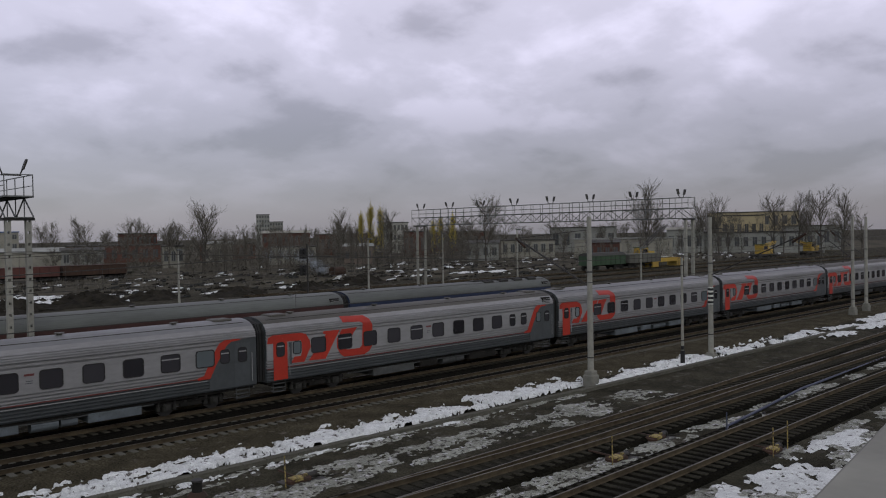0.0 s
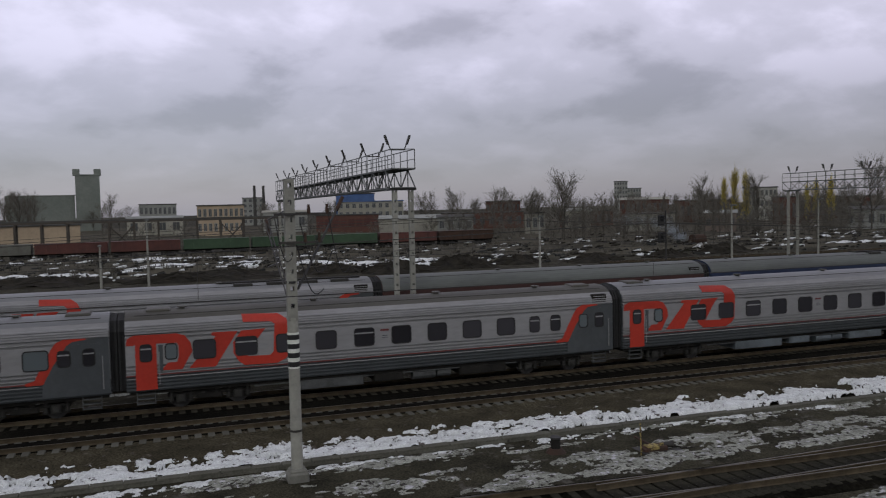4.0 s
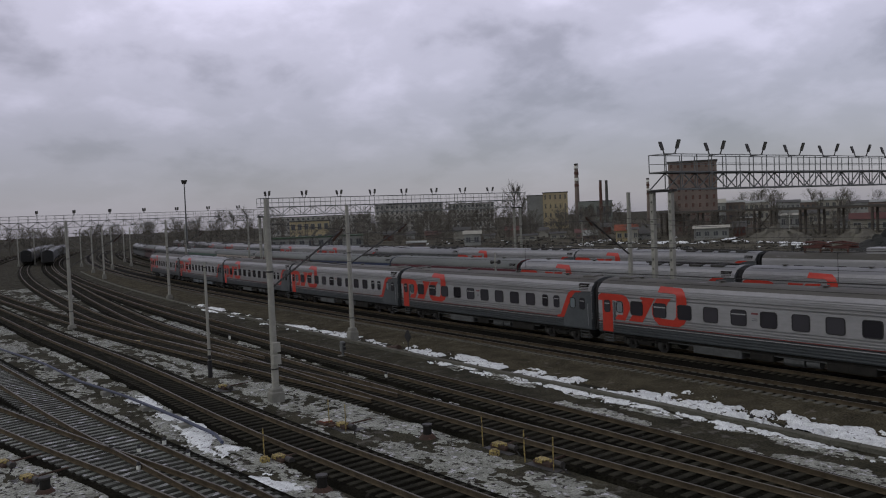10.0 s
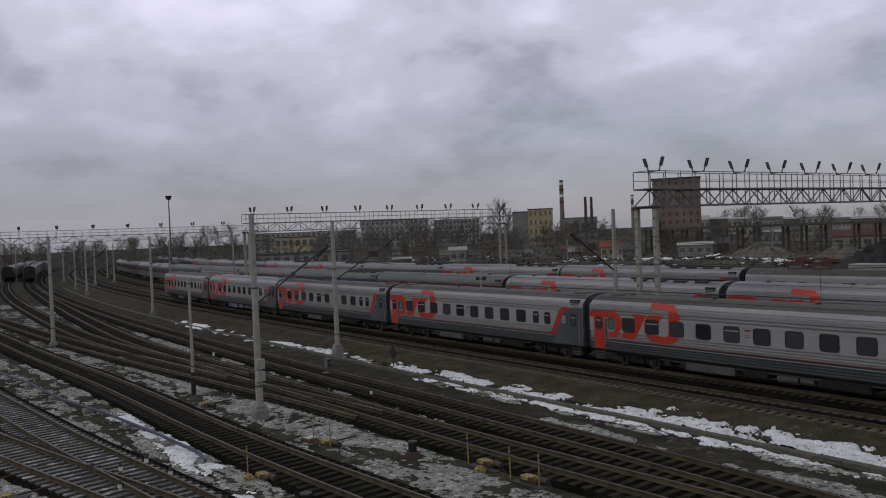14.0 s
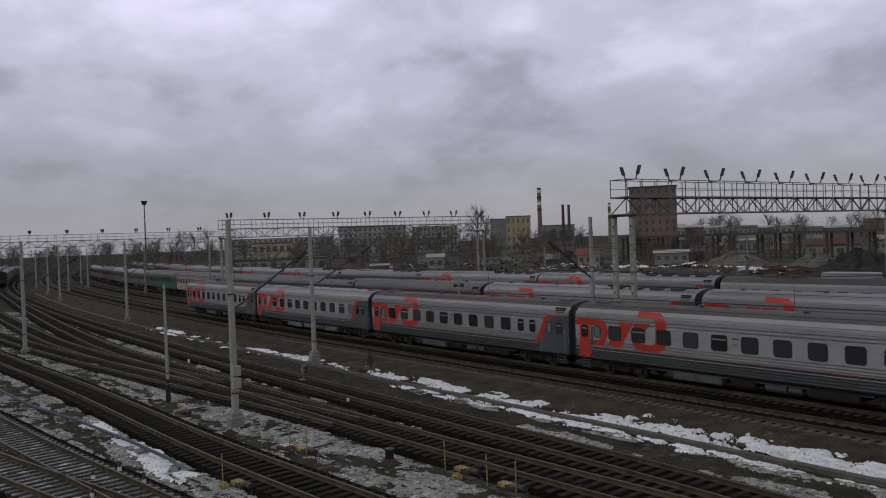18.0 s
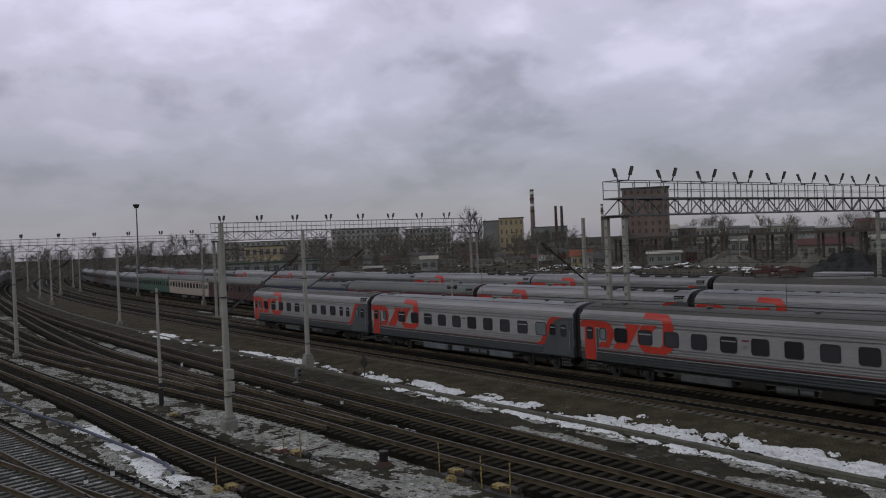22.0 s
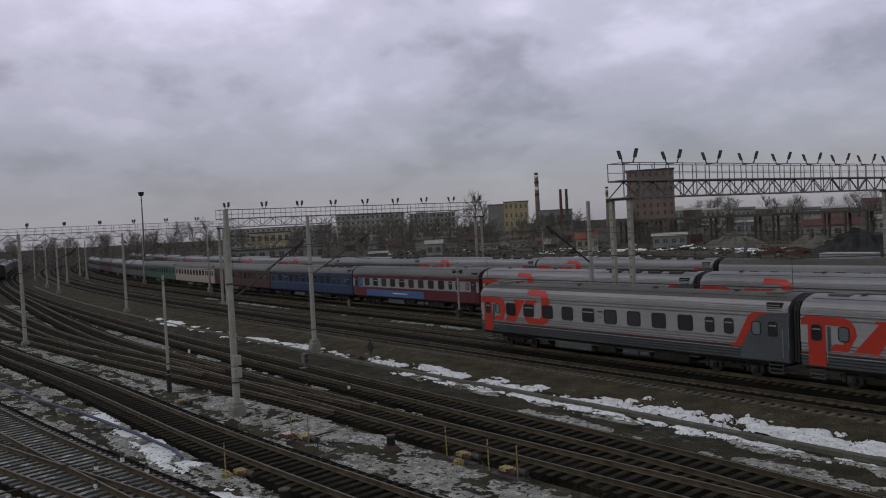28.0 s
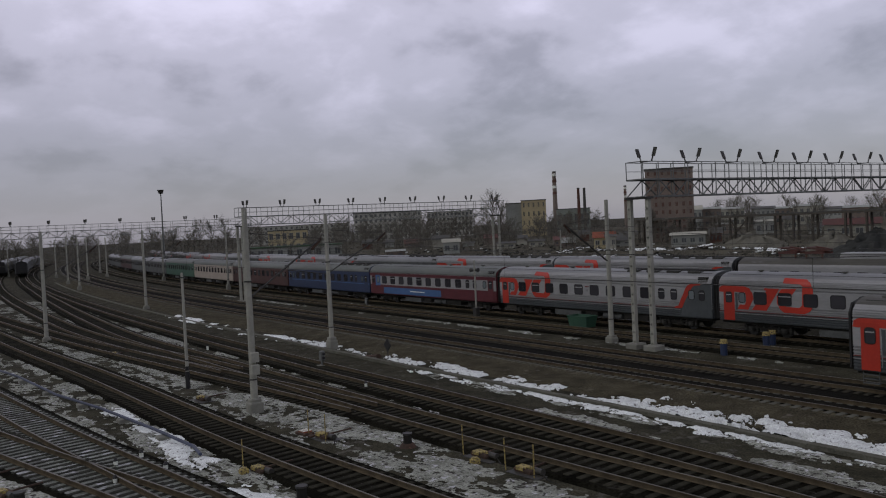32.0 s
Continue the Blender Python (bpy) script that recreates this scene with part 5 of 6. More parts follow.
def up(el, d):
    return EYE + d * math.tan(radians(el))


WINDOW_MESH = {}


def building(name, label, az0, az1, d, el, wall, roof="roofdark", depth=14.0, rows=0, cols=0, base=None, pitched=0.0, frame_w="winframe", lit="farpane", ratio=0.5):
    """A house seen between two bearings at a distance, as high as its elevation says; its windows are panes set in frames."""
    (xa, ya), (xb, yb) = at(az0, d), at(az1, d)
    w = math.hypot(xb - xa, yb - ya)
    turn = math.degrees(math.atan2(yb - ya, xb - xa))
    h = up(el, d) - GROUND
    t = thing(name, label, "building", pose(xa, ya, GROUND, 0, 0, turn))
    part("wall", Shape().box(0, 0, -0.5, w, depth, h - (0.0 if pitched else 0.4)), M[wall], t)
    if pitched:
        r = Shape().add([(-0.4, -0.5, h - 0.02), (w + 0.4, -0.5, h - 0.02), (w + 0.4, depth / 2, h + pitched), (-0.4, depth / 2, h + pitched), (-0.4, depth + 0.5, h - 0.02), (w + 0.4, depth + 0.5, h - 0.02)], [(0, 1, 2, 3), (3, 2, 5, 4), (0, 3, 4), (1, 5, 2), (0, 4, 5, 1)])
    else:
        r = Shape().box(-0.3, -0.3, h - 0.4, w + 0.3, depth + 0.3, h)
    part("roof", r, M[roof], t)
    if rows:
        ww, wh = w / cols * ratio, (h - 1.2) / rows * 0.5
        key = (round(ww, 2), round(wh, 2), frame_w, lit)
        if key not in WINDOW_MESH:
            WINDOW_MESH[key] = (Shape().box(-ww / 2 - 0.12, -0.09, -wh / 2 - 0.12, ww / 2 + 0.12, 0.0, wh / 2 + 0.12).mesh("window", M[frame_w]),
                                Shape().box(-ww / 2, -0.12, -wh / 2, -0.05, -0.088, wh / 2).box(0.05, -0.12, -wh / 2, ww / 2, -0.088, wh / 2).mesh("pane", M[lit]))
        for r in range(rows):
            for c in range(cols):
                q = part("window", WINDOW_MESH[key][0], None, t, m=pose(w * (c + 0.5) / cols, -0.002, 0.9 + (h - 1.2) * (r + 0.5) / rows))
                part("pane", WINDOW_MESH[key][1], None, q)
    return t


def chimney(az, d, el, width, label, stripes=False, mt="brickdark"):
    x, y = at(az, d)
    h = up(el, d)
    t = thing("chimney", label, "chimney", pose(x, y, GROUND))
    part("shaft", Shape().bar((0, 0, -0.5), (0, 0, h), width * 1.5, sides=14, w2=width), M[mt], t)
    if stripes:
        for k in range(4):
            z = h * (0.62 + 0.1 * k)
            part("band", Shape().bar((0, 0, z), (0, 0, z + h * 0.045), width * 1.28, sides=14, w2=width * 1.24), M["white"] if k % 2 else M["brick"], t)
    part("rim", Shape().bar((0, 0, h - 0.8), (0, 0, h + 0.1), width * 1.12, sides=14), M["roofdark"], t)


building("grain_silo", "tall grey grain silo tower", 5.18, 3.73, 450, 2.6, "silo", "silo", depth=12)
for a in (5.1, 3.85):
    x, y = at(a, 452)
    solid("tower_turret", Shape().box(-1.6, -1.6, up(2.6, 450) - 0.6, 1.6, 1.6, up(2.95, 450), bevel=0.2), M["silo"], "small square turret on a silo tower", "turret", pose(x, y, 0))
building("cream_store", "long low cream plastered store behind the gallery", 13.2, 5.0, 240, -0.55, "peach", "roofdark", depth=8)
building("grain_store", "long grey grain store beside a silo tower", 9.17, 5.23, 452, 1.3, "silo", "greywall", depth=16)
building("warehouse", "low grey warehouse with a flat roof", 1.42, -0.91, 420, 0.63, "greywall", rows=2, cols=8, frame_w="greywall")
building("office_block", "peach plastered office block with dark windows", -2.21, -5.28, 300, 0.5, "peach", rows=2, cols=9, depth=12)
building("factory_block", "grey factory block between two chimneys", -5.18, -6.6, 520, 0.94, "greywall", rows=5, cols=4, frame_w="greywall")
chimney(-6.0, 480, 1.77, 1.4, "thin dark factory chimney", mt="roofdark")
chimney(-6.6, 480, 1.75, 1.4, "thin dark factory chimney", mt="roofdark")
building("blue_factory", "factory hall with blue cladding and a white lower wall", -11.49, -14.15, 380, 1.1, "bluewall", depth=25)
building("blue_annex", "low white annex with blue trim", -11.6, -16.15, 370, 0.55, "plaster", "bluewall", rows=3, cols=10, depth=8)
building("garage_row", "row of rusty red garages", -10.1, -14.4, 300, -0.35, "brick", rows=1, cols=8, frame_w="brick", lit="fred", ratio=0.75)
building("pale_shed", "pale sheet metal shed with a low roof", -14.46, -18.72, 270, -0.75, "plaster", "greywall", pitched=1.2)
building("red_store", "long red brick store", -18.8, -24.5, 290, -0.4, "brick", rows=1, cols=9, frame_w="brick", lit="farpane")
building("ochre_house", "ochre plastered house with rows of windows", 20.45, 17.03, 430, 0.8, "ochre", rows=3, cols=12, depth=14, frame_w="ochre")
building("apartment_house", "long grey apartment house on the skyline", 60.6, 55.87, 560, 1.1, "panelwall", rows=5, cols=14, depth=14, frame_w="panelwall", ratio=0.4)
building("apartment_house", "grey apartment house on the skyline", 55.5, 52.3, 560, 0.95, "panelwall", rows=5, cols=12, depth=14, frame_w="greywall")
building("apartment_house", "long pale apartment house low on the skyline", 67.8, 60.9, 620, 0.5, "panelwall", rows=4, cols=20, depth=14, frame_w="panelwall", ratio=0.4)
building("ochre_factory", "ochre and grey factory building with a stepped roof", 48.9, 47.2, 430, 1.45, "ochre", depth=20, rows=4, cols=5, frame_w="ochre", ratio=0.3)
building("grey_factory", "grey factory wing beside an ochre building", 50.0, 48.9, 432, 1.3, "greywall", depth=20)
chimney(46.55, 600, 3.35, 2.6, "tall red and white banded factory chimney", True, "brickdark")
chimney(44.95, 560, 2.13, 1.7, "thin brown factory chimney", mt="brick")
chimney(44.55, 560, 2.11, 1.7, "thin dark factory chimney", mt="roofdark")
chimney(41.8, 620, 2.11, 1.8, "dark factory chimney with pale bands", True)
building("boiler_house", "dark boiler house under chimneys", 46.5, 44.2, 570, 0.72, "silo", depth=20, rows=1, cols=6, frame_w="silo")
building("brick_tower_block", "tall brown brick industrial block", 40.45, 37.35, 260, 3.1, "brickdark", depth=24, rows=9, cols=7, frame_w="brickdark", lit="brick", ratio=0.3)
building("small_house", "small house with an orange roof", 44.03, 42.6, 225, -1.4, "ochre", "orange", depth=7, pitched=1.6, rows=1, cols=3)
building("grey_hut", "grey hut with a pale roof", 38.9, 36.7, 215, -1.45, "greywall", "plaster", depth=7, pitched=0.7, rows=1, cols=4, frame_w="greywall")
building("red_hut", "small red and white hut with a pitched roof", 29.5, 26.3, 235, -1.2, "plaster", "fred", depth=7, pitched=1.6, rows=1, cols=4)
building("far_block", "pale apartment block on the skyline", -30.71, -31.6, 700, 1.5, "greywall", rows=7, cols=5, frame_w="greywall")
building("far_block", "pale stepped apartment block on the skyline", -31.6, -32.5, 705, 1.0, "greywall", rows=5, cols=5, frame_w="greywall")
building("brick_store", "low red brick store with a dark roof", -21.9, -24.3, 330, 0.35, "brick", depth=16, rows=2, cols=8, frame_w="brick")
building("white_roof_store", "red brick store with a snowy roof", -31.1, -34.3, 320, 0.2, "brick", "plaster", rows=2, cols=9, frame_w="brick", pitched=1.0)
building("white_wall_store", "white plastered store beside the waste ground", -31.5, -34.7, 250, -0.7, "plaster", rows=1, cols=6, depth=10)
building("grey_works", "grey works block with rows of windows behind bare trees", -39.0, -41.1, 360, 0.85, "panelwall", rows=3, cols=8, frame_w="winframe")
building("low_hall", "low red brick hall behind bare trees", -34.6, -38.6, 350, 0.1, "brick", rows=1, cols=10, frame_w="brick")
building("white_hut", "small white hut on the waste ground", -24.6, -26.0, 240, -0.5, "plaster", depth=6, rows=1, cols=3)
building("container_row", "pale grey row of freight containers", -52.6, -59.2, 260, -0.5, "plaster", "greywall", depth=6, rows=1, cols=12, frame_w="greywall", lit="plaster", ratio=0.8)
building("white_wall_store", "white store with grey doors", -47.6, -51.3, 270, -0.5, "plaster", rows=1, cols=7, depth=8)
building("ochre_hall", "ochre factory hall behind bare trees", -61.5, -67.0, 420, 1.1, "ochre", rows=2, cols=10, depth=20)
building("grey_depot", "long grey depot with a dark roof", -60.8, -68.5, 310, -0.2, "greywall", depth=12, rows=1, cols=14, frame_w="greywall")
building("low_hall", "low brown brick hall behind bare trees", -42.5, -47.0, 380, 0.15, "brick", rows=1, cols=10, frame_w="brick")
building("green_roof_shed", "long low shed with a green roof", 68.0, 61.5, 250, -0.9, "greywall", "fgreen", depth=8, rows=1, cols=10, frame_w="greywall")
building("yellow_house", "ochre house among bushes", 66.5, 63.8, 330, 0.2, "ochre", depth=10, rows=2, cols=6)


# waste ground: one sheet of low humps, dry scrub and old snow
def humps(x, y):
    edge = min(1.0, max(0.0, (y - 112) / 25), max(0.0, (560 - y) / 60), max(0.0, (560 - abs(x)) / 60))
    return GROUND - 0.15 + edge * (0.35 + 1.0 * max(0.0, noise.fractal(Vector((x / 26, y / 17, 3.0)), 0.7, 2.1, 4) + 0.15))


wx = [-560 + 8 * k for k in range(141)]
wy = [112 + 5 * k for k in range(40)] + [312 + 14 * k for k in range(18)]
wn = len(wx)
wf = [(r * wn + c, r * wn + c + 1, (r + 1) * wn + c + 1, (r + 1) * wn + c) for r in range(len(wy) - 1) for c in range(wn - 1)]
solid("waste_ground", mesh_of("waste_ground", [(x, y, humps(x, y)) for y in wy for x in wx], wf, M["scrub"], smooth=True), None, "rough brown waste ground with dry scrub behind the sidings", "ground", kind="structure")
rg = random.Random(8)
tuft = Shape()
for k in range(9000):
    y = rg.triangular(114, 330, 130)
    a = rg.uniform(-66, 62)
    x = -y * math.tan(radians(a))
    if abs(x) > 420 or 168 < y < 176:
        continue
    h, z = rg.uniform(0.4, 1.5), humps(x, y) - 0.1
    v, f = [], []
    for q in range(6):
        g = rg.uniform(0, 6.28)
        r, w = rg.uniform(0.1, 0.9), rg.uniform(0.05, 0.12)
        o = len(v)
        v += [(x + math.cos(g) * r * 0.4 - w, y, z), (x + math.cos(g) * r * 0.4 + w, y + 0.1, z), (x + math.cos(g) * r, y + math.sin(g) * r, z + h * rg.uniform(0.5, 1))]
        f.append((o, o + 1, o + 2))
    tuft.add(v, f, rg.choice((0, 0, 0, 1)))
solid("dry_scrub", tuft, [M["twig"], M["sand"]], "low brown dry scrub on waste ground", "scrub", kind="stuff")
clod = Shape()
for k in range(3200):
    y = rg.triangular(110, 200, 114)
    x = -y * math.tan(radians(rg.uniform(-66, 58)))
    if abs(x) > 300:
        continue
    z, r = max(GROUND, humps(x, y)), rg.uniform(0.2, 1.0)
    clod.bar((x - r, y, z - 0.15), (x + r, y + rg.uniform(-0.5, 0.5), z + rg.uniform(0, 0.25)), rg.uniform(0.3, 0.9), sides=5, index=rg.choice((0, 1, 1, 1, 2, 2)), w2=rg.uniform(0.2, 0.6))
solid("rubble", clod, [M["snow"], M["dirt"], M["coal"]], "lumps of old snow and earth on waste ground", "rubble", kind="stuff")

OLD = "old snow lying on waste ground behind the sidings"
snow_field(OLD, -70, 46, 116, 134, 0.66, 5, 0.6, 0.45, base=humps, seed=19, edge=2, stretch=0.3)
snow_field(OLD, 34, 120, 112, 127, 0.72, 5, 0.6, 0.4, base=humps, seed=20, edge=3, stretch=0.35)
snow_field(OLD, -190, -60, 138, 168, 0.72, 6, 0.9, 0.5, base=humps, seed=21, edge=3, stretch=0.35)
snow_field(OLD, -60, 60, 140, 166, 0.68, 6, 0.8, 0.4, base=humps, seed=22, edge=3, stretch=0.25)
snow_field(OLD, 110, 300, 118, 150, 0.74, 7, 1.1, 0.5, base=humps, seed=23, edge=3, stretch=0.4)

# small houses and sheds among the scrub
HOUSE = (("plaster", "roofdark"), ("greywall", "roofdark"), ("brickdark", "fred"), ("brickdark", "greywall"), ("greywall", "plaster"), ("brick", "roofdark"))
WORD = {"plaster": "pale plastered", "greywall": "grey", "ochre": "ochre", "brickdark": "brown brick", "brick": "red brick"}
TOP = {"roofdark": "dark", "fred": "rusty red", "greywall": "grey", "plaster": "pale"}
for k in range(17):
    w, r = HOUSE[rg.randrange(6)]
    az, d = (9 + 1.7 * k + rg.uniform(-0.6, 0.6), rg.uniform(215, 330))
    el = rg.uniform(-1.25, -0.75) * 240 / d + (0.0 if d < 280 else 0.15)
    building("small_house", WORD[w] + " small house with a " + TOP[r] + " roof on waste ground", az + rg.uniform(0.7, 1.3), az, d, el - 0.25, w, r, depth=7, pitched=rg.choice((0.6, 1.4, 1.8)), rows=1, cols=3, frame_w=rg.choice(("winframe", w)))
for az, d, wid, w, r, el in ((-27.2, 262, 1.9, "plaster", "greywall", -0.45), (-45.0, 245, 2.4, "greywall", "roofdark", -0.7), (-53.5, 235, 2.2, "brick", "roofdark", -0.8), (-58.8, 300, 2.4, "greywall", "plaster", 0.0), (-36.6, 235, 2.0, "brickdark", "greywall", -0.8), (-18.5, 262, 2.5, "greywall", "roofdark", -0.7), (-6.5, 330, 3.0, "greywall", "plaster", -0.1), (2.2, 330, 3.5, "plaster", "greywall", -0.3)):
    building("small_shed", WORD[w] + " shed with a " + TOP[r] + " roof on waste ground", az, az - wid, d, el, w, r, depth=8, pitched=0.8, rows=1, cols=4, frame_w=w)


for k in range(18):
    w, r = HOUSE[rg.randrange(6)]
    az, d = 39.5 + 1.15 * k + rg.uniform(-0.5, 0.5), rg.uniform(215, 330)
    el = rg.uniform(-1.75, -1.2) * 230 / d
    building("small_house", WORD[w] + " low house with a " + TOP[r] + " roof among bushes", az + rg.uniform(0.6, 1.4), az, d, el, w, r, depth=7, pitched=rg.choice((0.5, 1.1, 1.5)), rows=1 if d < 260 else 0, cols=2, frame_w=w)


# houses on a low hill behind the gallery
for k in range(13):
    w, r = HOUSE[rg.randrange(6)]
    w, r = (w, r) if k % 4 == 0 else (("greywall", "roofdark"), ("plaster", "greywall"), ("brickdark", "greywall"))[k % 3]
    a = 19.5 + 1.45 * k + rg.uniform(-0.3, 0.3)
    building("hill_house", WORD[w] + " house with a " + TOP[r] + " roof on a low hill", a + rg.uniform(1.0, 2.0), a, rg.uniform(380, 470), rg.uniform(-0.25, 0.2), w, r, depth=12, pitched=rg.choice((1.0, 2.0)), rows=2, cols=5, frame_w=w)
for a0, a1, d, el, w, lab in ((-62.3, -65.0, 330, 0.9, "ochre", "ochre factory wing with a flat roof"), (-66.0, -69.5, 340, 0.15, "greywall", "long grey factory wing"), (-51.0, -55.5, 330, 0.3, "greywall", "long grey store with a flat roof"), (-27.0, -30.6, 300, -0.45, "brick", "long red brick store"), (-40.8, -43.0, 300, 0.2, "brick", "red brick workshop behind bare trees")):
    building("factory_wing", lab, a0, a1, d, el, w, depth=12, rows=1, cols=6, frame_w=w)


# rusty elevated gallery on posts, parallel to the tracks
GAL_Y = 198.0
gal = thing("pipe_gallery", "long grey-brown elevated pipe gallery on steel posts", "gallery")
part("deck", Shape().box(-172, GAL_Y - 1.6, 6.55, 30, GAL_Y + 1.6, 6.95), M["galsteel"], gal)
part("duct", Shape().box(-172, GAL_Y - 1.0, 6.95, 30, GAL_Y + 1.0, 7.25), M["roofdark"], gal)
k = 0
x = -171.0
while x < 30:
    pst = Shape().box(x - 0.22, GAL_Y - 1.5, GROUND - 0.3, x + 0.22, GAL_Y - 0.9, 6.55).box(x - 0.22, GAL_Y + 0.9, GROUND - 0.3, x + 0.22, GAL_Y + 1.5, 6.55)
    part("post", pst, M["galsteel"], gal)
    if k % 4 == 1 and k % 3:
        part("brace", Shape().bar((x, GAL_Y - 1.2, 0.5), (x + 5.2, GAL_Y - 1.2, 5.8), 0.3).bar((x + 5.2, GAL_Y - 1.2, 0.5), (x, GAL_Y - 1.2, 5.8), 0.3), M["galsteel"], gal)
    x += 5.2 if k % 3 else 8.5
    k += 1


# freight wagons
def wagon(x, y, mt, covered=False):
    name = "covered_wagon" if covered else "open_wagon"
    t = thing(name, {"fgreen": "faded green", "fred": "rusty red", "fgrey": "dusty grey", "rust": "rust brown"}[mt] + (" covered" if covered else " open") + " freight wagon standing on a far track", "freight wagon", pose(x, y, 0), "freight wagons")
    s = Shape().box(-6.4, -1.5, 1.15, 6.4, 1.5, 3.0)
    part("body", s, M[mt], t)
    for k in range(8):
        px = -6.2 + 12.4 * k / 7
        part("rib", Shape().box(px - 0.09, -1.6, 1.15, px + 0.09, -1.5, 2.95), M[mt], t)
    part("top_rim", Shape().box(-6.45, -1.58, 3.0, 6.45, 1.58, 3.12), M[mt], t)
    if covered:
        part("roof", Shape().sweep([(-6.5, 0, 3.1), (6.5, 0, 3.1)], [(1.6, 0), (-1.6, 0), (-1.1, 0.5), (0, 0.7), (1.1, 0.5)][::-1]), M["roofdark"], t)
    part("underframe", Shape().box(-6.6, -0.5, 0.85, 6.6, 0.5, 1.15), M["under"], t)
    for e in (-4.4, 4.4):
        b = part("bogie", BOGIE, None, t, m=pose(e, 0, 0))
        for q in (-1.2, 1.2):
            part("wheelset", WHEELS, None, b, m=pose(q, 0, 0.475))


# the rust wagon at the end stands in for a red wall
row = ["rust", "fgrey", "fgrey", "fred", "fred", "fgreen", "fgreen", "fgreen", "fred", "rust"]
for n, mt in enumerate(row):
    wagon(-56.8 + 13.4 * n, 172.0, mt)
track("track_14", [(-110, 172), (160, 172)], "far freight track under standing wagons", bed=False)
for n, (mt, cov) in enumerate((("fgreen", True), ("fgrey", False))):
    wagon(146 + 14.2 * n, 104.0, mt, cov)
track("track_15", [(60, 104), (240, 104)], "siding track under works wagons", bed=False)


def works_crane(x, y, turn, jib):
    t = thing("rail_crane", "yellow railway works crane with a folded jib", "crane", pose(x, y, 0, 0, 0, turn), "works cranes")
    part("chassis", Shape().box(-6, -1.3, 0.8, 6, 1.3, 1.3), M["darksteel"], t)
    part("cab", Shape().box(-3.0, -1.3, 1.3, 0.0, 1.3, 3.9, bevel=0.12), M["machine"], t)
    part("engine_hood", Shape().box(0.1, -1.25, 1.3, 3.0, 1.25, 3.0, bevel=0.15), M["machine"], t)
    part("cab_window", Shape().box(-2.7, -1.34, 2.6, -0.5, -1.29, 3.5), M["pane"], t)
    part("roof", Shape().box(-3.1, -1.4, 3.9, 0.1, 1.4, 4.05), M["fgreen"], t)
    s = Shape()
    for q in (-0.5, 0.5):
        s.bar((-2.5, q, 3.4), (-2.5 + jib[0], q, 3.4 + jib[1]), 0.16)
        s.bar((-2.5, q, 2.6), (-2.5 + jib[0], q, 3.0 + jib[1]), 0.16)
    for k in range(8):
        a, b = k / 8, (k + 1) / 8
        s.bar((-2.5 + jib[0] * a, -0.5, 2.6 + (jib[1] + 0.4) * a), (-2.5 + jib[0] * b, 0.5, 3.4 + jib[1] * b), 0.08)
    part("jib", s, M["darksteel"] if jib[1] > 3 else M["machine"], t)
    for e in (-4, 4):
        b = part("bogie", BOGIE, None, t, m=pose(e, 0, 0))
        for q in (-1.2, 1.2):
            part("wheelset", WHEELS, None, b, m=pose(q, 0, 0.475))


works_crane(222, 103.9, 0, (9, 1.2))
works_crane(254, 104, 0, (-9, 1.6))
works_crane(184, 118, 0, (13, 6.5))
solid("flat_wagon", Shape().box(-7, -1.4, 1.0, 7, 1.4, 1.3).box(-6, -1.2, 1.3, 6, 1.2, 1.9).box(-6.5, -1.3, -0.1, -4, 1.3, 1.0).box(4, -1.3, -0.1, 6.5, 1.3, 1.0), M["machine"], "yellow flat works wagon with low sides", "freight wagon", pose(170, 104, 0))


# an electric railcar with red collectors at the end of the far row
ec = thing("electric_railcar", "grey electric railcar with reddish roof collectors, parked on a siding", "railcar", pose(-32.6, S2_Y, 0))
part("body", body_mesh(False, [M["undergrey"], M["silver"], M["croof"]], (1.9, 3.7)), None, ec)
for k in range(9):
    put_window(True, -8.0 + 1.9 * k, 2.68, ec, True)
for e in (-8.2, 8.2):
    bg = part("bogie", BOGIE, None, ec, m=pose(e, 0, 0))
    for q in (-1.2, 1.2):
        part("wheelset", WHEELS, None, bg, m=pose(q, 0, 0.475))
part("sole_frame", Shape().box(-11.4, -1.3, 0.5, 11.4, 1.3, 0.93), M["under"], ec)
for x in (-7.2, -4.82):
    pg = Shape().bar((x - 0.8, -0.7, 4.57), (x + 0.8, -0.7, 4.57), 0.18).bar((x - 0.8, 0.7, 4.57), (x + 0.8, 0.7, 4.57), 0.18).bar((x - 0.8, -0.7, 4.57), (x - 0.8, 0.7, 4.57), 0.18)
    pg = part("collector", pg, M["fred"], ec, "reddish roof collector")
    for q in (-1, 1):
        part("lower_arm", Shape().bar((x - 0.8, 0.6 * q, 4.59), (x + 0.9, 0.5 * q, 4.82), 0.15), M["fred"], pg)
        part("upper_arm", Shape().bar((x + 0.9, 0.5 * q, 4.82), (x - 0.6, 0.7 * q, 5.00), 0.15), M["fred"], pg)
    part("contact_pan", Shape().box(x - 0.75, -0.95, 4.98, x - 0.45, 0.95, 5.06), M["fred"], pg)
    for q in (-0.7, 0.7):
        part("insulator", Shape().bar((x + q, -0.7, 4.0), (x + q, -0.7, 4.57), 0.16, sides=8), M["brick"], ec)
part("roof_box", Shape().box(-2.6, -0.8, 4.0, 1.6, 0.8, 4.58, bevel=0.08), M["silver"], ec)
cab = [(5.0, 3.02), (5.5, 3.62), (5.75, 3.9), (7.6, 3.93), (8.35, 3.5), (8.75, 3.02)]
v = [(a, y, z) for y in (-1.72, -0.4) for a, z in cab]
n = len(cab)
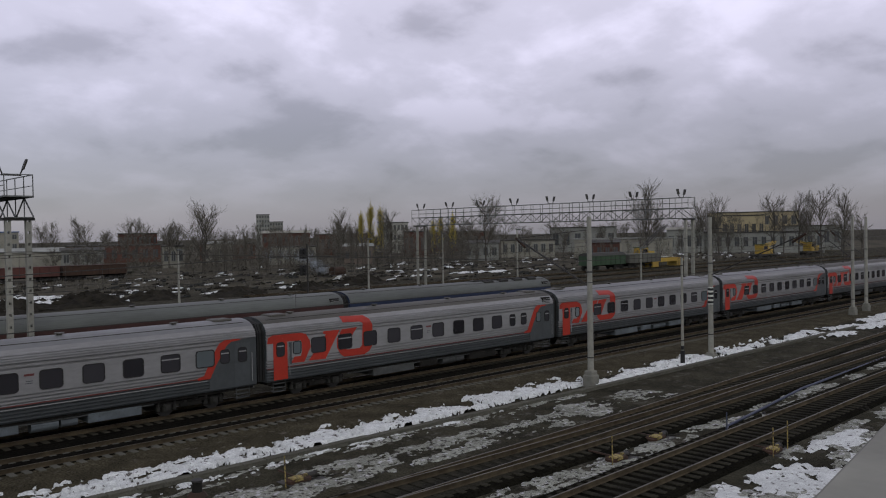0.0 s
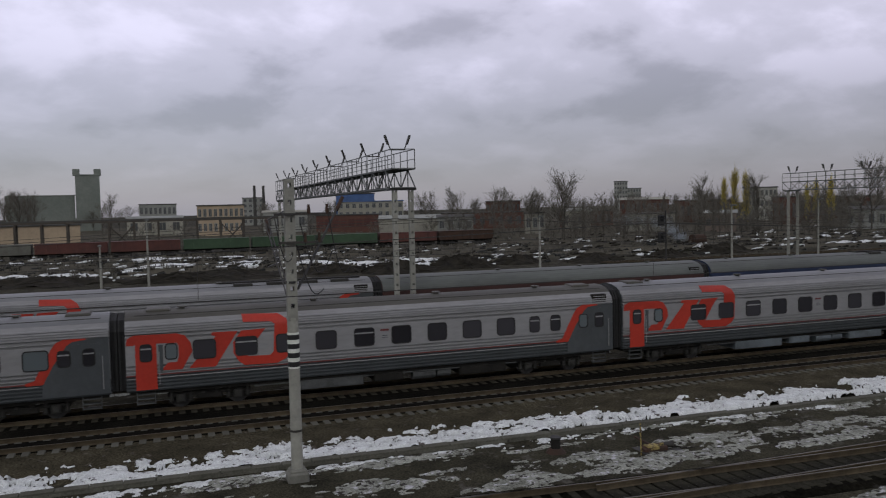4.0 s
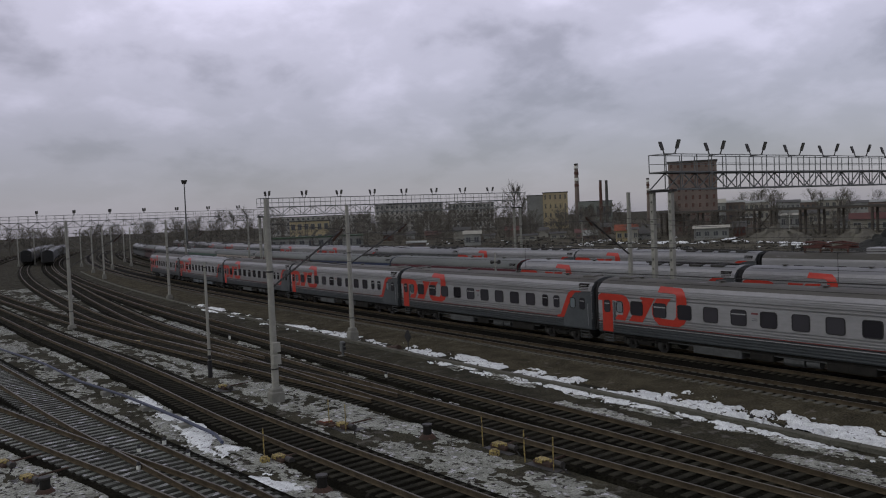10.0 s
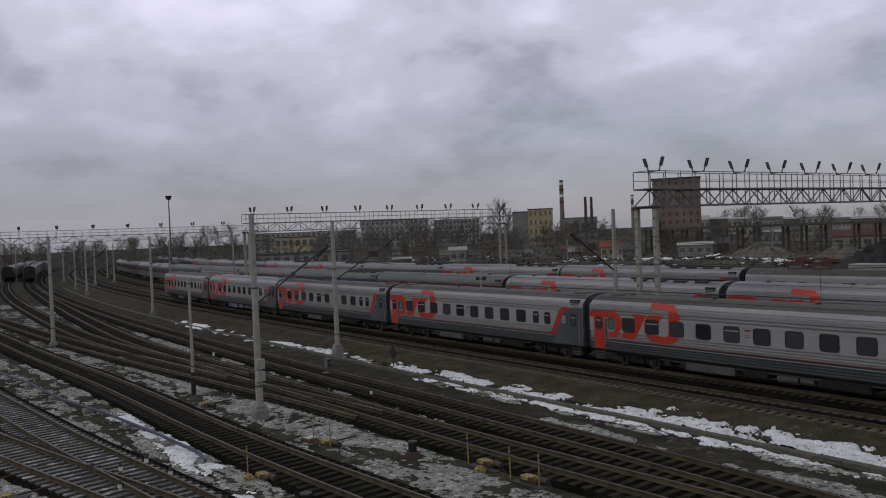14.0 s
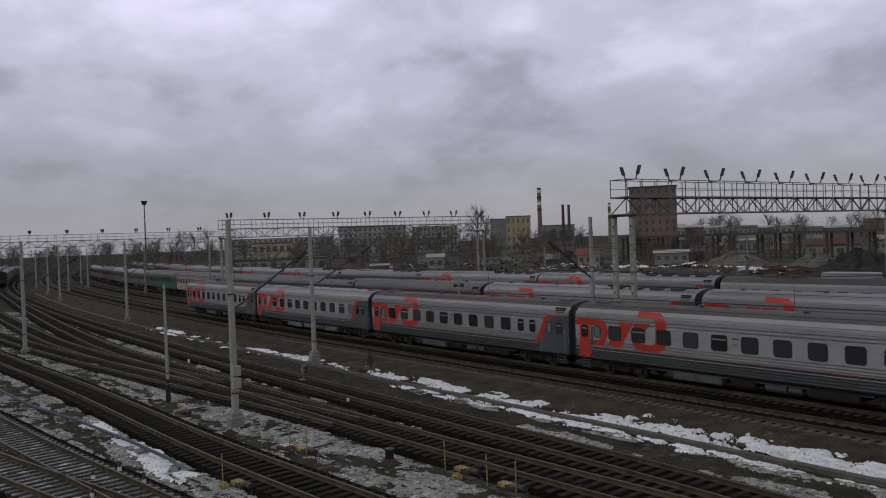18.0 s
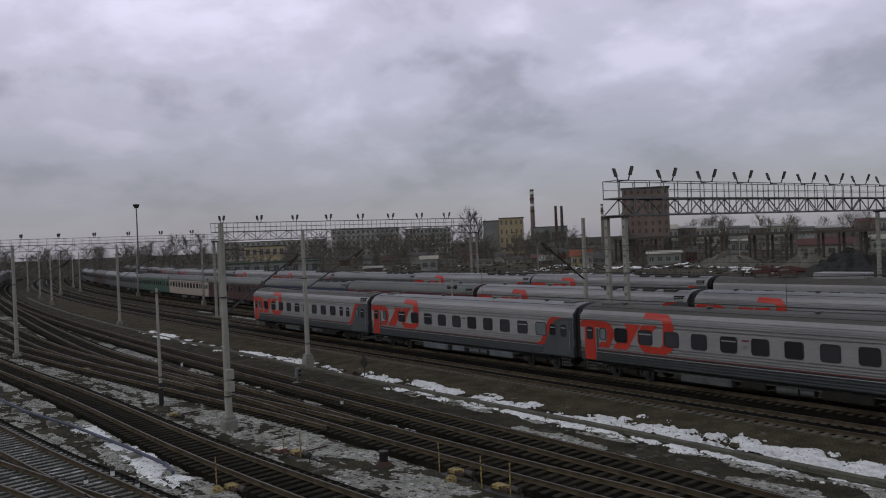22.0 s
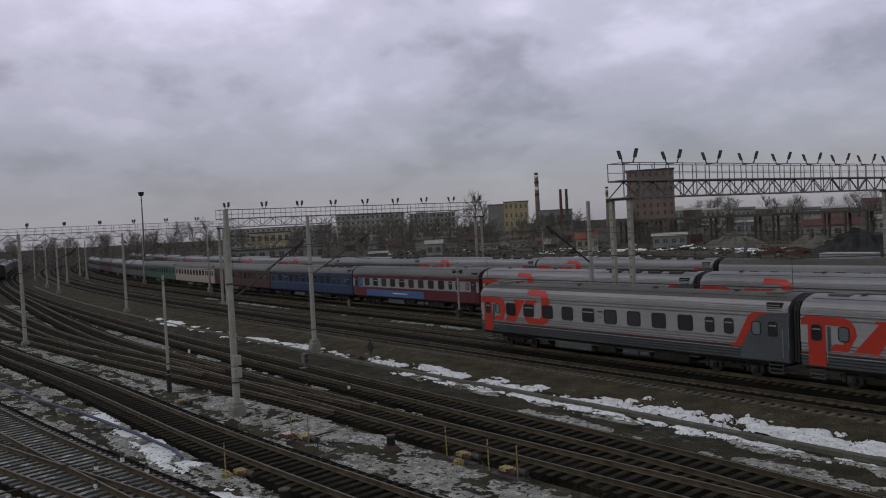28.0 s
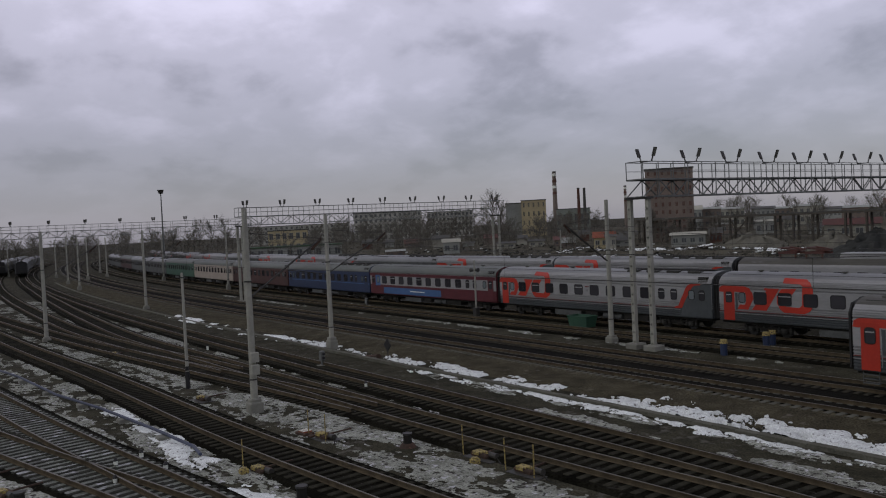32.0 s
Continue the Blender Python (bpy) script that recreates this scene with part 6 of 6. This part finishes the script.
lookout = part("lookout_cab", Shape().add(v, [tuple(range(n)), tuple(range(2 * n - 1, n - 1, -1))] + [(k, n + k, n + (k + 1) % n, (k + 1) % n) for k in range(n)]), M["silver"], ec, "pale grey lookout cab with sloping ends")
for a0, a1 in ((5.78, 6.55), (6.75, 7.5)):
    part("cab_window", Shape().box(a0, -1.745, 3.22, a1, -1.70, 3.72, bevel=0.02), M["curtain"], lookout)
    part("window_frame", Shape().box(a0 - 0.05, -1.735, 3.17, a1 + 0.05, -1.71, 3.77), M["under"], lookout)
part("windscreen", Shape().add([(7.85, -1.735, 3.74), (8.3, -1.735, 3.48), (8.5, -1.735, 3.22), (8.1, -1.735, 3.22), (7.85, -1.715, 3.74), (8.3, -1.715, 3.48), (8.5, -1.715, 3.22), (8.1, -1.715, 3.22)], [(3, 2, 1, 0), (4, 5, 6, 7), (0, 1, 5, 4), (1, 2, 6, 5), (2, 3, 7, 6), (3, 0, 4, 7)]), M["curtain"], lookout)


cx = thing("freight_container", "blue freight container beside dark scrap", "container", pose(-22.6, 104, GROUND))
part("box", Shape().box(-2.2, -1.2, 0, 2.2, 1.2, 1.5), M["cargoblue"], cx)
for k in range(7):
    part("rib", Shape().box(-2.1 + 0.63 * k, -1.26, 0.12, -1.85 + 0.63 * k, -1.2, 1.4), M["cargoblue"], cx)
scr = Shape()
for k in range(60):
    x, y = rg.uniform(-7, 5), rg.uniform(-2, 2)
    scr.bar((x, y, rg.uniform(-0.2, 0.8)), (x + rg.uniform(-2, 2), y + rg.uniform(-1, 1), rg.uniform(0.2, 1.3)), rg.uniform(0.08, 0.4), sides=5)
solid("scrap_heap", scr, M["under"], "heap of dark scrap metal on waste ground", "scrap heap", pose(-31.5, 105, GROUND), kind="stuff")
solid("scrap_tank", Shape().bar((-3.0, 0, 1.9), (3.0, 0.3, 1.7), 1.35, sides=16).bar((-3.1, 0, 1.9), (-2.9, 0, 1.9), 1.5, sides=16).box(-2.2, -0.5, -0.1, -1.6, 0.5, 1.5).box(1.6, -0.5, -0.1, 2.2, 0.5, 1.4), M["rust"], "rusty brown tank lying on blocks among scrap metal", "tank", pose(-31.2, 102, GROUND))
rw = thing("timber_pile", "pile of old grey sleepers on waste ground", "timber pile", pose(84, 118, GROUND))
for k in range(26):
    x = rg.uniform(-9, 9)
    part("timber", Shape().bar((x, rg.uniform(-1, 1), rg.uniform(0, 0.6)), (x + rg.uniform(-3, 3), rg.uniform(-1, 1), rg.uniform(0.1, 1.1)), rg.uniform(0.1, 0.35), sides=5), M["sleeper"], rw)

# heaps
def heap(x, y, r, h, mt, label, seed, ry=None):
    v, f, n = [], [], 40
    for k in range(15):
        q = k / 14
        for j in range(n):
            a = 2 * math.pi * j / n
            wob = 1 + 0.42 * noise.fractal(Vector((math.cos(a) * 1.7, math.sin(a) * 1.7, seed + q * 1.3)), 0.8, 2.1, 5)
            rr = (1 - q) * wob
            z = h * math.sin(q * math.pi / 2) ** 1.1 * (1 + 0.5 * noise.fractal(Vector((math.cos(a) * 2.4 * (1.2 - q), math.sin(a) * 2.4 * (1.2 - q), seed + 4)), 0.7, 2.1, 5))
            v.append((math.cos(a) * r * rr, math.sin(a) * (ry or r) * rr, z - 0.2))
    for k in range(14):
        for j in range(n):
            f.append((k * n + j, k * n + (j + 1) % n, (k + 1) * n + (j + 1) % n, (k + 1) * n + j))
    solid({"coal": "coal_mound", "sand": "gravel_mound", "dirt": "earth_mound"}[mt], mesh_of("mound", v, f, M[mt], smooth=False), None, label, "mound", pose(x, y, GROUND), "mounds")


heap(-68, 137, 10, 4.0, "coal", "black heap of coal on waste ground", 1)
heap(-56, 134, 9, 3.0, "coal", "black heap of coal on waste ground", 2)
heap(-107, 160, 8, 3.4, "sand", "pale heap of gravel by the gallery", 3)
heap(-84, 152, 7.5, 3.4, "sand", "pale heap of gravel by the gallery", 4)
heap(-45, 142, 10, 2.6, "sand", "wide low bank of pale gravel on waste ground", 5, 5)
for k, (x, y, r, h) in enumerate(((40, 110, 6, 2.6), (50, 113, 5, 1.9), (30, 108, 7, 2.0), (62, 110, 6, 1.7), (8, 112, 10, 1.5), (-14, 114, 11, 1.5), (22, 112, 6, 1.7), (76, 112, 5, 1.6), (-30, 118, 9, 1.6), (1, 110, 6, 1.6), (90, 116, 6, 2.2))):
    heap(x, y, r, h * 0.72, "dirt", "dark heap of earth on waste ground", 20 + k, r * 0.6)


# bare trees
def tree_meshes(seed, h, lean, limbs=18, twigs="twig", thick=0.05, low=0.22, fine=8):
    """A tapered trunk with rising limbs, branches and fine twigs. lean: how far the limbs lean out from the trunk, in degrees."""
    rnd = random.Random(seed)
    trunk, crown = Shape(), Shape()
    pts = [Vector((rnd.gauss(0, 0.02) * h * k / 5, rnd.gauss(0, 0.02) * h * k / 5, h * 0.93 * k / 5 - 0.3)) for k in range(6)]
    wide = h * 0.026
    for k in range(5):
        trunk.bar(pts[k], pts[k + 1], wide * (1 - 0.17 * k), sides=6, w2=wide * (1 - 0.17 * (k + 1)))

    def away(d, deg):
        g = rnd.uniform(0, 6.283)
        side = d.cross(Vector((math.cos(g), math.sin(g), 0.3))).normalized()
        a = radians(deg)
        return (d * math.cos(a) + side * math.sin(a) + Vector((0, 0, 0.12))).normalized()

    for k in range(limbs):
        q = low + (0.97 - low) * (k + rnd.random()) / limbs
        j = min(4, int(q * 5))
        p = pts[j].lerp(pts[j + 1], q * 5 - j)
        length = h * (0.13 + 0.27 * math.sin(math.pi * min(1, (1.1 - q) / 0.75) * 0.62)) * rnd.uniform(0.7, 1.1)
        d = away(Vector((0, 0, 1)), lean * rnd.uniform(0.7, 1.25))
        trunk.bar(p, p + d * length, wide * 0.36, sides=4, w2=thick)
        for m in range(6):
            u = p + d * length * rnd.uniform(0.3, 1.0)
            e = away(d, rnd.uniform(20, 42))
            n = length * rnd.uniform(0.3, 0.55)
            crown.spike(u, u + e * n * 1.15, thick * 1.4)
            for _ in range(fine):
                x = u + e * n * rnd.uniform(0.1, 1.0)
                crown.spike(x, x + away(e, rnd.uniform(15, 55)) * n * rnd.uniform(0.4, 0.95), thick)
    return trunk.mesh("trunk", M["bark"]), crown.mesh("crown", M[twigs])


KINDS = [tree_meshes(k, 12, s, 20, thick=0.034) for k, s in ((1, 32), (2, 40), (3, 28), (4, 46), (5, 36))]
WILLOW = [tree_meshes(k, 12, 16, 30, "willow", 0.075, 0.06) for k in (11, 12)]
BUSH = [tree_meshes(k, 12, 46, 12, "twig", 0.055, 0.04, 7) for k in (21, 22, 23)]
TREE_N = [0]


def tree(az, d, el, kind=None, width=1.0, label="bare leafless tree on waste ground", into=None):
    """A tree at a bearing and distance, as high as its elevation says; into: the thicket that it is joined to."""
    x, y = at(az, d)
    h = max(2.0, up(el, d) - GROUND)
    TREE_N[0] += 1
    tr, cr = (kind or KINDS)[TREE_N[0] % len(kind or KINDS)]
    k = h / 11.5
    m = Matrix.LocRotScale((x, y, GROUND), Euler((0, 0, TREE_N[0] * 1.7)), (k * width, k * width, k))
    if into is not None:
        for i, me in enumerate((tr, cr)):
            into.add([m @ v.co for v in me.vertices], [tuple(p.vertices) for p in me.polygons], i)
        return
    t = thing("tree", label, "tree", m, "bare trees")
    part("trunk", tr, None, t)
    part("crown", cr, None, t)


def thicket(label, rows):
    """Far bare bushes and saplings, too many to count: count, bearings, distances, elevations, kinds."""
    s = Shape()
    for n, (a0, a1), (d0, d1), (e0, e1), kind, width in rows:
        for _ in range(n):
            tree(rt.uniform(a0, a1), rt.uniform(d0, d1), rt.uniform(e0, e1), kind, width, into=s)
    solid("thicket", s, [M["bark"], M["twig"]], label, "thicket", kind="stuff")


rt = random.Random(5)
for az, d, el in ((-27.3, 190, 1.8), (-23.0, 240, 1.0), (-25, 230, 0.7), (-36.4, 260, 1.2), (-39.9, 250, 1.3), (-57.6, 260, 2.7), (-46.5, 240, 2.2), (-67.0, 260, 1.7), (-69.6, 260, 1.6), (-62.1, 300, 1.7), (-68.3, 260, 2.0), (-18.0, 320, 0.9), (-19.6, 320, 1.0), (3.1, 380, 0.95), (22.7, 300, 1.85), (50.9, 420, 1.9), (-65.5, 280, 1.8), (-61, 300, 1.5), (23.8, 310, 1.4), (21.2, 310, 1.0)):
    tree(az, d, el)
    tree(az + rt.uniform(-0.6, 0.6), d + rt.uniform(-8, 20), el * rt.uniform(0.5, 0.8))
for az, el in ((-38.5, 1.4), (-37.8, 1.0), (-39.2, 1.2), (-43.4, 0.7), (-44.2, 0.8), (-42.8, 0.5)):
    tree(az, 255, el, WILLOW, 0.6, "slim yellow-twigged willow on waste ground")
for k in range(34):     # woods on the skyline behind the gallery
    tree(rt.uniform(7.5, 17.2), rt.uniform(360, 430), rt.uniform(0.7, 1.5), None, 1.2, label="bare tree in a wood on the skyline")
for k in range(30):
    tree(rt.uniform(-48, -20), rt.uniform(270, 350), rt.uniform(-0.2, 0.6))
for k in range(30):
    tree(rt.uniform(-71, -40), rt.uniform(270, 360), rt.uniform(-0.2, 0.8))
for k in range(24):
    tree(rt.uniform(18, 38), rt.uniform(215, 330), rt.uniform(-0.9, 0.5), label="bare tree behind an elevated gallery")
for k in range(30):
    tree(rt.uniform(40, 64), rt.uniform(250, 400), rt.uniform(-0.7, 0.4), label="bare tree on a slope behind the sidings")
thicket("bare brown bushes on a slope behind the sidings", ((70, (37, 64), (225, 330), (-1.2, -0.1), BUSH, 1.3), (30, (50, 66), (300, 480), (-0.3, 0.5), BUSH, 1.2)))
thicket("bare brown trees before a factory and flats on the skyline", ((26, (43.5, 52), (320, 420), (-0.1, 0.45), BUSH, 1.2), (30, (52, 62), (350, 480), (0.2, 0.85), BUSH, 1.3), (10, (36, 42), (215, 255), (-1.2, -0.2), None, 0.8)))
thicket("bare thin saplings on waste ground", ((55, (-46, -27), (160, 230), (-1.0, 0.4), None, 0.55), (20, (-68, -46), (180, 240), (-1.0, 0.2), None, 0.6)))
thicket("bare trees on a low hill on the skyline", ((34, (17, 37.5), (400, 500), (0.2, 0.9), None, 1.2), (20, (-20, 6), (420, 520), (0.1, 0.6), None, 1.3)))
thicket("bare brown bushes beside the western tracks", ((60, (62, 82), (240, 420), (-0.9, 0.15), BUSH, 1.2), (30, (62, 84), (360, 520), (0.0, 0.5), None, 1.2)))
thicket("dense bare bushes and saplings before the far stores", ((80, (-46, -19), (200, 300), (-1.2, 0.1), BUSH, 1.1), (60, (-72, -20), (310, 420), (0.1, 0.75), BUSH, 1.1)))
thicket("bare brown bushes on waste ground behind the sidings", ((60, (-47, -18), (180, 250), (-1.8, -0.6), BUSH, 1.2), (26, (-72, -47), (180, 240), (-2.0, -1.2), BUSH, 1.2), (26, (-18, 20), (215, 340), (-1.3, -0.5), BUSH, 1.2)))
thicket("far bare trees low on the western skyline", ((46, (60, 88), (430, 560), (0.0, 0.35), BUSH, 1.3),))
for az, el in ((71, 1.0), (69.3, 0.95), (70.2, 0.8), (72.5, 0.6), (74, 0.45), (67.8, 0.6), (76, 0.35)):
    tree(az, 420, el)

# a light mast far off, a junction signal, lamp posts and small clutter
mx, my = at(73.28, 260)
lm = thing("light_mast", "tall thin floodlight mast with a crown of lamps", "light mast", pose(mx, my, GROUND))
part("mast", Shape().bar((0, 0, 0), (0, 0, up(3.1, 260)), 0.6, sides=8, w2=0.3), M["steel"], lm)
part("lamp_ring", Shape().bar((0, 0, up(3.05, 260)), (0, 0, up(3.3, 260)), 1.2, sides=10, w2=2.0), M["darksteel"], lm)
sx, sy = at(-34.1, 110)
sg = thing("junction_signal", "black two-headed railway signal on a dark post", "signal", pose(sx, sy, GROUND))
part("post", Shape().bar((0, 0, 0), (0, 0, up(-0.4, 110)), 0.22, sides=8), M["darksteel"], sg)
for el in (-1.05, -2.2):
    z = up(el, 110)
    part("head", Shape().box(-1.25, -0.2, z - 0.7, -0.15, 0.2, z + 0.7, bevel=0.2), M["black"], sg)
    for q in (-0.4, 0.1, 0.5):
        part("lamp_hood", Shape().bar((-0.7, -0.2, z + q), (-0.7, -0.6, z + q), 0.34, sides=8), M["black"], sg)
for t_az, d, el in ((-25.6, 110, -0.8), (-43.5, 140, 0.0), (-48.7, 134, 0.2), (-57.1, 137, -1.2), (1.0, 104, -0.4), (3.9, 104, -2.0), (23.5, 180, 0.4), (46.3, 200, -0.6), (-38.3, 120, -0.3), (33, 200, -0.5)):
    px_, py_ = at(t_az, d)
    pt = thing("lamp_post", "thin grey concrete lamp post on waste ground", "lamp post", pose(px_, py_, GROUND), "lamp posts")
    hh = up(el, d) - GROUND
    part("shaft", Shape().bar((0, 0, -0.2), (0, 0, hh), 0.32, sides=8, w2=0.2), M["pole"], pt)
    part("lamp", Shape().box(-0.2, -0.9, hh - 0.1, 0.2, 0.1, hh + 0.08, bevel=0.04), M["steel"], pt)


# thin smoke from a fire on the waste ground, in drifting puffs of fine flecks
M["smoke"] = mat("pale_smoke", (0.40, 0.43, 0.52), (0.30, 0.325, 0.40), 0.5, 1.0, bump=0)
PUFFS = []
rs = random.Random(31)
for k, (az, d, z, wide, tall, count) in enumerate(((-35.1, 176, 1.0, 1.5, 0.9, 2200), (-34.7, 177, 2.3, 1.6, 1.1, 1900), (-33.9, 178, 3.6, 2.8, 1.3, 1500), (-32.4, 182, 4.4, 4.5, 1.6, 1200))):
    fl = Shape()
    for _ in range(count):
        a = Vector((rs.gauss(0, wide * 0.5), rs.gauss(0, 0.6), rs.gauss(0, tall * 0.5)))
        fl.spike(a, a + Vector((rs.uniform(-0.12, 0.12), rs.uniform(-0.05, 0.05), rs.uniform(-0.06, 0.14))), rs.uniform(0.03, 0.08))
    x, y = at(az, d)
    puff = solid("smoke_puff", fl, M["smoke"], "thin pale blue smoke drifting over waste ground", "smoke", pose(x, y, z), "smoke puffs", kind="stuff")
    PUFFS.append((puff, x, y, z, 0.05 + 0.05 * k))
solid("rusty_drum", Shape().bar((-1.4, 0, 1.0), (1.4, 0.3, 1.0), 2.0, sides=14).bar((-1.55, -0.02, 1.0), (-1.4, 0, 1.0), 2.1, sides=14), M["rust"], "large rusty drum lying on waste ground", "drum", pose(*at(-36.2, 172), humps(*at(-36.2, 172)) - 0.1))


# ---- what moves ----
def motions():
    for puff, x, y, z, speed in PUFFS:
        walk(puff, [(0.0, pose(x, y, z)), (32.0, pose(x - 32 * speed, y, z + 16 * speed))])
    for k, c in TRAIN:
        rows = []
        for q in range(33):
            rows.append((float(q), coach_at(HEAD0 + rolled(q) + (k + 0.5) * PITCH, MAIN_Y)))
        walk(c, rows)
        for wheels in [o for o in c.children_recursive if o.name.startswith("wheelset")]:
            q = wheels.location.x
            walk(wheels, [(s / 10, pose(q, 0, 0.475, 0, math.degrees(rolled(s / 10) / 0.475) % 360, 0)) for s in range(321)])


motions()
